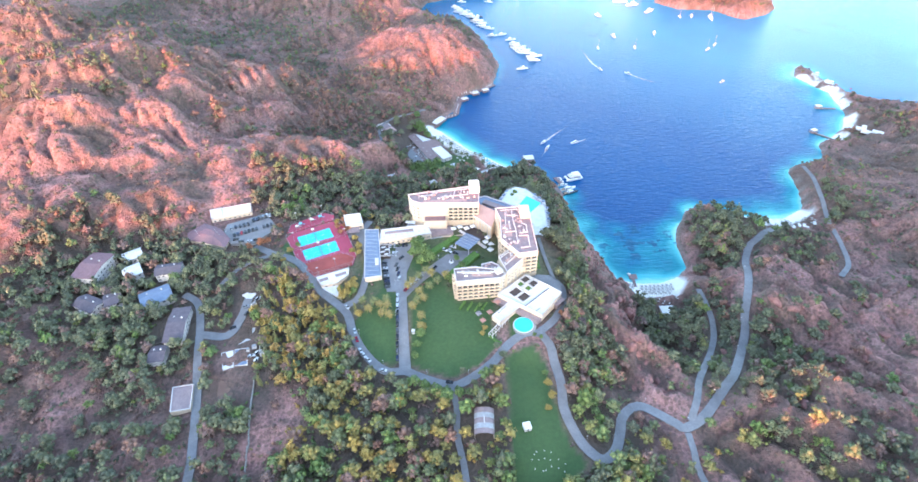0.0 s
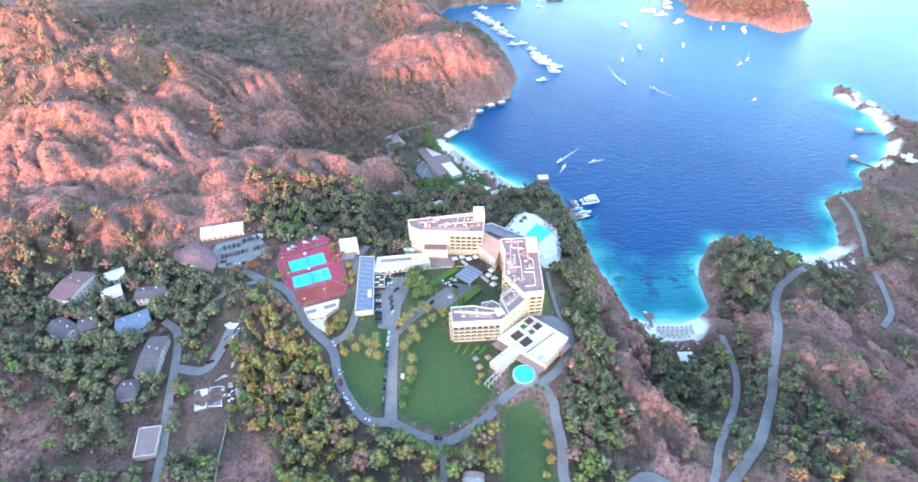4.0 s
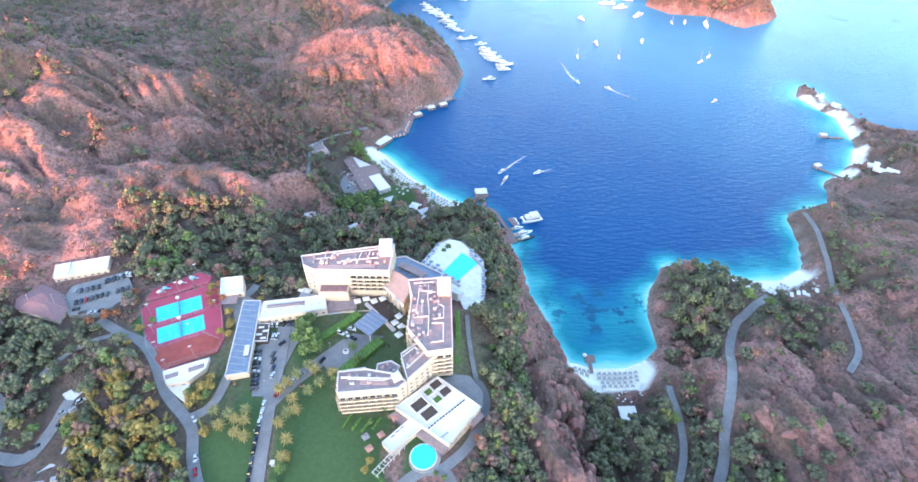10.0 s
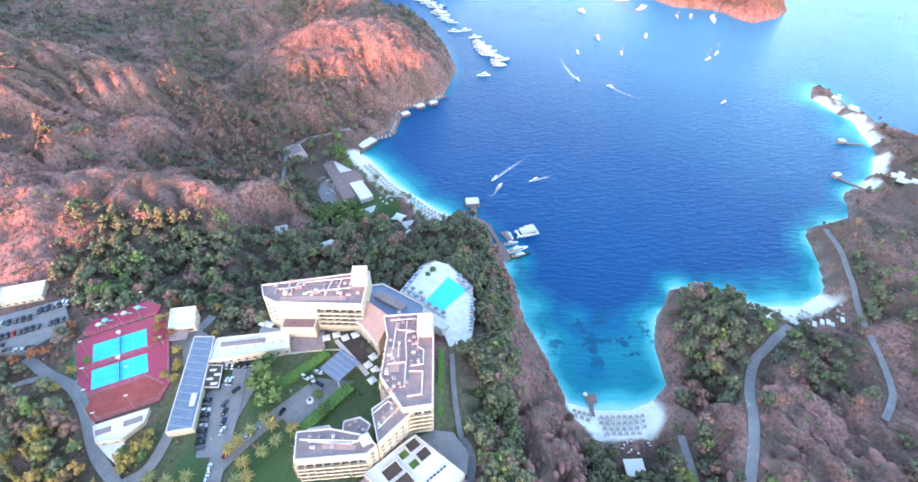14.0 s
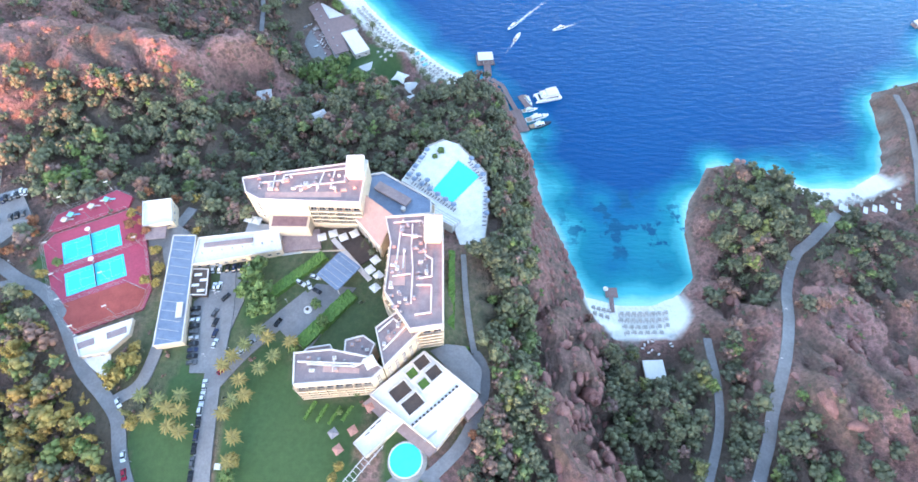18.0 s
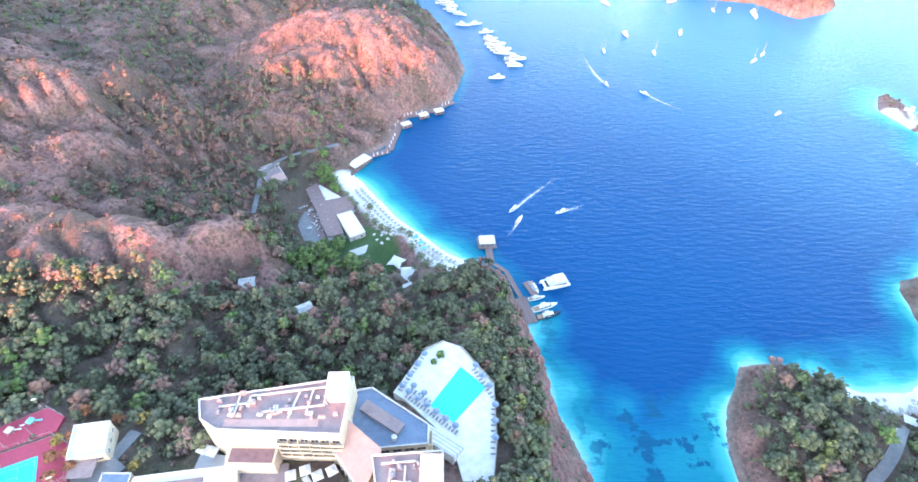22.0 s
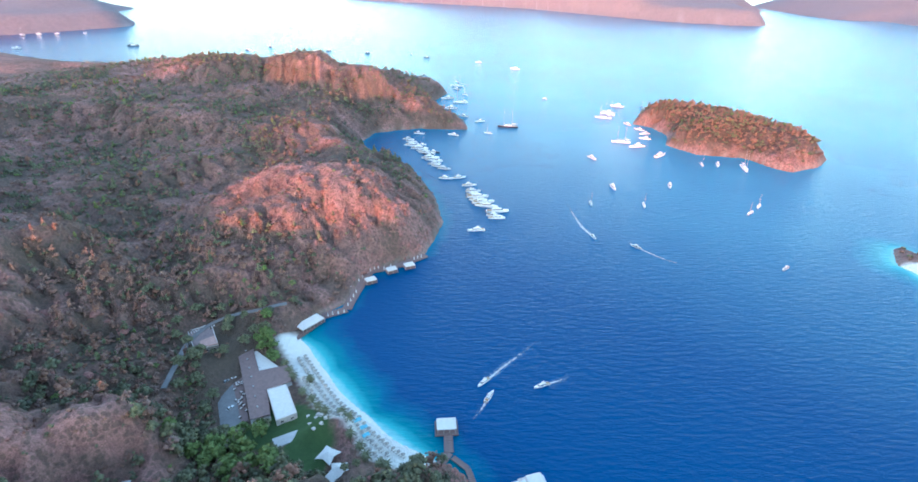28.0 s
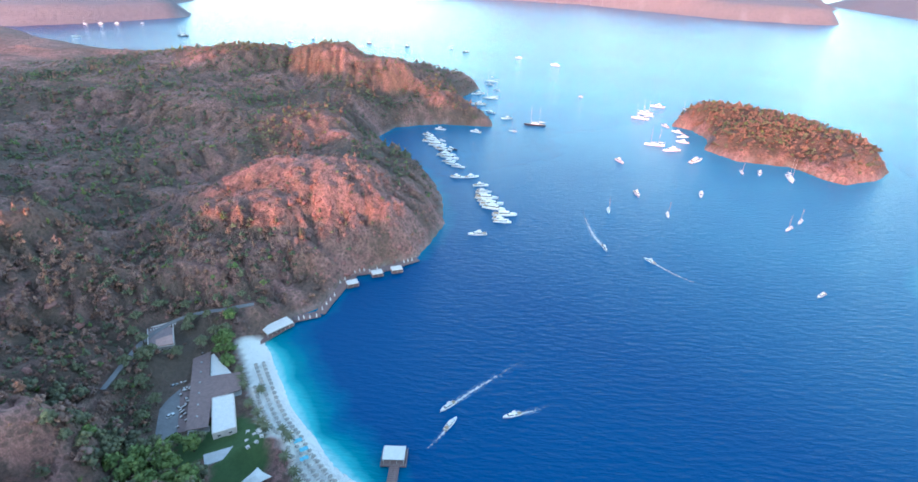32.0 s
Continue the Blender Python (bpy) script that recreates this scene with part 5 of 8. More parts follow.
hall = building("long_hall", [(-73, 326), (-62.3, 326), (-55.3, 274), (-67, 272)], 52, 59.4, "long single-storey hall with a blue-grey sheet roof", roof=M_BLUE_ROOF, parapet=0.4, wall=M_PLASTER, fronts=((0, "window", 56), (2, "window", 56), (3, "window", 56), (1, "window", 56)))
for k in range(12):
    part("roof_rib", boxes((*local(hall, [(-67.6 + 0.52 * k, 322 - 4.3 * k)])[0], 8.05, 9.6, 0.2, 0.2, -8)), M_STEEL, hall)
part("skylight", boxes((*local(hall, [(-59.8, 288)])[0], 8.1, 2.6, 7, 0.7, 8)), M_WHITE, hall)
low_row = building("service_block", [(-60, 324), (-24, 329), (-21, 318), (-60, 310)], 52, 60, "long low cream service block with a pale roof", roof=M_CANVAS, fronts=((3, "window", 56), (0, "window", 56), (1, "window", 56)))
part("roof_ridge", boxes((*local(low_row, [(-46, 321.5)])[0], 8.05, 22, 2.2, 0.9, 8)), M_DECK_GREY, low_row)
part("lower_roof", slab(local(low_row, [(-23.5, 329), (-6, 331), (-4, 321), (-21, 318.5)]), 0, 5.6), M_DECK_GREY, low_row)
for k in range(8):
    part("vent_pipe", tube(bmesh.new(), *local(low_row, [(-57 + 4.4 * k, 316 + 0.9 * k)])[0], 8.0, 8.9, 0.3), M_STEEL, low_row)
shed_deck = building("timber_shed", [(-61, 309), (-53, 309), (-51, 296), (-59, 296)], 53, 58.2, "dark timber shed with white awnings beside the hall", roof=M_DARKWOOD, wall=M_DARKWOOD, parapet=0.3)
for k in range(4):
    part("awning", boxes((*local(shed_deck, [(-57 + (k % 2) * 3, 306 - k * 2.6)])[0], 5.3, 3.2, 1.3, 0.15, 6)), M_CANVAS, shed_deck)
gate_house = building("white_lodge", [(-92, 344), (-79, 346), (-75, 333), (-88, 330)], 52, 60, "small white flat-roofed lodge with a carport", roof=M_CANVAS, fronts=((0, "window", 56), (1, "window", 56), (3, "window", 56)))
part("carport", slab(local(gate_house, [(-88, 330), (-78, 332), (-77, 325), (-86, 324)]), 6.2, 6.5), M_DECK_GREY, gate_house)
yard = part("lodge_yard", slab([(-90, 331), (-74, 334), (-68, 330), (-74, 322), (-88, 322)], 50, 55.3), M_ROAD, None)
tagged(yard, "small grey asphalt yard by the lodge", "yard", kind="structure")

paved = part("service_court", slab([(-41, 336), (-28, 334), (-9, 330), (-5, 320), (-22, 317.5), (-24, 329.5), (-42, 327)], 50, 55.95), M_PAVING, None)
tagged(paved, "pale paved court between service blocks", "court", kind="structure")
side_yard = part("side_court", slab([(55, 275), (63, 274), (70, 264), (69, 254), (60, 260), (48, 272)], 48, 55.3), M_ROAD, None)
tagged(side_yard, "blue-grey paved side court of the hotel", "court", kind="structure")
clear_ring([(55, 275), (63, 274), (70, 264), (69, 254), (60, 260), (48, 272)], 2)

# clipped hedges
for hx, hy, sx, sy, turn in ((-13, 307, 30, 5, 43), (3, 286, 31, 6, 50), (16, 246, 7, 1.2, 60), (11, 245, 8, 1.2, 60), (6, 246, 8, 1.2, 62), (1, 247, 8, 1.2, 62), (21, 218, 9, 1.6, -42), (60, 274, 10, 1.2, 2), (57, 300, 3, 44, 0)):
    hd = thing("hedge", hx, hy, gz(hx, hy), turn, "long clipped green hedge beside the paving", "hedge", "clipped hedges")
    CLEAR.append((hx, hy, max(sx, sy) / 2))
    tall = 2.4 if sx > 20 else 1.2
    bm = bmesh.new()
    nx, ny = max(3, int(sx / 0.8)), max(2, int(sy / 0.8))
    hrng = random.Random(int(hx * 10 + hy))
    top = [[bm.verts.new((-sx / 2 + sx * i / nx + hrng.uniform(-0.2, 0.2), -sy / 2 + sy * j / ny + hrng.uniform(-0.2, 0.2), tall + hrng.uniform(-0.35, 0.3))) for i in range(nx + 1)] for j in range(ny + 1)]
    for j in range(ny):
        for i in range(nx):
            bm.faces.new((top[j][i], top[j][i + 1], top[j + 1][i + 1], top[j + 1][i]))
    edge = top[0] + [r[-1] for r in top[1:]] + top[-1][-2::-1] + [r[0] for r in top[-2:0:-1]]
    low = [bm.verts.new((v.co.x * 1.02, v.co.y * 1.04, -0.6)) for v in edge]
    for i in range(len(edge)):
        k = (i + 1) % len(edge)
        bm.faces.new((low[i], low[k], edge[k], edge[i]))
    part("foliage", bm, M_HEDGE, hd)

# ---- tennis courts ----
court_z = 56.3
CX, CY, CT = -96.5, 316.0, 24.7   # middle, turn of the long side
tagged(part("court_ground", slab([(-134, 322), (-131, 328), (-101, 342), (-92, 338), (-77, 300), (-78, 290), (-104, 278.5), (-117, 291)], 50, court_z), M_COURT_RED, None), "red-painted hard court ground inside a fence", "court", kind="structure")
tagged(part("clay_court", slab([(-117, 291), (-89, 303), (-78, 299), (-79, 289.5), (-104, 279)], 50, court_z + 0.02), M_COURT_CLAY, None), "worn red clay practice court", "court", kind="structure")
tagged(part("play_ground", slab([(-135, 330), (-134, 339), (-110, 354), (-101, 350), (-101, 344), (-130, 330)], 50, court_z - 0.05), M_COURT_RED, None), "faded red playground with climbing frames", "playground", kind="structure")
clear_ring([(-134, 322), (-134, 339), (-106, 354), (-92, 338), (-77, 300), (-78, 290), (-104, 278.5), (-117, 291)], 4)


def tennis_court(x, y, turn):
    ob = thing("tennis_court", x, y, court_z, turn, "bright blue tennis court with white lines and a net", "tennis court", "tennis courts")
    part("surface", slab(rect(0, 0, 25.6, 12.4), 0, 0.03), M_COURT_BLUE, ob)
    for lx, ly, sx, sy in ((0, -5.48, 23.77, 0.07), (0, 5.48, 23.77, 0.07), (0, -4.11, 23.77, 0.06), (0, 4.11, 23.77, 0.06), (-11.88, 0, 0.08, 10.97), (11.88, 0, 0.08, 10.97), (-6.4, 0, 0.06, 8.2), (6.4, 0, 0.06, 8.2), (0, 0, 12.8, 0.06)):
        part("line", boxes((lx, ly, 0.03, sx, sy, 0.012)), M_WHITE, ob)
    net = part("net", boxes((0, 0, 0.05, 0.06, 12.8, 0.92)), M_TYRE, ob)
    part("tape", boxes((0, 0, 0.97, 0.1, 12.8, 0.09)), M_WHITE, net)
    for s in (-1, 1):
        part("post", tube(bmesh.new(), 0, s * 6.4, 0, 1.1, 0.07), M_STEEL, ob)
    chair = part("umpire_chair", boxes((0, 7.4, 1.6, 0.6, 0.6, 0.1), (-0.25, 7.15, 0, 0.08, 0.08, 1.6), (0.25, 7.15, 0, 0.08, 0.08, 1.6), (-0.25, 7.65, 0, 0.08, 0.08, 2.3), (0.25, 7.65, 0, 0.08, 0.08, 2.3)), M_WHITE, ob)
    part("sunshade", tube(bmesh.new(), 0, 7.6, 2.5, 3.0, 1.3, 0.0, 8), M_CANVAS, chair)
    return ob


for cx, cy in ((-111.5, 322.8), (-104.4, 306.8)):
    tennis_court(cx, cy, CT)


def fence_run(name, pts, z, tall, label, group=""):
    ob = thing(name, pts[0][0], pts[0][1], z, 0, label, "fence", group)
    for (ax, ay), (bx, by) in zip(pts[:-1], pts[1:]):
        length, ang = math.hypot(bx - ax, by - ay), math.degrees(math.atan2(by - ay, bx - ax))
        n = max(1, int(length / 3.5))
        for k in range(n):
            part("post", tube(bmesh.new(), ax + (bx - ax) * k / n - pts[0][0], ay + (by - ay) * k / n - pts[0][1], -1, tall, 0.06, n=5), M_STEEL, ob)
        for hz in (0.1, tall * 0.5, tall - 0.06):
            part("rail", boxes(((ax + bx) / 2 - pts[0][0], (ay + by) / 2 - pts[0][1], hz, length, 0.06, 0.06, ang)), M_STEEL, ob)
    return ob


fence_run("court_fence", [(-134, 322), (-131, 328), (-101, 342), (-92, 338), (-77, 300), (-78, 290), (-104, 278.5), (-117, 291), (-134, 322)], court_z, 3.2, "tall wire court fence on thin steel posts")
fence_run("court_fence", [(-125, 306.5), (-86, 325.5)], court_z, 2.2, "low wire fence between the courts")
fence_run("court_fence", [(-117, 291), (-90, 303.5), (-79, 299)], court_z, 2.2, "low wire fence beside the clay court")
fence_run("playground_fence", [(-134, 330), (-134, 339), (-110, 354), (-101, 350)], court_z, 2.5, "wire playground fence on steel posts")
mast = None
for px, py in ((-127, 319), (-118, 303), (-111, 291), (-97, 304), (-90, 288), (-117, 337), (-109, 342), (-130, 344), (-111, 353), (-101, 279), (-88, 322)):
    if mast is None:
        mast = thing("floodlight_mast", px, py, court_z, CT, "thin steel floodlight mast with a white lamp head", "floodlight", "court floodlights")
        part("pole", tube(bmesh.new(), 0, 0, 0, 8, 0.1, 0.07, 6), M_STEEL, mast)
        part("lamp_head", boxes((0, 0, 7.9, 1.8, 0.45, 0.35)), M_WHITE, mast)
    else:
        copy_thing(mast, pose(px, py, court_z, 0, 0, CT))
for px, py, mat in ((-126, 338, M_CANVAS_BLUE), (-112, 347, M_CANVAS_BLUE), (-118, 343, M_WHITE), (-128, 335, M_WHITE)):
    frame_ob = thing("climbing_frame", px, py, court_z, 30, "small climbing frame on the faded red playground", "play equipment", "play equipment")
    for sx in (-1, 1):
        for sy in (-1, 1):
            part("leg", tube(bmesh.new(), sx * 1.1, sy * 1.1, 0, 2.2, 0.08, n=5), M_STEEL, frame_ob)
    part("platform", boxes((0, 0, 1.1, 2.4, 2.4, 0.12)), M_WOOD, frame_ob)
    part("roof", tube(bmesh.new(), 0, 0, 2.2, 3.0, 1.9, 0.0, 4), mat, frame_ob)
    bm = bmesh.new()
    v = [bm.verts.new(p) for p in ((1.2, -0.4, 1.2), (1.2, 0.4, 1.2), (3.4, 0.4, 0.1), (3.4, -0.4, 0.1))]
    w = [bm.verts.new((p.co.x, p.co.y, p.co.z - 0.1)) for p in v]
    bm.faces.new(v), bm.faces.new(w[::-1])
    for i in range(4):
        bm.faces.new((v[i], w[i], w[(i + 1) % 4], v[(i + 1) % 4]))
    part("slide", bm, mat, frame_ob)
club = building("tennis_clubhouse", [(-102, 276), (-80, 285), (-79.5, 278), (-86, 270), (-97, 268)], 50, 57.6, "white tennis clubhouse with a curved terrace", roof=M_CANVAS, parapet=0.7, fronts=((0, "window", 54),))
part("terrace", slab(local(club, [(-97, 268), (-86, 270), (-83, 258), (-92, 264)]), 0, 5.2), M_POOLDECK, club)
for k in (-1, 1):
    part("awning_well", boxes((*local(club, [(-91 + 6 * k, 276 + 2.6 * k)])[0], 7.65, 8, 3, 0.2, 23)), M_DECK_GREY, club)

# ---- cars ----
def car_template(paint, label, long=4.4, tall=1.45):
    ob = thing("car", 0, 0, 0, 0, label, "car", "parked cars")
    w = 1.78
    bm = bmesh.new()
    prof = [(-long / 2, 0.35), (-long / 2, 0.8), (-long * 0.28, 0.92), (long * 0.22, 0.95), (long / 2 - 0.1, 0.85), (long / 2, 0.4)]
    l_ = [bm.verts.new((x, -w / 2, z)) for x, z in prof]
    r_ = [bm.verts.new((x, w / 2, z)) for x, z in prof]
    bm.faces.new(l_), bm.faces.new(r_[::-1])
    for i in range(len(prof)):
        k = (i + 1) % len(prof)
        bm.faces.new((l_[i], r_[i], r_[k], l_[k]))
    bmesh.ops.recalc_face_normals(bm, faces=bm.faces)
    body = part("body", bm, paint, ob)
    bm = bmesh.new()
    lo = [bm.verts.new((x, y, 0.93)) for x, y in ((-long * 0.42, -0.82), (long * 0.2, -0.82), (long * 0.2, 0.82), (-long * 0.42, 0.82))]
    hi = [bm.verts.new((x, y, tall)) for x, y in ((-long * 0.32, -0.64), (long * 0.06, -0.64), (long * 0.06, 0.64), (-long * 0.32, 0.64))]
    bm.faces.new(hi)
    for i in range(4):
        bm.faces.new((lo[i], lo[(i + 1) % 4], hi[(i + 1) % 4], hi[i]))
    part("cabin_glass", bm, M_GLASS, ob)
    part("roof", boxes((-long * 0.13, 0, tall, long * 0.37, 1.26, 0.05)), paint, ob)
    for sx in (-1, 1):
        for sy in (-1, 1):
            bm = tube(bmesh.new(), 0, 0, -0.11, 0.11, 0.33, n=10)
            bmesh.ops.rotate(bm, verts=bm.verts, matrix=Matrix.Rotation(radians(90), 3, "X"))
            bmesh.ops.translate(bm, verts=bm.verts, vec=(sx * long * 0.31, sy * 0.8, 0.33))
            part("wheel", bm, M_TYRE, ob)
    return ob


CARS = [car_template(p, "%s parked car with dark windows" % k) for p, k in zip(CAR_PAINTS, ("black", "white", "dark blue", "silver", "dark grey", "red"))]
VAN = car_template(CAR_PAINTS[1], "white parked van with dark windows", 5.2, 2.1)
used = set()
car_rng = random.Random(7)


def park(x, y, z, turn, pick=None):
    i = pick if pick is not None else car_rng.choice((0, 0, 2, 4, 1, 3, 4, 0, 2, 1))
    src = VAN if i == 6 else CARS[i]
    m = pose(x, y, z, 0, 0, turn)
    if i in used:
        ob = copy_thing(src, m)
    else:
        used.add(i)
        src.matrix_basis = m
        ob = src
    CLEAR.append((x, y, 3.0))
    return ob


for k, p in enumerate((0, 4, 1, 0, 4, 3, 0, 2, 0, 4)):
    park(-55.2 + 0.5 * k, 290.5 - 2.7 * k, 55.75, 8, p)
for x, y, t, p in ((-45, 284, 78, 0), (-44, 279, 80, 2), (-43, 274.5, 80, 1), (-46.2, 288.5, 70, 4), (-43, 296, 48, 0), (-52, 310, 95, 1), (-49, 310, 95, 1), (-45.5, 310.5, 95, 0), (-42.5, 310.5, 95, 2), (-40, 311, 95, 0), (-47, 301, 88, 6), (-49.3, 301, 88, 1),
                  (-3, 299, -30, 0), (-11, 303, -30, 6), (-7, 302, -65, 1), (-5, 306, -20, 1), (-18, 284, 60, 0)):
    park(x, y, 56.0 if x > -20 else 55.75, t, p)
for k, p in enumerate((1, 1, 6, 0, 2, 0, 4, 0, 0, 4, 2)):
    x, y = -44.6 + 0.28 * k + (1.2 if k > 3 else 0) * 0, 257 - 4.9 * k
    park(x + 1.5, y, gz(x + 1.5, y) + 0.5, 94, p)
for x, y, t, p in ((-37.5, 263, 50, 5), (-33.5, 268.5, 47, 1), (-30.5, 271.5, 47, 1), (-27.5, 275, 47, 3), (-69.5, 230, -72, 1), (-67.5, 223.5, -68, 5), (-61.5, 211.5, -55, 1), (-64, 215, -58, 1), (-58.5, 208, -45, 1), (-77, 250, -50, 1), (-48.5, 200, -10, 1), (-8, 189, -10, 0)):
    park(x, y, gz(x, y) + 0.5, t, p)
tagged(part("upper_car_park", slab([(-186, 342), (-158, 355), (-144, 336), (-158, 318), (-176, 318), (-186, 330)], 46, 56.4), M_ROAD, None), "grey asphalt car park among trees", "car park", kind="structure")
clear_ring([(-186, 342), (-158, 355), (-144, 336), (-158, 318), (-176, 318), (-186, 330)], 3)
for k in range(9):
    park(-181 + 3.1 * k, 336.5 + 1.1 * k if k < 5 else 337 + 1.9 * k, 56.42, 115)
for k in range(11):
    if k != 7:
        park(-176 + 2.6 * k, 327.5 + 1.2 * k, 56.42, 112, 5 if k == 2 else None)
for k in range(5):
    park(-166 + 3 * k, 345.5 + 1.6 * k, 56.42, 112)
for x, y in ((-173, 322), (-168, 319.5), (-162, 319.5), (-157, 321)):
    park(x, y, 56.42, 20)

# ---- upper buildings and the village ----
white_roof = building("market_hall", [(-205, 359), (-174, 368), (-170, 356), (-200, 347)], 50, 58, "long white-roofed hall at the foot of the hill", roof=M_CANVAS, parapet=0.5, fronts=((2, "window", 54), (0, "window", 54), (1, "window", 54), (3, "window", 54)))
part("roof_step", slab(local(white_roof, [(-205, 359), (-196, 361.6), (-192, 349.4), (-200, 347)]), 8.06, 8.9), M_WHITE, white_roof)


def hip_house(name, ring, z0, h, rise, roof, label, wall=None):
    ring = ccw(ring)
    cx, cy = sum(p[0] for p in ring) / len(ring), sum(p[1] for p in ring) / len(ring)
    ob = thing(name, cx, cy, z0, 0, label, "house")
    loc = [(x - cx, y - cy) for x, y in ring]
    clear_ring(ring)
    part("wall", slab(loc, -3, h), wall or M_PLASTER, ob)
    bm = bmesh.new()
    ea = [bm.verts.new((x * 1.08, y * 1.08, h)) for x, y in loc]
    top = [bm.verts.new((x * 0.35, y * 0.35, h + rise)) for x, y in loc]
    bm.faces.new(top), bm.faces.new(ea[::-1])
    for i in range(len(loc)):
        k = (i + 1) % len(loc)
        bm.faces.new((ea[i], ea[k], top[k], top[i]))
    part("roof", bm, roof, ob)
    for i in range(len(loc)):
        facade(ob, loc[i], loc[(i + 1) % len(loc)], 0.4, h, 2.9, 3.6, "window")
    return ob


maroon = hip_house("restaurant_house", [(-212, 330), (-203, 341), (-189, 334), (-178, 322), (-179, 313), (-208, 322)], 52.5, 5.5, 3, M_MAROON, "wide house under a low maroon tiled roof")
for k in range(14):
    part("roof_lamp", tube(bmesh.new(), -12 + 1.9 * k, 4 - (k % 4) * 2.2, 7.0, 7.9, 0.25, n=6), M_WHITE, maroon)
gable_house("apartment_house", -268, 293, 50, 16, 26, 9.0, -8, "three-storey white apartment house with a maroon roof", rise=1.6)
gable_house("villa", -246.5, 307, 50, 12, 10, 6.0, 35, "white two-storey villa on the slope", roof=M_CANVAS, rise=1.0, group="village houses")
gable_house("villa", -239.5, 290, 50, 11, 12, 5.4, 35, "white two-storey villa with pale roof", roof=M_CANVAS, rise=1.0, group="village houses")
gable_house("villa", -213, 291, 50, 17, 11, 5.4, 12, "white villa with a grey roof among trees", roof=M_VILLA_ROOF, rise=1.8, group="village houses")
v4 = gable_house("villa", -212, 264.5, 49.5, 19, 15, 5.0, 32, "white villa with blue solar panels on its roof", roof=M_BLUE_ROOF, rise=1.8, group="village houses")
for k in range(6):
    for s in (-1, 1):
        pn = part("solar_panel", boxes((-7.5 + 3 * k, s * 3.6, 6.35, 2.4, 4.6, 0.12)), M_PLASTIC, v4)
        pn.matrix_basis = pose(0, 0, 0.35) @ pose(0, s * 3.6, 6.0) @ pose(0, 0, 0, -s * 13) @ pose(0, -s * 3.6, -6.0)
gable_house("villa", -256, 259, 49.5, 18, 11, 4.8, -25, "white villa with a grey roof and dormers", roof=M_VILLA_ROOF, rise=2.0, group="village houses")
gable_house("villa", -241.5, 263, 49.5, 10, 12, 4.8, 30, "white villa with a lilac-grey roof", roof=M_VILLA_ROOF, rise=1.2, group="village houses")
gable_house("villa", -187.5, 238.5, 48.5, 11, 29, 5.0, 8, "long white terraced villa with chimneys", roof=M_VILLA_ROOF, rise=1.8, group="village houses")
gable_house("villa", -192, 216, 47, 9, 12, 4.5, 8, "small white villa end with a grey roof", roof=M_VILLA_ROOF, rise=1.5, group="village houses")
for hx, hy, turn in ((-64, 452, 15), (-36, 455, 60), (-24, 426, 30)):
    gable_house("valley_house", hx, hy, gz(hx, hy) - 0.3, 8, 6.5, 2.6, turn, "small house with a pale grey roof among valley trees", roof=M_PAVING, rise=1.1, group="valley houses")
building("white_shed", [(-153, 217), (-146, 219), (-142, 206), (-148, 204)], 43, 50, "white flat-roofed shed beside the yard", roof=M_CANVAS, wall=M_WHITE, parapet=0.3, category="shed")
building("blue_shed", [(-145.5, 220), (-138, 221), (-134, 208), (-141.6, 207)], 43, 49.6, "shed with a blue-grey sheet roof", roof=M_BLUE_ROOF, wall=M_WHITE, parapet=0.2, category="shed")
building("store_shed", [(-154, 267), (-149, 271), (-144, 268), (-147, 261)], 45, 51, "small pale store shed by the yard", roof=M_CANVAS, wall=M_STONEWALL, parapet=0.2, category="shed")
building("flat_garage", [(-175, 193), (-163, 195), (-159, 178), (-170, 176)], 42, 49, "flat grey-roofed garage beside the village road", roof=M_DECK_GREY, wall=M_PLASTER, parapet=0.5, category="garage")
tagged(part("earth_yard", slab([(-149, 197), (-133, 202), (-128, 186), (-146, 182)], 40, 47.6), M_EARTH, None), "bare brown earth yard with a low wall", "yard", kind="structure")
clear_ring([(-149, 197), (-133, 202), (-128, 186), (-146, 182)], 3)
for px, py, t, k in ((-141, 262, 40, 6), (-148, 256, 20, 3), (-130, 217, 60, 6), (-133, 214, 10, 1), (-152, 238, 30, 0), (-129, 210, 80, 6), (-146, 250, 70, 4)):
    park(px, py, gz(px, py) + 0.5, t, k)
yard_ring = [(-158, 272), (-143, 270), (-139, 246), (-133, 203), (-137, 202), (-138.5, 221.5), (-147, 220), (-151, 236)]
tagged(part("concrete_yard", slab(yard_ring, 40, 47.75), M_PAVING, None), "pale grey concrete service yard between sheds", "yard", kind="structure")
clear_ring(yard_ring, 1.5)
for px, py, sx, sy, t in ((-133, 221, 3, 2.4, 20), (-129, 221, 2.4, 2.4, 5), (-143, 257, 4, 2.4, 50), (-136, 218, 2, 2, 0), (-127, 216, 3, 2.5, 30)):
    crate = thing("stacked_crates", px, py, gz(px, py), t, "stack of pale crates in the service yard", "crates", "yard crates")
    for k in range(3):
        part("crate", boxes((0.1 * k, 0, 0.85 * k, sx * (1 - 0.1 * k), sy * (1 - 0.12 * k), 0.8)), M_WHITE if k % 2 else M_STEEL, crate)
wall_line = smooth_line([(-127, 198), (-125, 186), (-122, 170), (-119, 156), (-117, 140)], 3)
wl_ob = thing("retaining_wall", 0, 0, 0, 0, "curved rubble stone retaining wall on the slope", "wall")
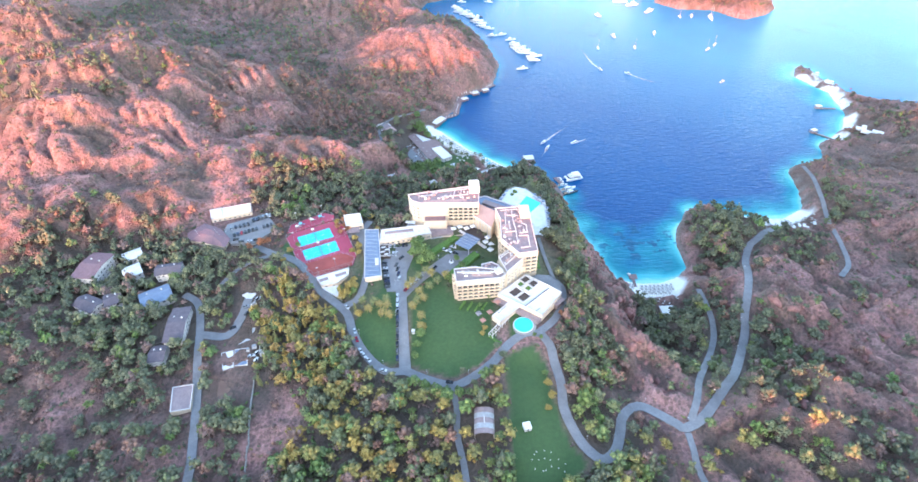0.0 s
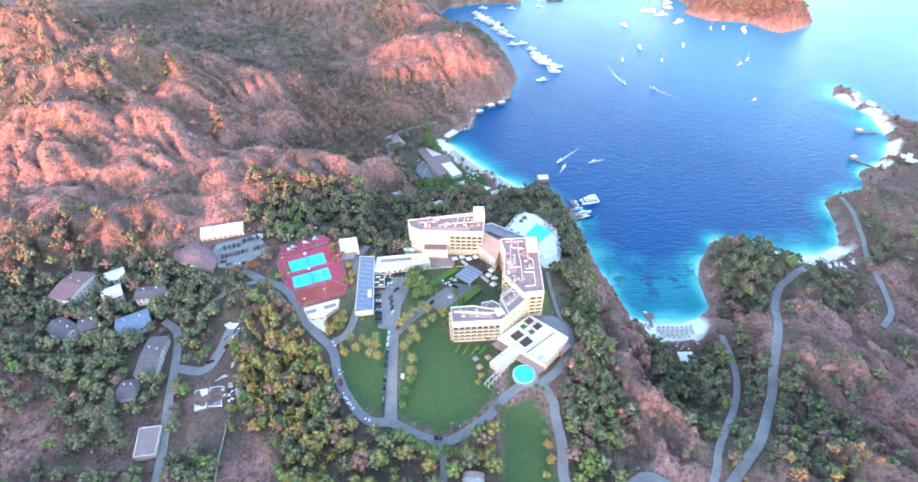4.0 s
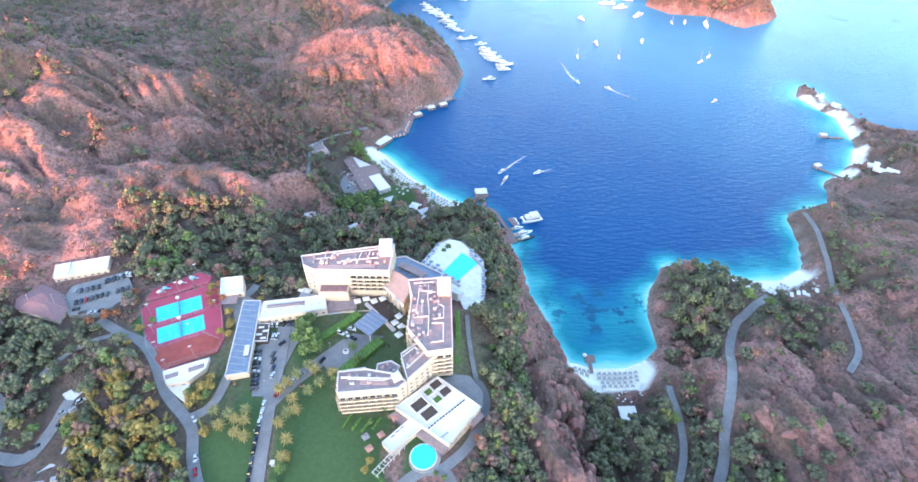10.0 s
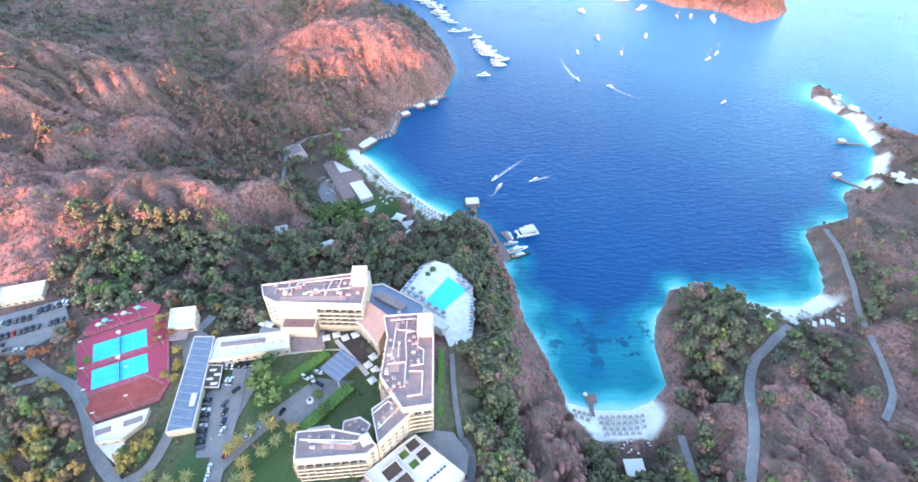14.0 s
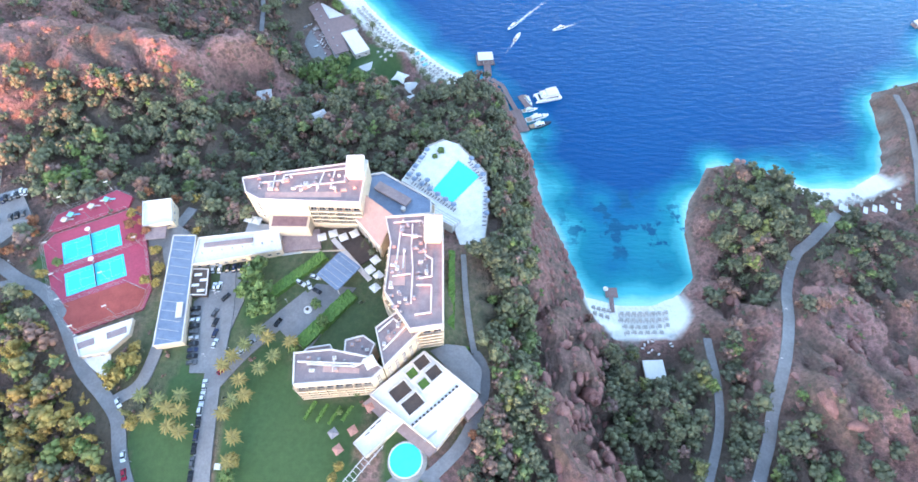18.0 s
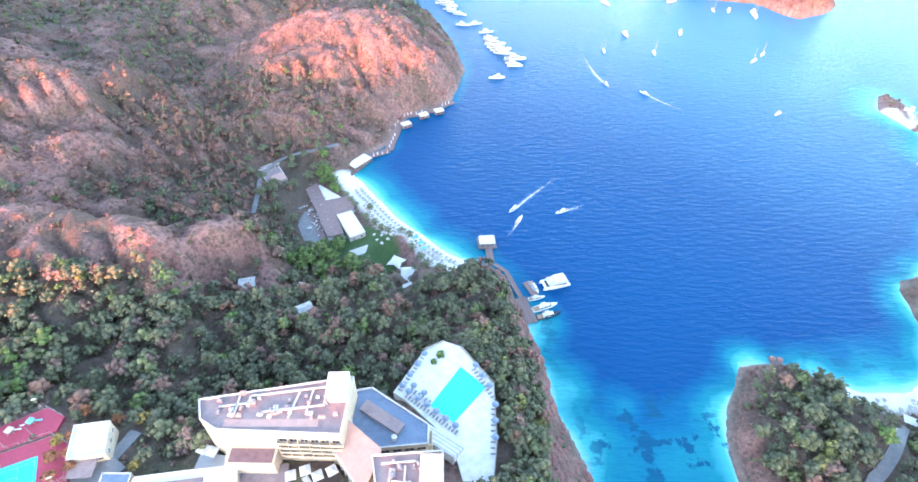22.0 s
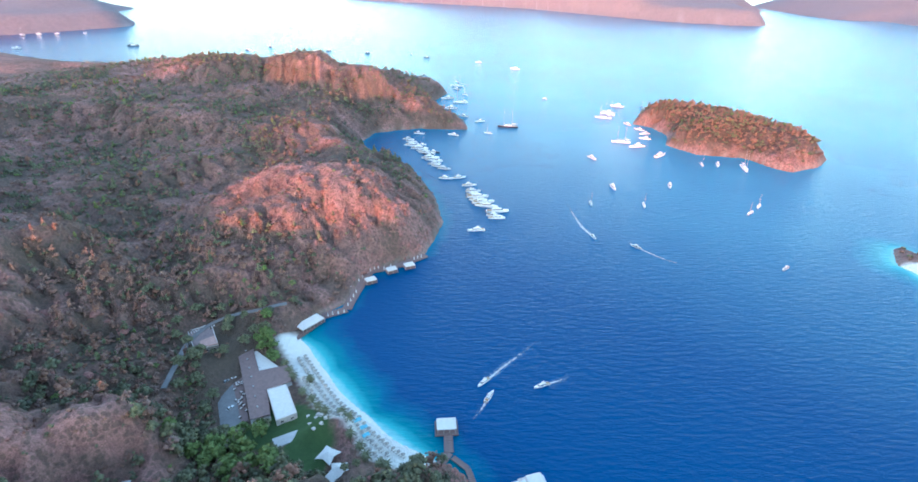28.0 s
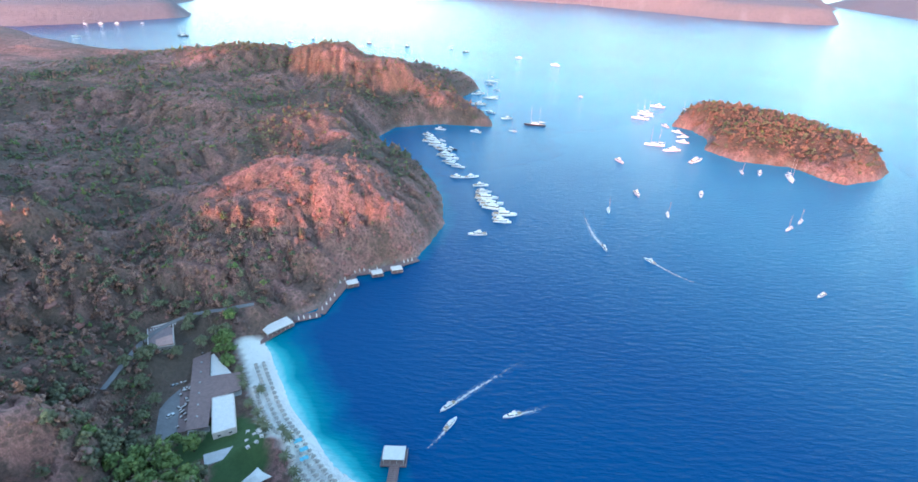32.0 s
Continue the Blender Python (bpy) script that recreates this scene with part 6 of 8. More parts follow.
for (ax, ay), (bx, by) in zip(wall_line[:-1], wall_line[1:]):
    zz = gz((ax + bx) / 2, (ay + by) / 2)
    part("wall_block", boxes(((ax + bx) / 2, (ay + by) / 2, zz - 2, math.hypot(bx - ax, by - ay) + 0.2, 0.6, 3.4, math.degrees(math.atan2(by - ay, bx - ax)))), M_STONEWALL, wl_ob)

# barrel-roofed shed and a white cabin on the lower lawn
barrel = thing("barrel_shed", 11, 161.5, gz(11, 161.5), -2, "barrel-roofed grey sheet shed among trees", "shed")
CLEAR.append((11, 161, 10))
for s in (-1, 1):
    part("wall", boxes((s * 5.2, 0, -2, 0.3, 15.5, 4.2)), M_PLASTER, barrel)
for k in range(5):
    bm = bmesh.new()
    y0, y1 = -8 + 3.2 * k, -8 + 3.2 * k + 3.12
    arc = [(5.6 * math.cos(math.pi * i / 10), 2.0 + 2.9 * math.sin(math.pi * i / 10)) for i in range(11)]
    rows = [[bm.verts.new((px, yy, pz + dz)) for px, pz in arc] for yy, dz in ((y0, 0), (y1, 0), (y1, -0.15), (y0, -0.15))]
    for r in range(4):
        for i in range(10):
            bm.faces.new((rows[r][i], rows[r][i + 1], rows[(r + 1) % 4][i + 1], rows[(r + 1) % 4][i]))
    bmesh.ops.recalc_face_normals(bm, faces=bm.faces)
    part("roof_sheet", bm, M_STEEL if k % 2 else M_DECK_GREY, barrel)
part("skylight", boxes((0, 0, 4.85, 0.7, 4, 0.15)), M_WHITE, barrel)
cabin = thing("white_cabin", 34.5, 159, gz(34.5, 159), 12, "small white cabin on the lower lawn", "cabin")
part("body", boxes((0, 0, -0.5, 4, 4, 3.2)), M_WHITE, cabin)
part("roof", boxes((0, 0, 2.7, 4.5, 4.5, 0.25)), M_CANVAS, cabin)
part("door", boxes((0, -2.03, 0.1, 0.9, 0.08, 2.0)), M_DARKWOOD, cabin)
hut = thing("white_hut", -31, 226, gz(-31, 226), 0, "small white kiosk beside the avenue", "kiosk")
part("body", boxes((0, 0, -0.3, 1.8, 1.8, 2.6)), M_WHITE, hut)
part("roof", boxes((0, 0, 2.3, 2.2, 2.2, 0.2)), M_CANVAS, hut)
chair = None
for k in range(16):
    x, y = 36 + (k % 6) * 3.1 + car_rng.uniform(-1.2, 1.2), 136 + (k // 6) * 4.2 + car_rng.uniform(-1.5, 1.5)
    if chair is None:
        chair = thing("garden_chair", x, y, gz(x, y), 0, "white plastic garden chair on the lawn", "chair", "lawn chairs")
        part("seat", boxes((0, 0, 0.4, 0.55, 0.55, 0.08)), M_WHITE, chair)
        part("backrest", boxes((0, 0.27, 0.45, 0.55, 0.06, 0.5)), M_WHITE, chair)
        for sx in (-1, 1):
            for sy in (-1, 1):
                part("leg", boxes((sx * 0.22, sy * 0.22, 0, 0.06, 0.06, 0.4)), M_WHITE, chair)
    else:
        copy_thing(chair, pose(x, y, gz(x, y), 0, 0, car_rng.uniform(0, 360)))

# lamp posts along the loop road
lamp = None
for key in ("loop_road", "avenue", "drive", "east_road"):
    wide, line, lz = ROAD_LINES[key]
    for k in range(4, len(line) - 3, 9):
        t = line[k + 1] - line[k - 1]
        t /= np.linalg.norm(t)
        x, y = line[k][0] - t[1] * (wide / 2 + 0.8), line[k][1] + t[0] * (wide / 2 + 0.8)
        if lamp is None:
            lamp = thing("street_lamp", x, y, gz(x, y), 0, "slim grey street lamp beside the road", "street lamp", "street lamps")
            part("pole", tube(bmesh.new(), 0, 0, -0.3, 4.5, 0.07, 0.05, 6), M_STEEL, lamp)
            part("lamp_head", boxes((0.35, 0, 4.4, 0.9, 0.25, 0.14)), M_WHITE, lamp)
        else:
            copy_thing(lamp, pose(x, y, gz(x, y), 0, 0, math.degrees(math.atan2(-t[0], t[1]))))

# ---- the shore: beach club, decks, piers ----
club_deck = thing("beach_restaurant", -38, 550, 2.2, 0, "beach restaurant under a flat reddish-brown deck roof", "restaurant")
ring = [(-67, 586), (-63, 593), (-52, 594), (-50, 575), (-39, 553), (-23, 559), (-16, 545), (-28, 536), (-20, 517), (-30, 513), (-48, 549)]
clear_ring(ring, 3)
part("roof", slab(local(club_deck, ring), 3.4, 3.8), M_WOOD, club_deck)
part("floor", slab(local(club_deck, ring), -2, 0.15), M_PAVING, club_deck)
for px, py in ((-62, 584), (-55, 590), (-53, 578), (-58, 572), (-47, 566), (-50, 555), (-44, 548), (-38, 540), (-33, 528), (-27, 520), (-26, 555), (-20, 548), (-32, 549), (-40, 557)):
    part("post", boxes((*local(club_deck, [(px, py)])[0], 0, 0.35, 0.35, 3.4)), M_DARKWOOD, club_deck)
part("bar_wall", boxes((*local(club_deck, [(-34, 545)])[0], 0.1, 10, 0.4, 3.3, 30)), M_PLASTER, club_deck)
for k in range(8):
    px, py = -58 + 4.1 * k, 580 - 8.2 * k
    part("roof_vent", boxes((*local(club_deck, [(px, py)])[0], 3.8, 1.2, 0.9, 0.5, 20 * k)), M_STEEL, club_deck)
white_roof_b = building("beach_pavilion", [(-28, 536), (-18, 541), (-5, 518), (-15, 512)], 1, 6.6, "white flat-roofed beach pavilion on the lawn", roof=M_CANVAS, wall=M_WHITE, parapet=0.25, fronts=((0, "window", 2.6), (2, "window", 2.6)))
sail = thing("shade_sail", -40, 562, 5.2, 0, "white triangular shade sail beside the restaurant", "shade sail")
bm = bmesh.new()
tri = local(sail, [(-51, 576), (-28, 558), (-38, 552)])
hi = [bm.verts.new((*p, 0.0)) for p in ccw(tri)]
lo = [bm.verts.new((*p, -0.1)) for p in ccw(tri)]
bm.faces.new(hi), bm.faces.new(lo[::-1])
for i in range(3):
    bm.faces.new((lo[i], lo[(i + 1) % 3], hi[(i + 1) % 3], hi[i]))
part("canvas", bm, M_CANVAS, sail)
for p in tri:
    part("post", tube(bmesh.new(), p[0], p[1], -3.2, 0.1, 0.1, n=6), M_STEEL, sail)
villa_b = building("beach_house", [(-96, 583), (-84, 592), (-70, 570), (-83, 564)], 4, 12, "grey-roofed beach house with roof terraces", roof=M_DECK_GREY, wall=M_STONEWALL, parapet=0.7, fronts=((0, "window", 8.4), (1, "window", 8.4), (3, "window", 8.4), (2, "window", 8.4)))
for k in range(10):
    part("skylight", boxes((*local(villa_b, [(-93 + 1.3 * k, 582 + 0.9 * k)])[0], 8.05, 0.8, 2.0, 0.4, 40)), M_WHITE, villa_b)
part("upper_terrace", slab(local(villa_b, [(-76, 578), (-70, 570), (-79, 566), (-83, 572)]), 8.06, 9.4), M_DECK_PINK, villa_b)
tagged(part("service_lane", slab([(-68, 553), (-62, 558), (-56, 551), (-36, 514), (-39, 508), (-46, 510), (-55, 528)], 0, 2.75), M_ROAD, None), "grey asphalt lane behind the beach restaurant", "road", kind="structure")
clear_ring([(-70, 556), (-62, 562), (-40, 520), (-34, 506), (-42, 506)], 3)
tagged(part("dining_terrace", slab([(-62, 560), (-66, 570), (-62, 584), (-49, 551), (-32, 515), (-37, 513.5)], 0, 2.7), M_WOOD, None), "reddish timber dining terrace behind the beach restaurant", "terrace", kind="structure")
clear_ring([(-62, 560), (-66, 570), (-62, 584), (-49, 551), (-32, 515), (-37, 513.5)], 0.5)
park(-46, 524, 2.78, 62, 1), park(-57, 546, 2.78, 62, 3)
tagged(part("ball_court", slab([(-14, 501), (-1, 508), (3, 503), (-9, 494.5)], 1, 2.9), M_PAVING, None), "pale paved ball court on the beach lawn", "court", kind="structure")
clear_ring([(-14, 501), (-1, 508), (3, 503), (-9, 494.5)], 3)
CLEAR.extend([(-10, 520, 9), (-18, 505, 8), (8, 510, 8), (2, 495, 8)])

# dining tables behind the restaurant
table = None
trng = random.Random(11)
for k in range(44):
    s, o = trng.random(), trng.uniform(-4.5, 4.5)
    x, y = -58 + 24 * s + o * 0.9, 565 - 46 * s + o * 0.45
    z = 2.78
    if table is None:
        table = thing("dining_table", x, y, z, 0, "white dining table with chairs behind the beach restaurant", "table", "beach tables")
        part("tabletop", boxes((0, 0, 0.7, 1.6, 0.9, 0.06)), M_WHITE, table)
        part("pedestal", boxes((0, 0, 0, 0.9, 0.5, 0.05), (0, 0, 0.05, 0.12, 0.12, 0.65)), M_DARKWOOD, table)
        for sx in (-1, 1):
            part("bench", boxes((0, sx * 0.9, 0.4, 1.6, 0.4, 0.08), (0, sx * 0.9, 0, 1.2, 0.1, 0.4)), M_DARKWOOD, table)
    else:
        copy_thing(table, pose(x, y, z, 0, 0, trng.choice((60, 62, 150, 148))))

# star-shaped tents and pale terrace behind the sand
def tent(x, y, z, r, turn, label):
    ob = thing("tensile_tent", x, y, z, turn, label, "tent", "beach tents")
    bm = bmesh.new()
    tip = bm.verts.new((0, 0, 4.6))
    rim = [bm.verts.new(((r if i % 2 == 0 else r * 0.55) * math.cos(6.2832 * i / 8), (r if i % 2 == 0 else r * 0.55) * math.sin(6.2832 * i / 8), 1.9 if i % 2 == 0 else 3.0)) for i in range(8)]
    for i in range(8):
        bm.faces.new((rim[i], rim[(i + 1) % 8], tip))
    part("canopy", bm, M_CANVAS, ob)
    part("mast", tube(bmesh.new(), 0, 0, 0, 4.6, 0.1, n=6), M_STEEL, ob)
    for i in range(0, 8, 2):
        part("post", tube(bmesh.new(), r * math.cos(6.2832 * i / 8), r * math.sin(6.2832 * i / 8), 0, 1.95, 0.07, n=5), M_STEEL, ob)
    return ob


tent(19, 490, gz(19, 490), 7, 20, "white star-shaped canvas tent on the beach lawn")
tent(26, 482, gz(26, 482), 6, 50, "white peaked canvas tent on the beach lawn")
CLEAR.extend([(19, 490, 8), (26, 481, 8)])
pale = thing("stone_terrace", 29, 463, gz(29, 463), 0, "pale paved terrace curving round planted beds", "terrace")
part("paving", slab(local(pale, [(21, 466), (25, 474), (31, 477), (34, 474), (28, 468), (31, 462), (38, 468), (36, 458), (25, 451)]), -6, 1.6), M_PAVING, pale)
part("building", boxes((*local(pale, [(31, 458)])[0], 1.5, 12, 6, 3, 25), (*local(pale, [(31, 458)])[0], 4.5, 12.6, 6.6, 0.25, 25)), M_POOLDECK, pale)
clear_ring([(21, 466), (31, 477), (38, 468), (36, 458), (25, 451)], 3)

lawn_terrace = thing("lawn_terrace", -5.2, 502.0, gz(-5.2, 502.0), 0, "pale paved rectangle set into the beach lawn", "terrace")
part("paving", slab(local(lawn_terrace, [(-14.0, 501.0), (-0.0, 509.0), (3.0, 503.0), (-10.0, 495.0)]), -1.0, 0.9), M_PAVING, lawn_terrace)
CLEAR.append((-5.2, 502.0, 7))
first_table = None
for tx, ty in [(1.0, 518.0), (7.0, 514.0), (12.0, 507.0), (8.0, 505.0), (4.0, 511.0), (10.0, 514.0), (7.0, 518.0), (14.0, 509.0)]:
    if first_table is None:
        first_table = thing("garden_table", tx, ty, gz(tx, ty), 20, "white garden table with benches on the beach lawn", "table", "lawn tables")
        part("tabletop", boxes((0, 0, 0.7, 1.9, 1.1, 0.08)), M_WHITE, first_table)
        for sx in (-0.8, 0.8):
            part("leg", boxes((sx, 0, 0, 0.1, 0.9, 0.7)), M_WHITE, first_table)
        for sy in (-1.0, 1.0):
            part("bench", boxes((0, sy, 0.4, 1.9, 0.4, 0.08), (-0.7, sy, 0, 0.08, 0.36, 0.4), (0.7, sy, 0, 0.08, 0.36, 0.4)), M_WHITE, first_table)
    else:
        copy_thing(first_table, pose(tx, ty, gz(tx, ty), 0, 0, (tx * 40 + ty * 23) % 180))

# sunshades and loungers in rows along the main beach
thatch = parasol_template("beach_parasol", M_THATCH, "straw beach parasol on pale sand", "main beach parasols", 1.25, 8, 0.6)
beach_bed = lounger_template("beach_lounger", M_WHITE, "white sun lounger on the sand", "main beach loungers")
shore_line = smooth_line([(64, 497), (52, 506), (32, 524), (14, 543), (-4, 567), (-14, 581)], 3.4)
tt = np.gradient(shore_line, axis=0)
tt /= np.linalg.norm(tt, axis=1)[:, None]
made = 0
for row, off in enumerate((6.0, 10.5, 15.0)):
    for k in range(1 if row == 0 else 3, len(shore_line) - (2 if row < 2 else 8)):
        nx, ny = tt[k][1], -tt[k][0]
        if shore(np.array([shore_line[k][0] + nx * off]), np.array([shore_line[k][1] + ny * off]))[0] < 0:
            nx, ny = -nx, -ny
        x, y = shore_line[k][0] + nx * off, shore_line[k][1] + ny * off
        z = gz(x, y)
        turn = math.degrees(math.atan2(-ny, -nx)) + 90
        if made == 0:
            thatch.matrix_basis, beach_bed.matrix_basis = pose(x, y, z), pose(x + 0.9 * tt[k][0], y + 0.9 * tt[k][1], z, 0, 0, turn)
        else:
            copy_thing(thatch, pose(x, y, z))
            copy_thing(beach_bed, pose(x + 0.9 * tt[k][0], y + 0.9 * tt[k][1], z, 0, 0, turn))
        copy_thing(beach_bed, pose(x - 0.9 * tt[k][0], y - 0.9 * tt[k][1], z, 0, 0, turn))
        made += 1
for px, py in ((30, 514), (34, 511), (36, 506)):
    shade = thing("turquoise_awning", px, py, gz(px, py), 35, "turquoise canvas awning on the sand", "awning", "beach awnings")
    part("canvas", boxes((0, 0, 2.3, 4.2, 2.6, 0.1)), M_CANVAS_BLUE, shade)
    for sx in (-1, 1):
        for sy in (-1, 1):
            part("post", boxes((sx * 2, sy * 1.2, 0, 0.1, 0.1, 2.3)), M_WHITE, shade)


def cabana(name, x, y, z, sx, sy, turn, label, group=""):
    ob = thing(name, x, y, z, turn, label, "cabana", group)
    part("floor", boxes((0, 0, 0, sx + 0.6, sy + 0.6, 0.2)), M_WOOD, ob)
    part("roof", boxes((0, 0, 3.0, sx, sy, 0.3)), M_CANVAS, ob)
    part("valance", boxes((0, -sy / 2, 2.5, sx, 0.1, 0.5), (0, sy / 2, 2.5, sx, 0.1, 0.5), (-sx / 2, 0, 2.5, 0.1, sy, 0.5), (sx / 2, 0, 2.5, 0.1, sy, 0.5)), M_WHITE, ob)
    n = max(2, int(sx / 3))
    for k in range(n + 1):
        for s in (-1, 1):
            part("post", boxes((-sx / 2 + sx * k / n, s * sy / 2, 0.2, 0.2, 0.2, 2.8)), M_WHITE, ob)
    return ob


cabana("white_cabana", -21, 607, 1.5, 19, 9, 52, "large white canvas cabana at the end of the beach")


def boards(name, line, wide, z, label, plank=1.1):
    """A deck on piles along a line: piles, edge beams and crosswise planks, each its own piece."""
    ob = thing(name, line[0][0], line[0][1], z, 0, label, "deck")
    o = line[0]
    for (ax, ay), (bx, by) in zip(line[:-1], line[1:]):
        length, ang = math.hypot(bx - ax, by - ay), math.atan2(by - ay, bx - ax)
        n = max(1, int(length / plank))
        pm = bpy.data.meshes.new("plank")
        bmx = boxes((0, 0, 0, length / n - 0.08, wide, 0.14))
        bmx.to_mesh(pm)
        bmx.free()
        pm.materials.append(M_WOOD)
        for k in range(n):
            s = (k + 0.5) / n
            p = part("plank", pm, None, ob)
            p.matrix_basis = pose(ax + (bx - ax) * s - o[0], ay + (by - ay) * s - o[1], 0.0, 0, 0, math.degrees(ang))
        for side in (-1, 1):
            part("beam", boxes(((ax + bx) / 2 - o[0] - math.sin(ang) * side * wide * 0.42, (ay + by) / 2 - o[1] + math.cos(ang) * side * wide * 0.42, -0.4, length, 0.25, 0.38, math.degrees(ang))), M_DARKWOOD, ob)
        for k in range(max(1, int(length / 6))):
            s = (k + 0.5) / max(1, int(length / 6))
            for side in (-1, 1):
                part("pile", tube(bmesh.new(), ax + (bx - ax) * s - o[0] - math.sin(ang) * side * wide * 0.4, ay + (by - ay) * s - o[1] + math.cos(ang) * side * wide * 0.4, -4.5, -0.3, 0.18, n=6), M_DARKWOOD, ob)
    return ob


boards("boardwalk", [(-30, 590), (-20, 606), (-15, 619), (1, 628), (2, 640), (5.5, 663), (9.5, 684), (32, 694), (55, 714)], 7.5, 1.1, "reddish timber boardwalk on piles along the rocky shore")
for x, y, t in ((13, 667, 30), (28, 684, 28), (42, 692, 25)):
    cabana("sea_cabana", x, y, 1.3, 8.5, 6, t, "white canvas cabana over the water beside the boardwalk", "sea cabanas")
small = None
for x, y in ((-11, 619), (-8, 621), (-4, 622), (0, 624), (1, 633), (2, 639), (3, 645), (4, 651), (-1, 656), (0, 663), (3, 668), (5, 674), (10, 684), (13, 687), (16, 689), (45, 706), (48, 708), (51, 710), (21, 688), (26, 692)):
    if small is None:
        small = thing("closed_parasol", x, y, 1.25, 0, "closed white parasol on the boardwalk", "parasol", "boardwalk parasols")
        part("pole", tube(bmesh.new(), 0, 0, 0, 3.0, 0.06, n=6), M_DARKWOOD, small)
        part("canopy", tube(bmesh.new(), 0, 0, 0.9, 3.1, 0.55, 0.1, 8), M_CANVAS, small)
        part("foot", boxes((0, 0, 0, 1.1, 1.1, 0.25)), M_WHITE, small)
    else:
        copy_thing(small, pose(x, y, 1.25))

# pier with its hut and landing stage
boards("pier", [(74, 483), (82, 497), (81, 512)], 5.0, 1.2, "reddish timber pier at the end of the beach")
boards("landing_stage", [(84, 494), (92, 487), (97, 472), (101, 462)], 3.2, 1.2, "narrow timber walkway round the rocks")
boards("landing_stage", [(99.5, 464), (105, 444)], 7.0, 1.2, "wide timber landing stage with moored boats")
pier_hut = thing("pier_pavilion", 80, 514, 1.2, 5, "white flat-roofed pavilion at the pier head", "pavilion")
part("platform", boxes((0, 0, -0.2, 13, 11, 0.35)), M_WOOD, pier_hut)
part("roof", boxes((0, 0, 3.3, 11, 8.5, 0.35)), M_CANVAS, pier_hut)
for k in range(4):
    for s in (-1, 1):
        part("post", boxes((-5 + k * 3.33, s * 3.9, 0.1, 0.22, 0.22, 3.2)), M_WHITE, pier_hut)
        part("pile", tube(bmesh.new(), -5 + k * 3.33, s * 4.8, -6, -0.2, 0.2, n=6), M_DARKWOOD, pier_hut)
for s in (-1, 1):
    part("railing", boxes((s * 6.3, 0, 0.15, 0.08, 11, 1.0), (0, s * 5.3, 1.05, 13, 0.08, 0.1)), M_STEEL, pier_hut)

# cove beach: white shades in rows, dock, bar
cove_shade = parasol_template("cove_parasol", M_THATCH, "square grey-brown parasol on white sand", "cove parasols", 1.5, 4, 0.5)
cove_bed = lounger_template("cove_lounger", M_WHITE, "white sun lounger on the cove beach", "cove loungers")
rows = ((134, 314.0, 143, 313.2, 4), (133.5, 309.2, 141, 308.6, 3), (150, 311.8, 174, 312.2, 8), (149, 307.8, 173, 308, 8), (150, 303.4, 172, 303.4, 7), (150, 299.2, 168, 299.2, 6))
made = 0
for ax, ay, bx, by, n in rows:
    for k in range(n):
        x, y = ax + (bx - ax) * k / (n - 1), ay + (by - ay) * k / (n - 1)
        z = gz(x, y)
        if made == 0:
            cove_shade.matrix_basis, cove_bed.matrix_basis = pose(x, y, z, 0, 0, 45), pose(x - 0.9, y - 0.2, z)
        else:
            copy_thing(cove_shade, pose(x, y, z, 0, 0, 45))
            copy_thing(cove_bed, pose(x - 0.9, y - 0.2, z))
        copy_thing(cove_bed, pose(x + 0.9, y - 0.2, z))
        made += 1
bar = thing("beach_bar", 159.5, 278.5, gz(159.5, 278.5), 2, "white-roofed beach bar under the trees", "bar")
CLEAR.extend([(159.5, 278.5, 8), (160, 290, 9), (155, 297, 8), (168, 297, 8)])
part("wall", boxes((0, 0, 0, 9, 8, 3)), M_PLASTER, bar)
part("roof", boxes((0, 0, 3, 10.5, 9.5, 0.35)), M_CANVAS, bar)
part("counter", boxes((0, 4.6, 0, 7, 0.7, 1.1)), M_WOOD, bar)
for k in range(12):
    x, y = 150 + trng.random() * 22, 286 + trng.random() * 8
    copy_thing(table, pose(x, y, gz(x, y), 0, 0, trng.uniform(0, 180)))
boards("cove_dock", [(145.5, 313), (146, 322)], 2.4, 0.9, "small timber dock in the cove")
boards("cove_platform", [(143, 325), (150, 325)], 6, 0.9, "square timber dock head in the cove")
dk = thing("dock_parasol", 143, 326.5, 1.0, 0, "white parasols on the dock corner", "parasol")
part("pole", tube(bmesh.new(), 0, 0, 0, 2.4, 0.05, n=6), M_STEEL, dk)
part("canopy", tube(bmesh.new(), 0, 0, 2.0, 2.7, 1.5, 0.0, 8), M_CANVAS, dk)
kiosk = building("path_kiosk", [(190, 306), (196, 307.5), (195, 302), (189, 301)], 4, 11.5, "small white kiosk at the end of the valley path", roof=M_CANVAS, wall=M_WHITE, parapet=0.3, category="kiosk")
boards("east_cove_pier", [(243, 404), (243, 415)], 2.6, 1.0, "small timber pier with red shades")
boards("east_cove_platform", [(240, 418.5), (247, 418.5)], 5, 1.0, "timber pier head with red shades")
for x, y in ((241.5, 419), (245.5, 418)):
    rs = thing("red_parasol", x, y, 1.15, 0, "red parasol on the small pier", "parasol", "red parasols")
    part("pole", tube(bmesh.new(), 0, 0, 0, 2.3, 0.05, n=6), M_STEEL, rs)
    part("canopy", tube(bmesh.new(), 0, 0, 2.0, 2.7, 1.6, 0.0, 8), M_CANVAS_RED, rs)
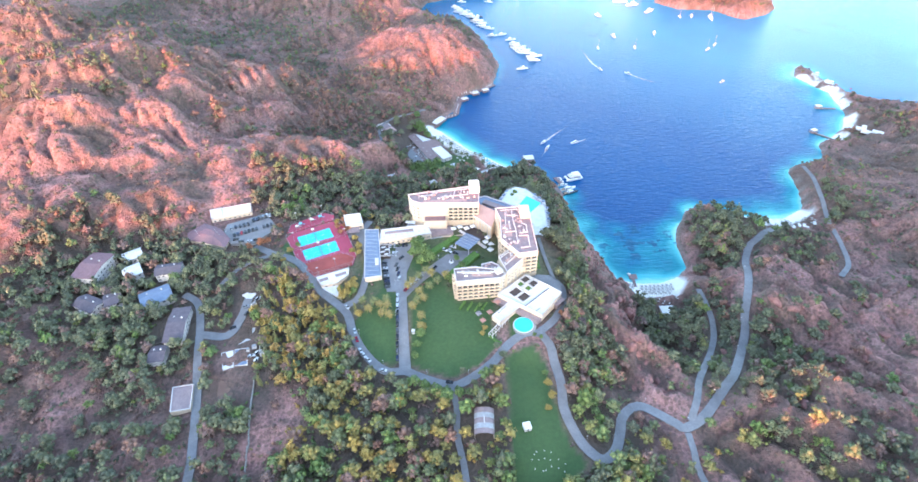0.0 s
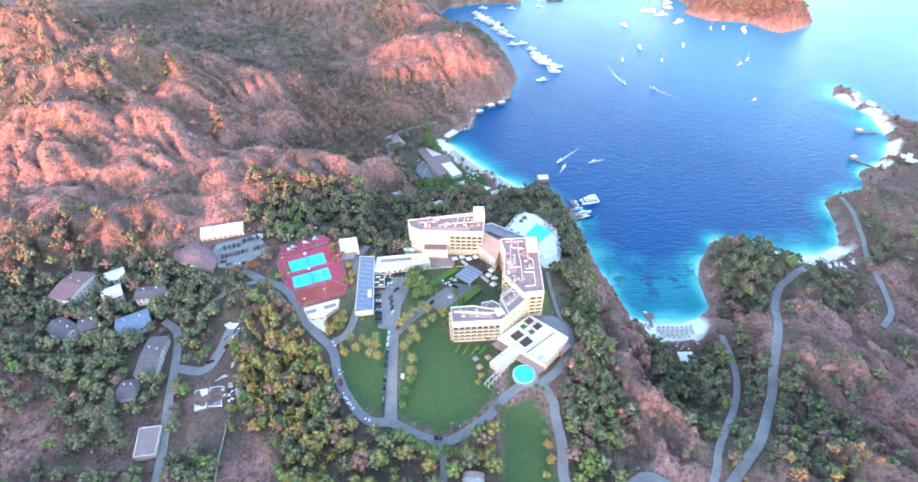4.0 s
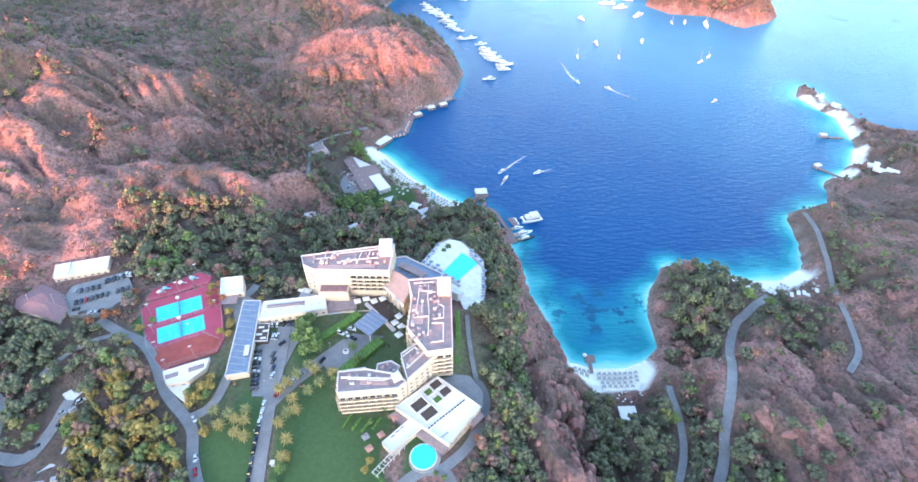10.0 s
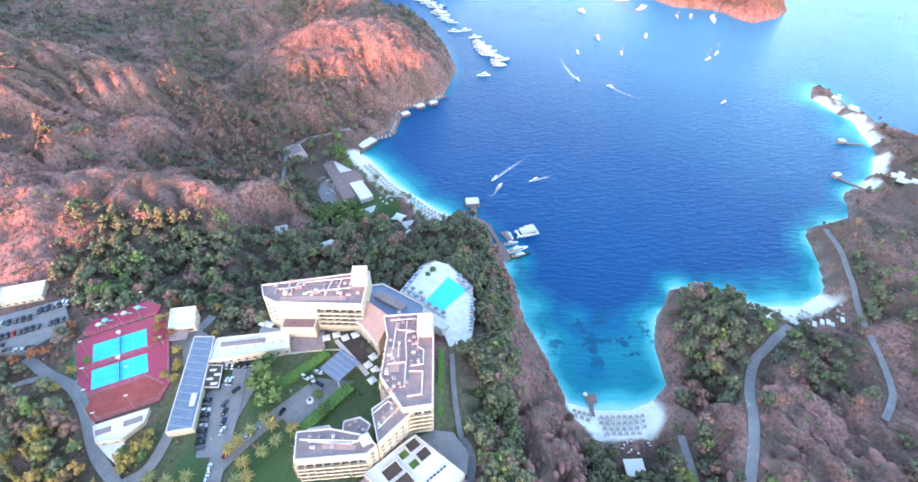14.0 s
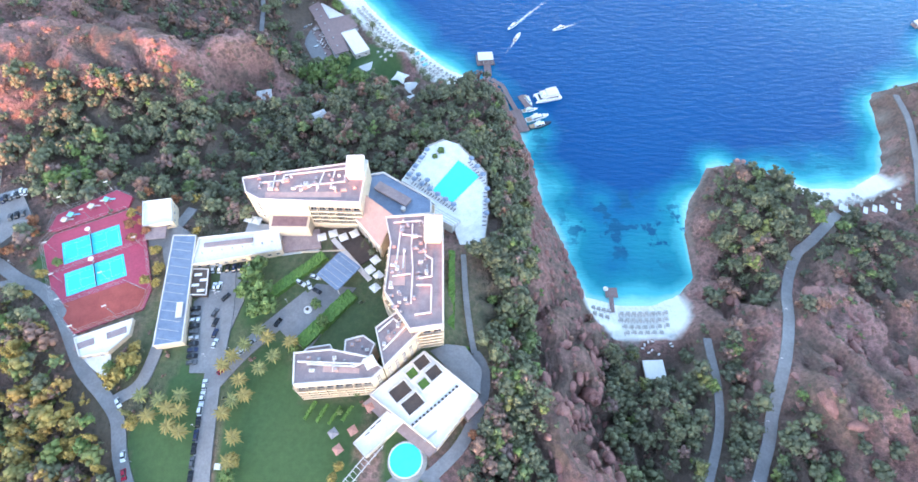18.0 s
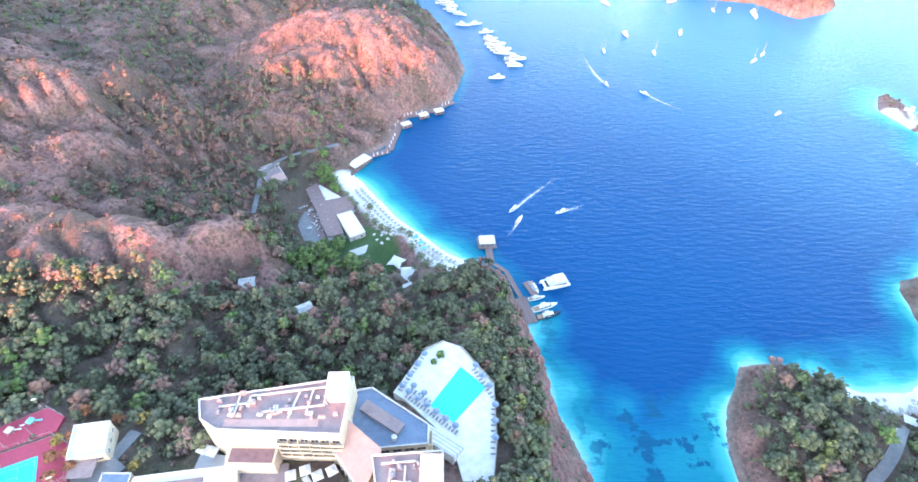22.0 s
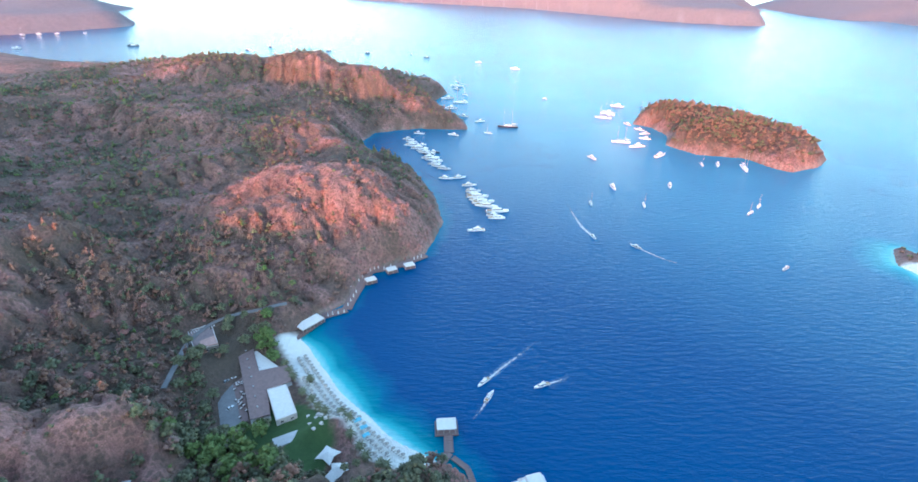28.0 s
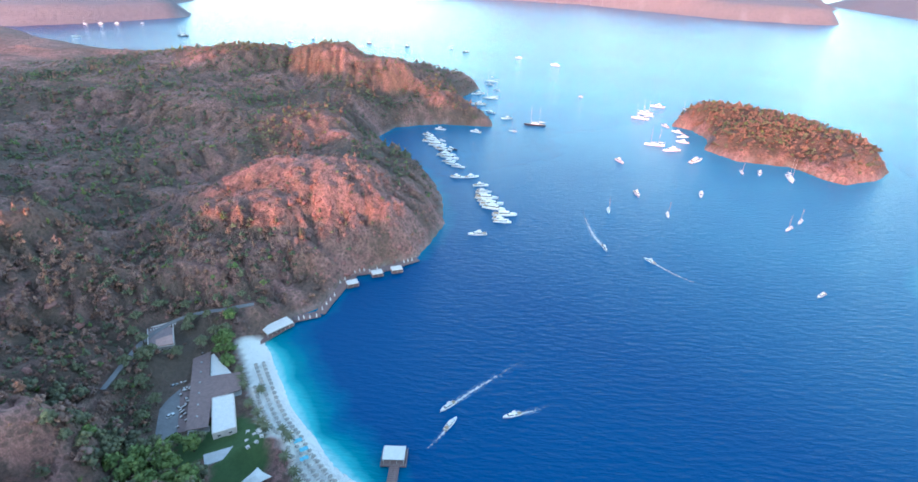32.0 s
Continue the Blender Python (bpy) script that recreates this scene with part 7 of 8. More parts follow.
# shades of the eastern beach, piers and white decks on the spit
for k in range(9):
    x, y = 289 + 4.6 * k, 377 + 0.3 * k
    aw = thing("beach_awning", x, y, gz(x, y), -25, "white slatted awning behind the eastern beach", "awning", "eastern awnings")
    part("canvas", boxes((0, 0, 2.6, 2.6, 5.0, 0.12)), M_CANVAS, aw)
    for s in (-1, 1):
        part("post", boxes((s * 1.1, -2.2, 0, 0.12, 0.12, 2.6), (s * 1.1, 2.2, 0, 0.12, 0.12, 2.6)), M_DARKWOOD, aw)
    CLEAR.append((x, y, 4))
for k in range(26):
    x, y = 286 + 46 * trng.random(), 384.5 + 9 * trng.random()
    copy_thing(cove_shade if k % 2 else thatch, pose(x, y, gz(x, y), 0, 0, 45))
    copy_thing(cove_bed, pose(x + 1, y, gz(x + 1, y), 0, 0, trng.uniform(-20, 20)))
    CLEAR.append((x, y, 2.5))
boards("spit_pier", [(437, 536), (420, 556)], 3.0, 1.1, "timber pier below the eastern beach")
boards("spit_pier", [(478, 614), (458, 616)], 3.0, 1.1, "timber pier beside the sandy spit")
cabana("pier_cabana", 420, 557, 1.2, 7, 5, 20, "white canvas cabana on the pier head", "spit cabanas")
cabana("pier_cabana", 457, 617, 1.2, 7, 5, 0, "white canvas cabana on the pier head", "spit cabanas")
for x, y, sx, sy, t in ((503, 686, 20, 8, -55), (472, 535, 22, 7, -40), (500, 708, 8, 5, -50), (466, 546, 10, 6, -30)):
    dkk = thing("beach_platform", x, y, max(gz(x, y), 0.5), t, "white timber sunbathing platform on the spit", "platform", "spit platforms")
    part("deck", boxes((0, 0, -1, sx, sy, 2.0)), M_POOLDECK, dkk)
    part("canopy", boxes((sx * 0.2, 0, 3.6, sx * 0.5, sy * 0.8, 0.2)), M_CANVAS, dkk)
    for s in (-1, 1):
        part("post", boxes((sx * 0.2 + s * sx * 0.22, sy * 0.35, 1, 0.15, 0.15, 2.6), (sx * 0.2 + s * sx * 0.22, -sy * 0.35, 1, 0.15, 0.15, 2.6)), M_WHITE, dkk)
    CLEAR.append((x, y, sx * 0.6))
for k in range(34):
    s, o = trng.random(), trng.uniform(-5, 5)
    x, y = (486 + 12 * s + o * 0.6, 660 + 40 * s * (1 if k % 2 else -1.1) + o * 0.3)
    if shore(np.array([x]), np.array([y]))[0] > 2:
        copy_thing(cove_bed, pose(x, y, gz(x, y), 0, 0, trng.uniform(40, 80)))
        if k % 2:
            copy_thing(cove_shade, pose(x + 1, y, gz(x + 1, y), 0, 0, 45))

# ---- boats ----
def hull_mesh(bm, L, W, h, sheer=0.35, n=9):
    """A hull of cross sections from stern to bow, with a transom and a deck."""
    rows = []
    for i in range(n):
        s = i / (n - 1)
        half = W / 2 * (1 - max(0, (s - 0.45) / 0.55) ** 2.2) * (0.86 + 0.14 * min(1, s * 4))
        half = max(half, 0.05)
        top = h * (1 + sheer * s * s)
        x = -L / 2 + L * s
        rows.append([bm.verts.new(p) for p in ((x, -half, top), (x, -half * 0.82, 0.1), (x - 0.02 * L * s, 0, -0.5), (x, half * 0.82, 0.1), (x, half, top))])
    for a, b_ in zip(rows[:-1], rows[1:]):
        for j in range(4):
            bm.faces.new((a[j], a[j + 1], b_[j + 1], b_[j]))
        bm.faces.new((a[4], a[0], b_[0], b_[4]))
    bm.faces.new(rows[0][::-1])
    bmesh.ops.recalc_face_normals(bm, faces=bm.faces)
    return bm


def cabin_mesh(x0, x1, w0, z0, z1, taper=0.78):
    bm = bmesh.new()
    lo = [bm.verts.new(p) for p in ((x0, -w0, z0), (x1, -w0 * 0.7, z0), (x1, w0 * 0.7, z0), (x0, w0, z0))]
    hi = [bm.verts.new(p) for p in ((x0 + 0.1, -w0 * taper, z1), (x1 - (z1 - z0) * 0.9, -w0 * 0.6, z1), (x1 - (z1 - z0) * 0.9, w0 * 0.6, z1), (x0 + 0.1, w0 * taper, z1))]
    bm.faces.new(hi), bm.faces.new(lo[::-1])
    for i in range(4):
        bm.faces.new((lo[i], lo[(i + 1) % 4], hi[(i + 1) % 4], hi[i]))
    return bm


def motor_yacht(L, label, dark=False):
    ob = thing("motor_yacht", 0, 0, 0, 0, label, "boat", "moored motor yachts")
    W, h = L * 0.27, L * 0.085
    part("hull", hull_mesh(bmesh.new(), L, W, h), M_HULL_DARK if dark else M_HULL, ob)
    part("aft_deck", boxes((-L * 0.36, 0, h + 0.03, L * 0.24, W * 0.75, 0.08)), M_TEAK, ob)
    cab = part("cabin", cabin_mesh(-L * 0.26, L * 0.24, W * 0.40, h, h + L * 0.085), M_HULL, ob)
    part("cabin_glazing", cabin_mesh(-L * 0.24, L * 0.235, W * 0.405, h + L * 0.03, h + L * 0.065, 0.94), M_GLASS, cab)
    part("flybridge", cabin_mesh(-L * 0.2, L * 0.06, W * 0.3, h + L * 0.085, h + L * 0.12), M_HULL, ob)
    part("bimini_top", boxes((-L * 0.09, 0, h + L * 0.17, L * 0.2, W * 0.55, 0.1)), M_CANVAS, ob)
    for s in (-1, 1):
        part("stanchion", boxes((-L * 0.15, s * W * 0.24, h + L * 0.12, 0.08, 0.08, L * 0.05)), M_STEEL, ob)
    part("swim_platform", boxes((-L * 0.52, 0, 0.2, L * 0.05, W * 0.8, 0.15)), M_TEAK, ob)
    part("radar_mast", boxes((-L * 0.16, 0, h + L * 0.17, 0.2, 0.2, L * 0.05)), M_STEEL, ob)
    return ob


def sailing_boat(L, label, masts=1, dark=False, group="anchored sailing boats", furled=True):
    ob = thing("sailing_boat", 0, 0, 0, 0, label, "boat", group)
    W, h = L * 0.25, L * 0.07
    part("hull", hull_mesh(bmesh.new(), L, W, h, 0.4), M_HULL_DARK if dark else M_HULL, ob)
    part("deck", boxes((-L * 0.05, 0, h + 0.05, L * 0.62, W * 0.66, 0.07)), M_TEAK, ob)
    part("coach_roof", cabin_mesh(-L * 0.18, L * 0.18, W * 0.28, h + 0.1, h + L * 0.05), M_HULL, ob)
    part("awning", boxes((-L * 0.3, 0, h + L * 0.11, L * 0.22, W * 0.6, 0.1)), M_CANVAS, ob)
    for s in (-1, 1):
        part("awning_post", boxes((-L * 0.3, s * W * 0.26, h, 0.08, 0.08, L * 0.11)), M_STEEL, ob)
    for k in range(masts):
        mx = L * (0.1 if masts == 1 else 0.2 - 0.4 * k)
        top = h + L * (1.15 if masts == 1 else 0.85)
        mast_ob = part("mast", tube(bmesh.new(), mx, 0, h, top, 0.16, 0.09, 6), M_WHITE, ob)
        part("boom", boxes((mx - L * 0.16, 0, h + L * 0.11, L * 0.32, 0.22, 0.24)), M_CANVAS, mast_ob, "boom with furled sail")
        part("spreader", boxes((mx, 0, h + L * 0.5, 0.12, W * 0.5, 0.1)), M_STEEL, mast_ob)
    return ob


BOATS = {"m11": motor_yacht(11, "small white motor boat with a canvas top"), "m16": motor_yacht(17, "white motor yacht with a flybridge"), "m24": motor_yacht(24, "large white motor yacht moored side by side"),
         "m16d": motor_yacht(16, "motor yacht with a dark blue hull", True), "s12": sailing_boat(13, "white sailing boat at anchor with furled sails"),
         "g24": sailing_boat(27, "white two-masted wooden yacht at anchor", 2), "g30d": sailing_boat(32, "dark-hulled two-masted schooner at anchor", 2, True)}
launched = set()


def moor(kind, bow, stern, size=None):
    (ax, ay), (bx, by) = bow, stern
    turn = math.degrees(math.atan2(ay - by, ax - bx))
    m = pose((ax + bx) / 2, (ay + by) / 2, 0.0, 0, 0, turn)
    if kind in launched:
        return copy_thing(BOATS[kind], m)
    launched.add(kind)
    BOATS[kind].matrix_basis = m
    return BOATS[kind]


sterns = [(-6, 1068), (8, 1098), (-1, 1046), (11, 1022), (22, 1008), (28, 980), (37, 958), (52, 944), (60, 908), (72, 907), (83, 884), (86, 866), (91, 852), (97, 835), (110, 812), (110, 797)]
bows = [(18, 1061), (30, 1091), (30, 1040), (40, 1020), (52, 996), (58, 982), (62, 960), (74, 938), (72, 906), (92, 913), (106, 888), (112, 869), (116, 852), (122, 838), (138, 814), (135, 796)]
for k, (st, bo) in enumerate(zip(sterns, bows)):
    moor("m24" if k in (3, 4, 5, 12, 13, 14) else "m16", bo, st)
for k, (x, y) in enumerate(((3, 1055), (6, 1036), (16, 1030), (18, 1014), (30, 1000), (34, 990), (40, 974), (46, 952), (88, 875), (90, 859), (94, 844), (104, 829), (112, 804), (20, 1043), (38, 1008))):
    moor(("m16", "m24", "m16", "m11", "m16d")[k % 5], (x + 17, y - 5), (x, y))
for kind, bow, stern in (("s12", (227, 831), (228, 844)), ("m16", (265, 877), (263, 897)), ("s12", (284, 827), (286, 843)), ("m16", (330, 884), (336, 905)), ("m16", (265, 984), (257, 1001)), ("m24", (370, 1018), (346, 998)),
                         ("s12", (388, 815), (399, 825)), ("s12", (406, 831), (416, 844)), ("g24", (449, 946), (454, 974)), ("s12", (401, 967), (402, 979)), ("m16", (418, 962), (426, 984)), ("g24", (303, 1070), (334, 1066)), ("m24", (324, 1044), (348, 1050)),
                         ("g24", (309, 1210), (338, 1201)), ("m24", (352, 1295), (383, 1284)), ("m16", (357, 1143), (372, 1130)), ("m16", (358, 1111), (375, 1115)), ("m16", (352, 1090), (368, 1085)), ("m16", (349, 1176), (358, 1158)),
                         ("g30d", (141, 1139), (172, 1138)), ("s12", (118, 1105), (130, 1100)), ("m16", (60, 1093), (81, 1087)), ("m16", (103, 1167), (122, 1172)), ("m16", (92, 766), (109, 769)), ("g24", (345, 1225), (330, 1240)), ("m24", (325, 1235), (350, 1240)),
                         ("g30d", (-894, 1927), (-867, 1931)), ("m16d", (-480, 1951), (-495, 1961)), ("m16d", (-313, 1900), (-294, 1902)), ("m16d", (-197, 1869), (-179, 1871)), ("m11", (-69, 1862), (-60, 1863)), ("m16d", (-24, 1806), (-12, 1807)), ("m16", (114, 1745), (129, 1747)),
                         ("m24", (197, 1665), (220, 1650)), ("m11", (238, 1347), (245, 1338)), ("g24", (58, 1448), (84, 1442)), ("m24", (41, 1327), (66, 1334)), ("m24", (49, 1252), (74, 1253)), ("s12", (81, 1370), (94, 1360)), ("m16", (76, 1206), (94, 1196)), ("g24", (66, 1300), (92, 1298)), ("m16", (60, 1420), (78, 1412)),
                         ("g24", (-1370, 2141), (-1340, 2125)), ("m24", (-1182, 1853), (-1151, 1860)), ("g30d", (-904, 1946), (-869, 1941)), ("m16d", (-543, 1886), (-516, 1889)), ("s12", (409, 1286), (412, 1274)), ("m24", (-1330, 2160), (-1300, 2150)), ("s12", (-1200, 2200), (-1190, 2210)), ("m16", (-1280, 2180), (-1265, 2180)), ("m11", (366, 700), (374, 706))):
    moor(kind, bow, stern)
moor("m11", (116, 466), (104, 463))
moor("m16", (123, 460), (106, 454))
moor("m16d", (124, 453), (108, 448))
moor("m11", (112, 468), (107, 479))
ferry = thing("ferry_catamaran", 123, 477, 0, -163, "broad white passenger catamaran at the landing stage", "boat")
for s in (-1, 1):
    bm = hull_mesh(bmesh.new(), 19, 2.6, 1.5)
    bmesh.ops.translate(bm, verts=bm.verts, vec=(0, s * 3.2, 0))
    part("hull", bm, M_HULL, ferry)
part("main_deck", boxes((-0.5, 0, 1.5, 17.5, 8.8, 0.3)), M_HULL, ferry)
part("saloon", cabin_mesh(-7, 6.5, 3.9, 1.8, 3.6, 0.92), M_HULL, ferry)
part("saloon_glazing", cabin_mesh(-6.8, 6.6, 3.95, 2.4, 3.1, 0.97), M_GLASS, ferry)
part("upper_deck", boxes((-1.5, 0, 3.65, 13, 8, 0.15)), M_WHITE, ferry)
part("canopy", boxes((-3, 0, 5.4, 8, 7, 0.15)), M_CANVAS, ferry)
for s in (-1, 1):
    part("canopy_post", boxes((-6.5, s * 3.3, 3.7, 0.12, 0.12, 1.7), (0.5, s * 3.3, 3.7, 0.12, 0.12, 1.7)), M_STEEL, ferry)
part("wheelhouse", cabin_mesh(2.0, 5.2, 2.0, 3.8, 5.6, 0.9), M_HULL, ferry)
boards("pontoon", [(104, 478), (110, 465)], 4.5, 0.8, "short floating pontoon with a small kiosk")

# speedboats with their wakes
def wake(pts, w0, w1, label):
    line = smooth_line(pts, 2.5)
    t = np.gradient(line, axis=0)
    t /= np.linalg.norm(t, axis=1)[:, None]
    side = np.stack([-t[:, 1], t[:, 0]], 1)
    n = len(line)
    verts, foam = [], []
    for i in range(n):
        s = i / (n - 1)
        w = w0 + (w1 - w0) * s ** 0.6
        for j in range(5):
            o = (j - 2) / 2
            verts.append((*(line[i] + side[i] * w * o / 2), 0.06))
            foam.append((1 - s) ** 1.1 * (1.15 - 0.55 * abs(o)) * (0.95 if abs(o) != 0.5 else 0.75))
    me = bpy.data.meshes.new("wake")
    me.from_pydata(verts, [], [(i * 5 + j, i * 5 + j + 1, i * 5 + j + 6, i * 5 + j + 5) for i in range(n - 1) for j in range(4)])
    a = me.attributes.new("foam", "FLOAT", "POINT")
    a.data.foreach_set("value", np.array(foam, np.float32))
    me.materials.append(M_FOAM)
    return tagged(new("wake", me), label, "wake", kind="stuff")


for pts, w0, w1 in (([(104, 555), (120, 573), (146, 600), (170, 620)], 2.5, 8), ([(104, 538), (97, 525), (86, 512)], 2.0, 4), ([(141, 552), (152, 557), (168, 566)], 2, 6), ([(213, 760), (206, 787), (202, 840), (206, 900)], 3, 12), ([(251, 737), (273, 713), (300, 700), (325, 692)], 2.0, 8),
                    ([(72, 1487), (100, 1450), (135, 1405)], 3, 10), ([(-520, 1886), (-420, 1880), (-330, 1860)], 4, 10)):
    wake(pts, w0, w1, "white foam wake behind a speedboat")
    bow = (pts[0][0] - (pts[1][0] - pts[0][0]) * 0.25, pts[0][1] - (pts[1][1] - pts[0][1]) * 0.25)
    dx, dy = pts[0][0] - pts[1][0], pts[0][1] - pts[1][1]
    dl = math.hypot(dx, dy)
    moor("m11", (pts[0][0] + dx / dl * 7, pts[0][1] + dy / dl * 7), (pts[0][0] - dx / dl * 1, pts[0][1] - dy / dl * 1))
buoy = thing("buoy", 530, 670, 0, 0, "round red mooring buoy on the water", "buoy")
part("float", tube(bmesh.new(), 0, 0, -0.4, 1.1, 1.5, 0.5, 10), CAR_PAINTS[5], buoy)
part("ring", tube(bmesh.new(), 0, 0, 1.1, 1.5, 0.15, n=6), M_STEEL, buoy)

# ---- plants ----
veg = np.random.RandomState(5)


def leaf_cloud(rs, n, size, lobes, spread):
    """n bent leaf sprays on lumps: each lump is (x, y, z, radius)."""
    lob = np.array(lobes, float)
    pick = rs.choice(len(lob), n, p=lob[:, 3] ** 2 / (lob[:, 3] ** 2).sum())
    d = rs.normal(size=(n, 3))
    d[:, 2] = np.abs(d[:, 2]) * 0.9 - 0.25
    d /= np.linalg.norm(d, axis=1)[:, None]
    c = lob[pick, :3] + d * lob[pick, 3:4] * rs.uniform(0.75, 1.08, (n, 1)) * (1, 1, 0.85)
    nrm = d + rs.normal(size=(n, 3)) * spread
    nrm /= np.linalg.norm(nrm, axis=1)[:, None]
    a = np.cross(nrm, rs.normal(size=(n, 3)))
    a /= np.linalg.norm(a, axis=1)[:, None]
    b_ = np.cross(nrm, a)
    s = size * rs.uniform(0.6, 1.3, (n, 1))
    v = np.stack([c - a * s, c - b_ * s * 0.7 - nrm * s * 0.2, c + a * s, c + b_ * s * 0.7 - nrm * s * 0.2], 1).reshape(-1, 3)
    i = np.arange(n) * 4
    f = np.concatenate([np.stack([i, i + 1, i + 2], 1), np.stack([i, i + 2, i + 3], 1)])
    return v, f


def core_blob(rs, lobes, shrink):
    """Dark rough lumps that fill the inside of a crown."""
    vs, fs = [], []
    base = np.array([(0, 0, 1), (1, 0, 0), (0, 1, 0), (-1, 0, 0), (0, -1, 0), (0, 0, -0.8)], float)
    tri = np.array([(0, 1, 2), (0, 2, 3), (0, 3, 4), (0, 4, 1), (5, 2, 1), (5, 3, 2), (5, 4, 3), (5, 1, 4)])
    for k, (x, y, z, r) in enumerate(lobes):
        vs.append(base * r * shrink * rs.uniform(0.85, 1.15, (6, 1)) + (x, y, z))
        fs.append(tri + 6 * k)
    return np.concatenate(vs), np.concatenate(fs)


def trunk_mesh(h, r, limbs, rs, n=5):
    """A tapered trunk and limbs towards the lumps of the crown."""
    vs, fs = [], []
    for (x0, y0, z0, r0), (x1, y1, z1, r1) in [((0, 0, -0.8, r), (0.1 * h * rs.uniform(-1, 1), 0.1 * h * rs.uniform(-1, 1), h, r * 0.45))] + [((0, 0, h * 0.55, r * 0.5), (lx, ly, lz, r * 0.15)) for lx, ly, lz, _ in limbs]:
        k = sum(len(v) for v in vs)
        ang = np.arange(n) * 2 * np.pi / n
        ring = np.stack([np.cos(ang), np.sin(ang), 0 * ang], 1)
        vs += [ring * r0 + (x0, y0, z0), ring * r1 + (x1, y1, z1)]
        for i in range(n):
            j = (i + 1) % n
            fs += [(k + i, k + j, k + n + j), (k + i, k + n + j, k + n + i)]
    return np.concatenate(vs), np.array(fs)


def tree_shape(seed, kind, leaves, single=True):
    """Trunk and crown of one plant; in a thicket the stems are simpler."""
    rs = np.random.RandomState(seed)
    if kind == "round":
        lobes = [(0, 0, 4.0, 1.9)] + [(1.7 * math.cos(a), 1.7 * math.sin(a), rs.uniform(2.9, 4.3), rs.uniform(1.1, 1.6)) for a in np.arange(5) * 1.257 + rs.rand()] + [(rs.uniform(-0.6, 0.6), rs.uniform(-0.6, 0.6), 5.4, 1.2)]
        h, r, leaf = 3.2, 0.28, 0.55
    elif kind == "pine":
        lobes = [(rs.uniform(-0.7, 0.7), rs.uniform(-0.7, 0.7), z, q) for z, q in ((2.6, 1.9), (3.8, 1.8), (5.0, 1.5), (6.2, 1.1), (7.2, 0.7))] + [(1.6 * math.cos(a), 1.6 * math.sin(a), rs.uniform(2.6, 4.4), 0.9) for a in rs.rand(3) * 6.3]
        h, r, leaf = 5.5, 0.25, 0.5
    elif kind == "tall":
        lobes = [(rs.uniform(-0.3, 0.3), rs.uniform(-0.3, 0.3), z, q) for z, q in ((2.0, 1.2), (3.6, 1.35), (5.4, 1.3), (7.2, 1.1), (9.0, 0.8), (10.4, 0.5))]
        h, r, leaf = 8, 0.22, 0.45
    else:
        lobes = [(rs.uniform(-0.5, 0.5), rs.uniform(-0.5, 0.5), 0.55, 0.85)] + [(0.8 * math.cos(a), 0.8 * math.sin(a), 0.45, rs.uniform(0.45, 0.7)) for a in rs.rand(2) * 6.3]
        h, r, leaf = 0.4, 0.1, 0.36
    lv, lf = leaf_cloud(rs, leaves, leaf if single else leaf * 0.72, lobes, 0.55)
    cv, cf = core_blob(rs, lobes, 0.86)
    tv, tf = trunk_mesh(h, r, lobes[1:4] if kind != "bush" and single else [], rs, 5 if kind != "bush" and single else 3)
    return (tv, tf), (np.concatenate([cv, lv]), np.concatenate([cf, lf + len(cv)]))


def mesh_from(name, v, f, mats, mat_index=None, tone=None):
    me = bpy.data.meshes.new(name)
    me.vertices.add(len(v))
    me.vertices.foreach_set("co", np.asarray(v, np.float32).ravel())
    me.loops.add(f.size)
    me.loops.foreach_set("vertex_index", f.ravel().astype(np.int32))
    me.polygons.add(len(f))
    me.polygons.foreach_set("loop_start", np.arange(len(f), dtype=np.int32) * f.shape[1])
    for m in mats:
        me.materials.append(m)
    if mat_index is not None:
        me.polygons.foreach_set("material_index", mat_index.astype(np.int32))
    me.update(calc_edges=True)
    if tone is not None:
        a = me.attributes.new("tone", "FLOAT", "POINT")
        a.data.foreach_set("value", np.asarray(tone, np.float32))
    return me


CLEAR_ARR = np.array(CLEAR, float)
ROAD_ALL = [(w, l) for w, l, _ in ROAD_LINES.values()]


def free_spots(x, y, margin=1.0):
    """Which places are clear of buildings, roads, cars and paving."""
    ok = np.ones(len(x), bool)
    for cx, cy, r in CLEAR_ARR:
        ok &= (x - cx) ** 2 + (y - cy) ** 2 > (r + margin) ** 2
    for wide, line in ROAD_ALL:
        near = (x > line[:, 0].min() - 8) & (x < line[:, 0].max() + 8) & (y > line[:, 1].min() - 8) & (y < line[:, 1].max() + 8) & ok
        if near.any():
            d, _ = seg_dist(x[near], y[near], line[::2], False)
            ok[near] &= d > wide / 2 + 1.2 + margin
    return ok


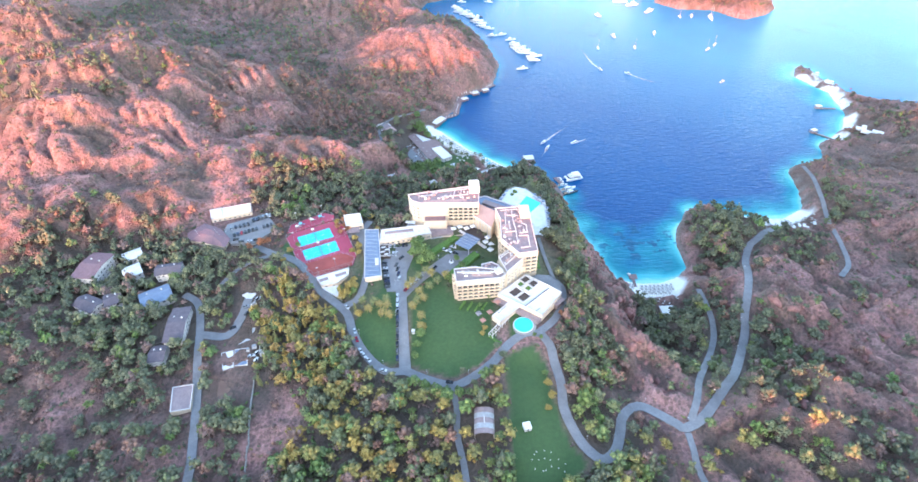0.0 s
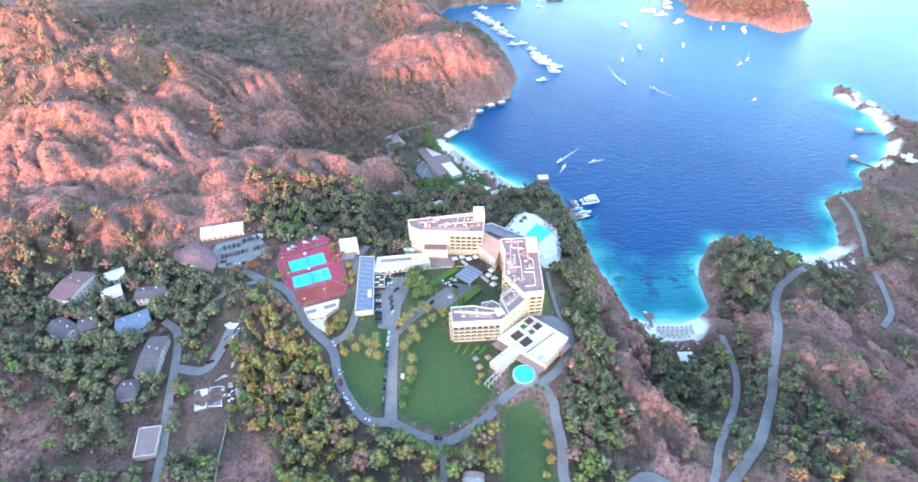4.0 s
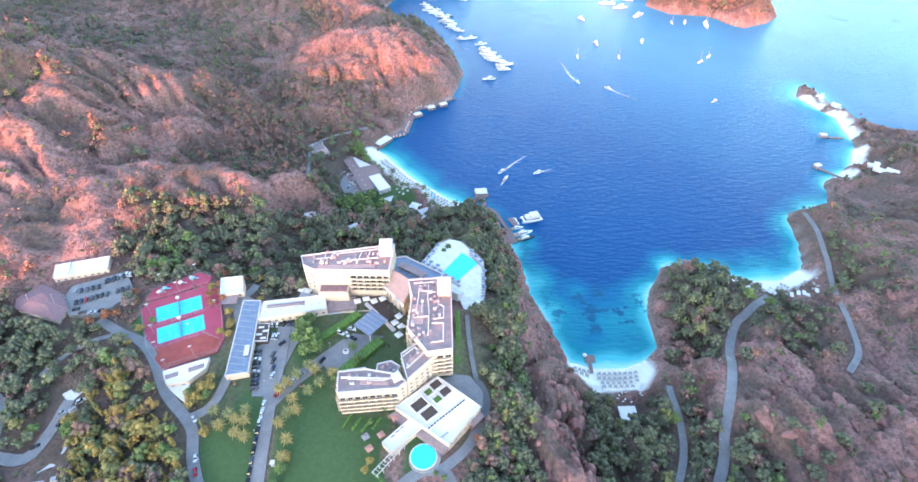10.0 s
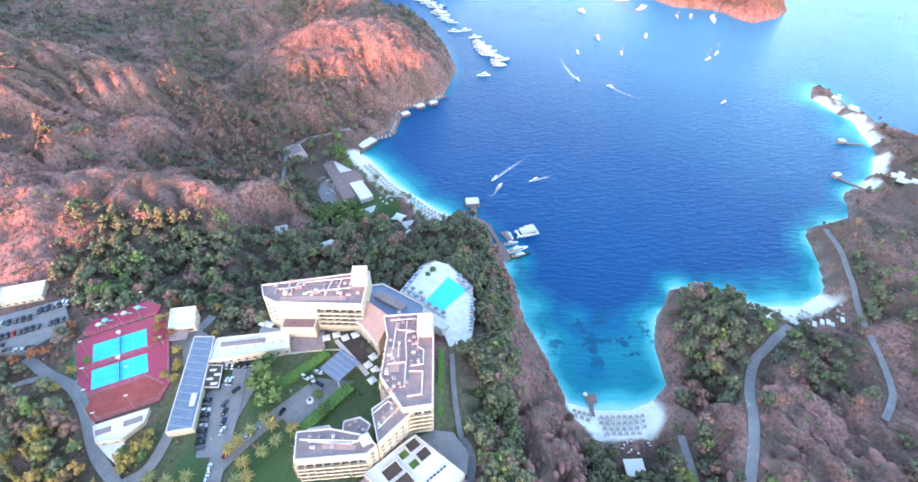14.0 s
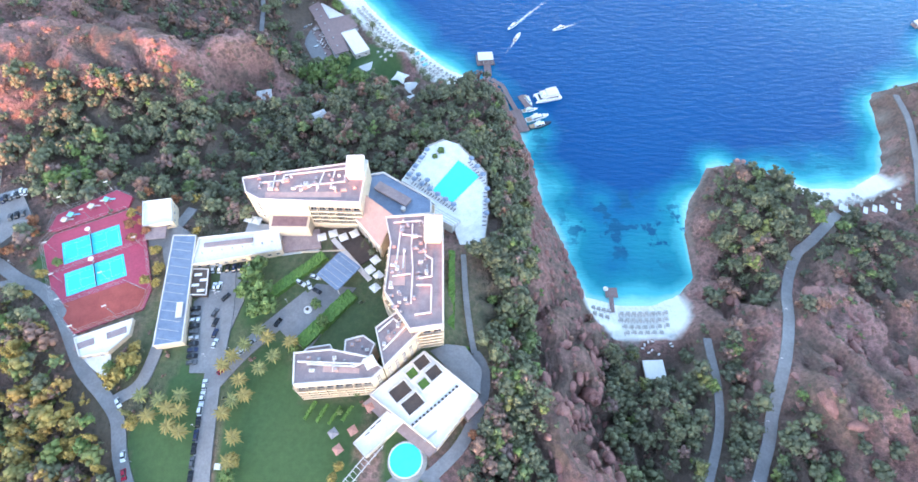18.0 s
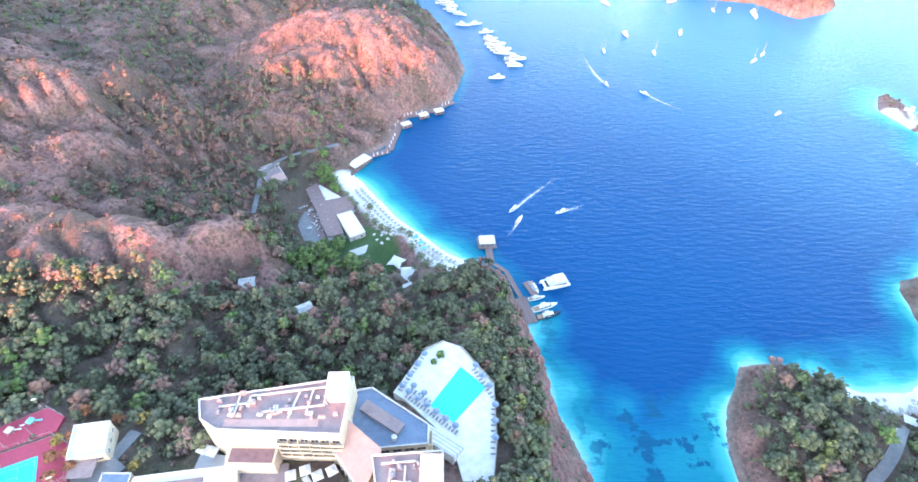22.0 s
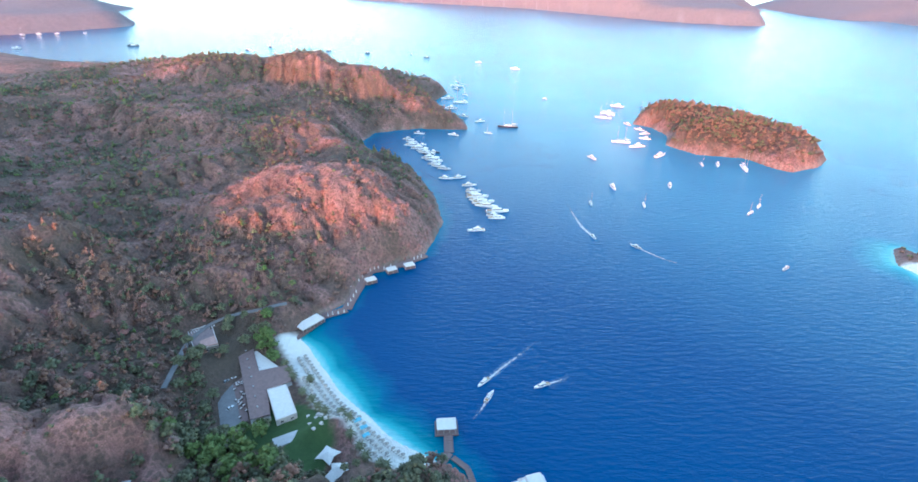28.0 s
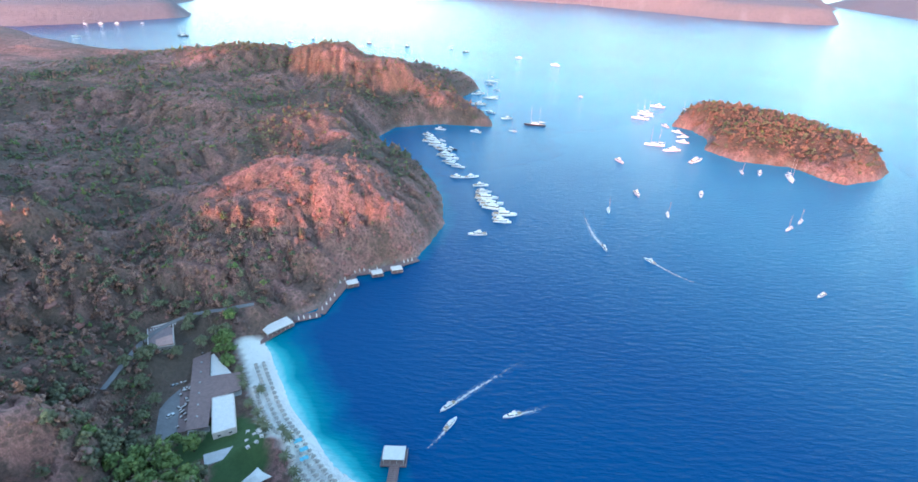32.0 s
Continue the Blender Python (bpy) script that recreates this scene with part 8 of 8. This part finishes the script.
def tone_at(x, y, rs, purple=0.0):
    """Leaf tone: greener in the valleys, golden and rusty on the southern slopes."""
    t = 0.05 + 0.22 * rs.rand(len(x)) + 0.07 * wave_noise(x, y, 45, 61)
    t += np.where(rs.rand(len(x)) < 0.14, 0.2, 0.0)
    gold = np.exp(-(((x + 40) / 110) ** 2 + ((y - 150) / 60) ** 2)) + 1.2 * np.exp(-(((x + 98) / 38) ** 2 + ((y - 236) / 52) ** 2)) + 0.7 * np.exp(-(((x - 110) / 70) ** 2 + ((y - 150) / 45) ** 2)) + 0.35 * np.exp(-(((x - 250) / 90) ** 2 + ((y - 200) / 90) ** 2)) + 0.25 * np.exp(-(((x - 90) / 16) ** 2 + ((y - 300) / 60) ** 2))
    t += gold * (rs.rand(len(x)) ** 0.9) * 0.50
    far = np.clip((y - 500) / 120, 0, 1)
    rust = rs.rand(len(x)) < 0.11 + 0.14 * far + purple * np.clip(1 - 1.3 * wood_mask(x, y), 0, 1) + 0.55 * np.exp(-((x + 150) / 110) ** 2 - ((y - 585) / 105) ** 2)
    t = np.where(rust, 0.93 + 0.07 * rs.rand(len(x)), t)
    isle = np.exp(-(((x - 470) / 120) ** 2 + ((y - 1090) / 120) ** 2))
    rust |= (isle > 0.3) & (rs.rand(len(x)) < 0.5)
    t = np.where(rust & (isle > 0.3), 0.95, t + 0.06 * isle)
    return np.clip(np.where(rust, t, np.minimum(t, 0.74)), 0, 1)


def thicket(name, spots, kinds, leaves, scale, label, category, seed):
    """Many plants joined into one mesh. spots: x, y arrays."""
    rs = np.random.RandomState(seed)
    x, y = spots
    z = ground_z(x, y)
    tone = tone_at(x, y, rs, 0.55 if "bush" in kinds else 0.15)
    vs, fs, ms, ts, total = [], [], [], [], 0
    shapes = [tree_shape(seed * 10 + k, kd, leaves, False) for k, kd in enumerate(kinds)]
    which = rs.randint(len(shapes), size=len(x))
    for k, ((tv, tf), (lv, lf)) in enumerate(shapes):
        idx = np.where(which == k)[0]
        if not len(idx):
            continue
        v0 = np.concatenate([tv, lv])
        f0 = np.concatenate([tf, lf + len(tv)])
        m0 = np.concatenate([np.zeros(len(tf)), np.ones(len(lf))])
        ang = rs.rand(len(idx)) * 6.283
        s = rs.uniform(scale[0], scale[1], len(idx))
        c, sn = np.cos(ang) * s, np.sin(ang) * s
        px = v0[None, :, 0] * c[:, None] - v0[None, :, 1] * sn[:, None] + x[idx, None]
        py = v0[None, :, 0] * sn[:, None] + v0[None, :, 1] * c[:, None] + y[idx, None]
        pz = v0[None, :, 2] * (s * rs.uniform(0.8, 1.2, len(idx)))[:, None] + z[idx, None]
        vs.append(np.stack([px, py, pz], -1).reshape(-1, 3))
        fs.append((f0[None] + (np.arange(len(idx)) * len(v0))[:, None, None] + total).reshape(-1, 3))
        ms.append(np.tile(m0, len(idx)))
        ts.append(np.repeat(tone[idx], len(v0)))
        total += len(idx) * len(v0)
    me = mesh_from(name, np.concatenate(vs), np.concatenate(fs), [M_BARK, M_LEAF], np.concatenate(ms), np.concatenate(ts))
    return tagged(new(name, me), label, category, kind="stuff")


def scatter(x0, x1, y0, y1, n, rs, power=1.0, low=0.0, margin=1.0):
    x, y = rs.uniform(x0, x1, n), rs.uniform(y0, y1, n)
    keep = rs.rand(n) < (low + (1 - low) * wood_mask(x, y) ** power) * (1 - 0.45 * np.clip(bare_rock(x, y), 0, 1) * (wood_mask(x, y) < 0.6))
    x, y = x[keep], y[keep]
    keep = (shore(x, y) > 3) & (lawn_mask(x, y) < 0.9) & (beach(x, y) < 0.35)
    x, y = x[keep], y[keep]
    ok = free_spots(x, y, margin)
    return x[ok], y[ok]


near_trees = scatter(-330, 360, 70, 520, 12500, veg, 1.1)
thicket("woodland", near_trees, ("round", "pine", "round", "round", "round"), 54, (0.8, 1.75), "mixed dark pines and olive trees on the slopes", "trees", 3)
belt_trees = scatter(62, 104, 190, 410, 1300, veg, 0.5)
thicket("belt_woodland", belt_trees, ("round", "pine", "round"), 50, (0.9, 1.6), "dense green trees between the hotel and the cliff", "trees", 15)
near_bush = scatter(-380, 420, 60, 560, 17000, veg, 0.6, 0.45, 0.3)
thicket("scrub", near_bush, ("bush", "bush", "bush"), 12, (0.8, 2.0), "low dark scrub between rocks", "bushes", 4)
beach_trees = scatter(-200, -25, 490, 690, 1300, veg, 0.8, 0.1)
thicket("beach_woodland", beach_trees, ("round", "round", "pine"), 36, (0.5, 1.05), "purple-brown and olive trees on the slope behind the beach", "trees", 16)
far_trees = scatter(-520, 640, 520, 1420, 13000, veg, 1.2)
thicket("far_woodland", far_trees, ("round", "pine"), 12, (0.7, 1.2), "dark scattered pines on the far hills", "trees", 6)
far_bush = scatter(-600, 640, 520, 1480, 26000, veg, 0.5, 0.55, 0.3)
thicket("far_scrub", far_bush, ("bush", "bush"), 5, (1.0, 2.4), "low dark scrub on the far hills", "bushes", 7)
side_trees = scatter(-700, -330, 150, 700, 3500, veg, 1.0, 0.15)
thicket("side_woodland", side_trees, ("round", "bush", "pine"), 14, (0.6, 1.2), "scattered scrub and pines on the western hills", "trees", 8)
side_trees = scatter(360, 700, 60, 600, 2200, veg, 1.0, 0.2)
thicket("east_woodland", side_trees, ("round", "bush", "pine"), 14, (0.6, 1.2), "scattered scrub and pines on the eastern hills", "trees", 9)
isl = scatter(360, 600, 950, 1240, 1500, veg, 0.5, 0.3)
thicket("island_woodland", isl, ("round", "round"), 18, (0.7, 1.1), "reddish scrub trees covering the small island", "trees", 12)

# single trees in the gardens and the village
def single_tree(seed, kind, leaves, tone, name, label):
    (tv, tf), (lv, lf) = tree_shape(seed, kind, leaves)
    ob = thing(name, 0, 0, -50, 0, label, "tree", "garden trees")
    part("trunk", mesh_from("trunk", tv, tf, [M_BARK]), None, ob)
    part("crown", mesh_from("crown", lv, lf, [M_LEAF], tone=np.full(len(lv), tone)), None, ob)
    return ob


TREES = {}
for key, seed, kind, leaves, tone, name, label in (
        ("green", 31, "round", 150, 0.40, "broadleaf_tree", "bright green rounded garden tree"), ("dark", 32, "round", 140, 0.22, "broadleaf_tree", "dark green rounded garden tree"), ("gold", 33, "round", 140, 0.66, "broadleaf_tree", "golden-leaved rounded tree by the road"),
        ("rust", 34, "round", 140, 0.86, "broadleaf_tree", "rust-coloured tree beside the car park"), ("tall_gold", 35, "tall", 110, 0.68, "cypress", "tall slender golden-brown cypress"), ("tall", 36, "tall", 110, 0.5, "cypress", "tall slender olive-green cypress"), ("pine", 37, "pine", 130, 0.18, "pine_tree", "dark green pine in the garden")):
    TREES[key] = single_tree(seed, kind, leaves, tone, name, label)
EXTRA_TREES = (("rust", -92, 341, 1.0), ("rust", -87, 329, 0.95), ("gold", -80, 319, 0.9), ("gold", -76, 310, 0.9), ("rust", -94, 353, 1.0), ("gold", -75, 302, 0.8), ("gold", -79, 261, 1.2), ("gold", -74, 267, 1.1), ("green", -83, 264, 0.9),
               ("green", -41, 580, 1.7), ("dark", -45, 586, 1.6), ("green", -43, 573, 1.5), ("dark", -71, 592, 1.4), ("dark", -80, 602, 1.3), ("dark", -52, 604, 1.3), ("dark", -78, 553, 1.5), ("dark", -82, 544, 1.5), ("dark", -20, 510, 1.2), ("green", -31, 506, 1.4), ("dark", -40, 503, 1.4), ("dark", -88, 568, 1.4), ("dark", -33, 615, 1.2),
               ("dark", -58, 530, 1.4), ("dark", -58, 517, 1.4), ("dark", -70, 538, 1.5), ("dark", -76, 530, 1.4), ("dark", -64, 508, 1.4), ("dark", -94, 596, 1.4), ("dark", -100, 582, 1.4), ("dark", -97, 572, 1.3), ("dark", -62, 610, 1.2), ("dark", -46, 614, 1.1),
               ("dark", -228, 303, 1.3), ("dark", -224, 280, 1.2), ("dark", -200, 262, 1.3), ("dark", -203, 252, 1.2), ("dark", -199, 294, 1.3), ("dark", -196, 303, 1.2), ("dark", -254, 282, 1.2), ("dark", -250, 272, 1.2), ("dark", -232, 252, 1.3), ("dark", -225, 246, 1.2), ("dark", -176, 252, 1.2), ("dark", -180, 282, 1.3), ("dark", -165, 282, 1.2), ("dark", -160, 292, 1.2), ("dark", -176, 222, 1.2), ("dark", -200, 226, 1.3), ("gold", -128, 232, 1.3), ("gold", -131, 240, 1.2), ("dark", -186, 296, 1.3), ("dark", -210, 306, 1.2), ("dark", -238, 275, 1.1))
planted = set()


def plant(key, x, y, scale):
    m = pose(x, y, gz(x, y) - 0.1, 0, 0, (x * 37 + y * 61) % 360)
    src = TREES[key]
    if key not in planted:
        planted.add(key)
        src.scale = (1, 1, 1)
        src.matrix_basis = m @ Matrix.Diagonal((scale, scale, scale, 1))
        return src
    ob = copy_thing(src, m)
    ob.scale = (scale, scale, scale)
    return ob


for key, x, y, s in (("green", -31, 304, 1.9), ("green", -26, 297, 2.0), ("green", -22, 290, 1.7), ("green", -34, 297, 1.6), ("green", -30, 311, 1.5), ("green", -28, 288, 1.5), ("gold", -77, 266, 1.3), ("gold", -75, 272, 1.0), ("green", -74, 262, 1.0), ("green", -137, 362, 1.9), ("green", -142, 358, 1.6), ("green", -132, 366, 1.5),
                     ("gold", -80, 303, 0.9), ("gold", -76, 308, 0.8), ("rust", -92, 325, 1.0), ("rust", -95, 332, 1.1), ("rust", -90, 334, 0.9), ("gold", -97, 339, 0.9), ("rust", -152, 316, 1.3), ("rust", -147, 318, 1.1), ("rust", -160, 312, 1.2), ("rust", -142, 334, 1.2), ("rust", -140, 328, 1.0), ("gold", -130, 296, 0.8), ("gold", -127, 306, 0.9), ("green", -122, 312, 0.8),
                     ("green", -2, 292, 0.9), ("green", 2, 284, 1.0), ("green", -9, 272, 0.9), ("green", -6, 268, 0.8), ("green", -26, 222, 1.2), ("green", -28, 215, 1.1), ("gold", -25, 228, 1.0), ("green", -29, 208, 0.9), ("green", -9, 178, 1.5), ("green", -15, 182, 1.4), ("green", -22, 186, 1.2), ("green", -2, 180, 1.2),
                     ("gold", 20, 182, 1.1), ("gold", 15, 178, 1.0), ("dark", 25, 205, 1.0), ("dark", 22, 212, 0.9), ("dark", 18, 196, 0.8), ("gold", 50, 186, 0.9), ("green", 49, 193, 0.8), ("gold", 51, 178, 0.9), ("gold", 48, 170, 0.7), ("rust", 66, 238, 0.8), ("gold", 78, 288, 1.1), ("gold", 80, 276, 1.1), ("gold", 84, 282, 1.0), ("green", 76, 300, 1.0), ("dark", 78, 312, 1.1),
                     ("green", 13, 246, 0.5), ("green", 19, 253.5, 0.5), ("gold", 13, 222, 0.7), ("gold", 15, 226, 0.7), ("green", 50, 218, 0.5), ("green", 46, 220, 0.5), ("dark", -205, 278, 1.5), ("dark", -200, 284, 1.4), ("dark", -198, 272, 1.3), ("dark", -226, 280, 1.1), ("dark", -233, 276, 1.0), ("dark", -178, 270, 1.2), ("gold", -140, 250, 1.3), ("green", -137, 244, 1.4), ("gold", -134, 250, 1.2),
                     ("dark", -160, 205, 1.0), ("dark", -157, 198, 1.0), ("dark", -140, 178, 1.1), ("dark", -150, 176, 1.0), ("green", -165, 170, 1.0), ("green", -163, 160, 0.9), ("dark", -55, 575, 1.5), ("dark", -52, 585, 1.4), ("green", -48, 580, 1.2), ("dark", -72, 590, 1.2), ("dark", -62, 596, 1.1), ("dark", -78, 552, 1.3), ("dark", -74, 546, 1.1),
                     ("green", -42, 492, 1.7), ("green", -36, 487, 1.6), ("green", -48, 484, 1.7), ("green", -40, 480, 1.5), ("green", -30, 480, 1.4), ("dark", -52, 494, 1.4), ("green", -58, 488, 1.4), ("green", -33, 495, 1.3), ("dark", -40, 502, 1.2), ("dark", -22, 484, 1.2), ("green", 50, 388, 0.9), ("green", 47, 384, 0.7), ("gold", -64, 330, 0.8), ("gold", -72, 352, 1.1), ("rust", -82, 352, 1.0), ("dark", 24, 303, 0.7), ("dark", 20, 318, 0.7), ("dark", 28, 296, 0.7), ("pine", -96, 350, 1.0), ("pine", -60, 345, 1.0), ("pine", -50, 348, 1.1), ("dark", 38, 473, 0.8), ("dark", 33, 470, 0.8), ("green", -46, 596, 1.5), ("green", -43, 582, 1.7), ("green", -37, 575, 1.5), ("green", -33, 565, 1.7), ("dark", -70, 585, 1.4), ("dark", -76, 558, 1.4), ("dark", -64, 563, 1.4), ("green", -36, 493, 1.8), ("green", -32, 497, 1.9), ("green", -24, 490, 2.1), ("green", -21, 504, 1.8), ("green", -17, 480, 1.9), ("green", -9, 482, 2.1), ("green", -27, 480, 1.8), ("green", -38, 485, 1.9), ("green", -27, 475, 2.1), ("green", -4, 475, 1.8)):
    plant(key, x, y, s)
for key, x, y, s in EXTRA_TREES:
    plant(key, x, y, s)
trs = random.Random(21)
for k in range(120):
    x, y = -100 + trs.uniform(-38, 32), 240 + trs.uniform(-48, 42)
    if free_spots(np.array([x]), np.array([y]), 1)[0]:
        plant(trs.choice(("tall_gold", "tall_gold", "tall", "gold")), x, y, trs.uniform(0.75, 1.15))


# palms: ringed trunk, arching fronds of two leaf blades each
def palm(seed, tone, label, group, tall=5.5, joined=False):
    rs = random.Random(seed)
    ob = thing("palm_tree", 0, 0, -50, 0, label, "palm tree", group)
    bm = bmesh.new()
    for k in range(6):
        tube(bm, 0.03 * k * k * 0.3, 0, tall * k / 6 - (0.6 if k == 0 else 0), tall * (k + 1) / 6 + 0.05, 0.36 - 0.02 * k, 0.30 - 0.02 * k, 7)
    part("trunk", bm, M_PALMTRUNK, ob)
    count, allv, allf = 28 if joined else 26, [], []
    for k in range(count):
        a = k * 2.399
        up = 1.15 - 1.9 * (k / count)
        vs, fs = [], []
        reach, n = rs.uniform(2.9, 3.9), 5
        for i in range(n + 1):
            s = i / n
            r = reach * s
            z = tall + up * r * 0.75 - 0.16 * r * r
            w = 0.40 * math.sin(math.pi * min(1, 0.12 + s * 0.9)) + 0.02
            cx, cy = r * math.cos(a), r * math.sin(a)
            vs += [(cx - w * math.sin(a), cy + w * math.cos(a), z - 0.25 * w), (cx, cy, z + 0.1), (cx + w * math.sin(a), cy - w * math.cos(a), z - 0.25 * w)]
        for i in range(n):
            for j in (0, 1):
                fs.append((i * 3 + j, i * 3 + j + 1, i * 3 + j + 4, i * 3 + j + 3))
        if joined:
            allf += [tuple(i + len(allv) for i in f) for f in fs]
            allv += vs
        else:
            part("frond", mesh_from("frond", np.array(vs), np.array(fs), [M_LEAF], tone=np.full(len(vs), tone)), None, ob)
    if joined:
        part("crown", mesh_from("crown", np.array(allv), np.array(allf), [M_LEAF], tone=np.full(len(allv), tone)), None, ob)
    return ob


PALMS = [palm(1, 0.48, "olive-green date palm on the lawn edge", "date palms", joined=True), palm(2, 0.62, "golden-brown date palm beside the avenue", "date palms", joined=True)]
BEACH_PALM = palm(3, 0.3, "green palm on the pale beach", "beach palms", 4.2, True)
done = set()
for x, y, k in ((-24, 279, 0), (-10, 274, 1), (-16, 268, 0), (-21, 263, 0), (-36, 264, 1), (-25, 252, 1), (-32, 245, 1), (-54, 247, 1), (-26, 227, 1), (-47, 238, 1), (-29, 273, 0), (-33, 268, 1), (-28, 258, 1), (-50, 252, 0), (-58, 250, 0), (-26, 236, 1), (-49, 246, 1), (-29, 250, 0), (-52, 240, 1), (-20, 276, 1), (-66, 252, 0), (-61, 244, 1)):
    m = pose(x, y, gz(x, y), 0, 0, x * 50)
    if k in done:
        copy_thing(PALMS[k], m)
    else:
        done.add(k)
        PALMS[k].matrix_basis = m
prng = random.Random(8)
first = True
for k in range(15):
    j = min(len(shore_line) - 2, 1 + k * (len(shore_line) - 3) // 15)
    nx, ny = tt[j][1], -tt[j][0]
    if shore(np.array([shore_line[j][0] + nx * 9]), np.array([shore_line[j][1] + ny * 9]))[0] < 0:
        nx, ny = -nx, -ny
    off = prng.choice((12.5, 18.5, 19.5, 20.5))
    x, y = shore_line[j][0] + nx * off, shore_line[j][1] + ny * off
    m = pose(x, y, gz(x, y), 0, 0, k * 77)
    if first:
        BEACH_PALM.matrix_basis, first = m, False
    else:
        copy_thing(BEACH_PALM, m)

# boulders on the cliffs and steep slopes
def boulders(name, n, x0, x1, y0, y1, size, label, seed, steep=0.55, shape=(1, 1.6, 0.6)):
    rs = np.random.RandomState(seed)
    x, y = rs.uniform(x0, x1, n * 6), rs.uniform(y0, y1, n * 6)
    e = 3.0
    slope = np.hypot(height(x + e, y) - height(x - e, y), height(x, y + e) - height(x, y - e)) / (2 * e)
    keep = (slope > steep) & (shore(x, y) > 0.5) & (beach(x, y) < 0.3)
    x, y = x[keep][:n], y[keep][:n]
    ok = free_spots(x, y, 1.5)
    x, y = x[ok], y[ok]
    bm = bmesh.new()
    bmesh.ops.create_icosphere(bm, subdivisions=2, radius=1.0)
    base = np.array([v.co for v in bm.verts])
    tri = np.array([[v.index for v in f.verts] for f in bm.faces])
    bm.free()
    z = ground_z(x, y)
    vs, fs = [], []
    for k in range(len(x)):
        s = rs.uniform(*size) * rs.uniform(0.6, 1.3, 3) * shape
        cuts = rs.normal(size=(9, 3))
        cuts /= np.linalg.norm(cuts, axis=1)[:, None]
        bump = np.minimum(1.0, (rs.uniform(0.38, 0.75, 9) / np.maximum(base @ cuts.T, 0.05)).min(1)) * (1 + 0.05 * rs.uniform(-1, 1, len(base)))
        vs.append(base * bump[:, None] * s + (x[k], y[k], z[k] - 0.6 * s[2]))
        fs.append(tri + k * len(base))
    me = mesh_from(name, np.concatenate(vs), np.concatenate(fs), [M_ROCK])
    return tagged(new(name, me), label, "rocks", kind="stuff")


boulders("hill_rocks", 150, 150, 430, 110, 400, (1.5, 4.6), "large broken reddish rock masses on the eastern hill", 47, 0.25)
boulders("cliff_rocks", 160, 95, 135, 150, 480, (1.0, 3.2), "reddish boulders on the cliff above the sea", 41, 0.7)
boulders("shore_rocks", 500, 40, 110, 400, 500, (0.8, 2.2), "dark boulders along the shore by the pier", 45, 0.3)
boulders("cliff_crags", 260, 97, 134, 150, 450, (1.8, 4.2), "tall broken reddish crags standing out of the cliff", 51, 0.6, (1.0, 1.3, 1.5))
boulders("hill_crags", 150, 195, 330, 150, 330, (2.2, 5.0), "broken brown rock ribs on the eastern hill", 53, 0.35, (1.3, 1.6, 0.9))
boulders("cape_crags", 260, -60, 66, 640, 800, (1.4, 3.4), "weathered red rock ribs on the cape above the water", 55, 0.55, (0.9, 1.5, 1.1))
boulders("ridge_crags", 260, -360, -80, 420, 600, (1.4, 3.6), "weathered red rock ribs along the ridge", 57, 0.4, (1.2, 1.4, 0.9))
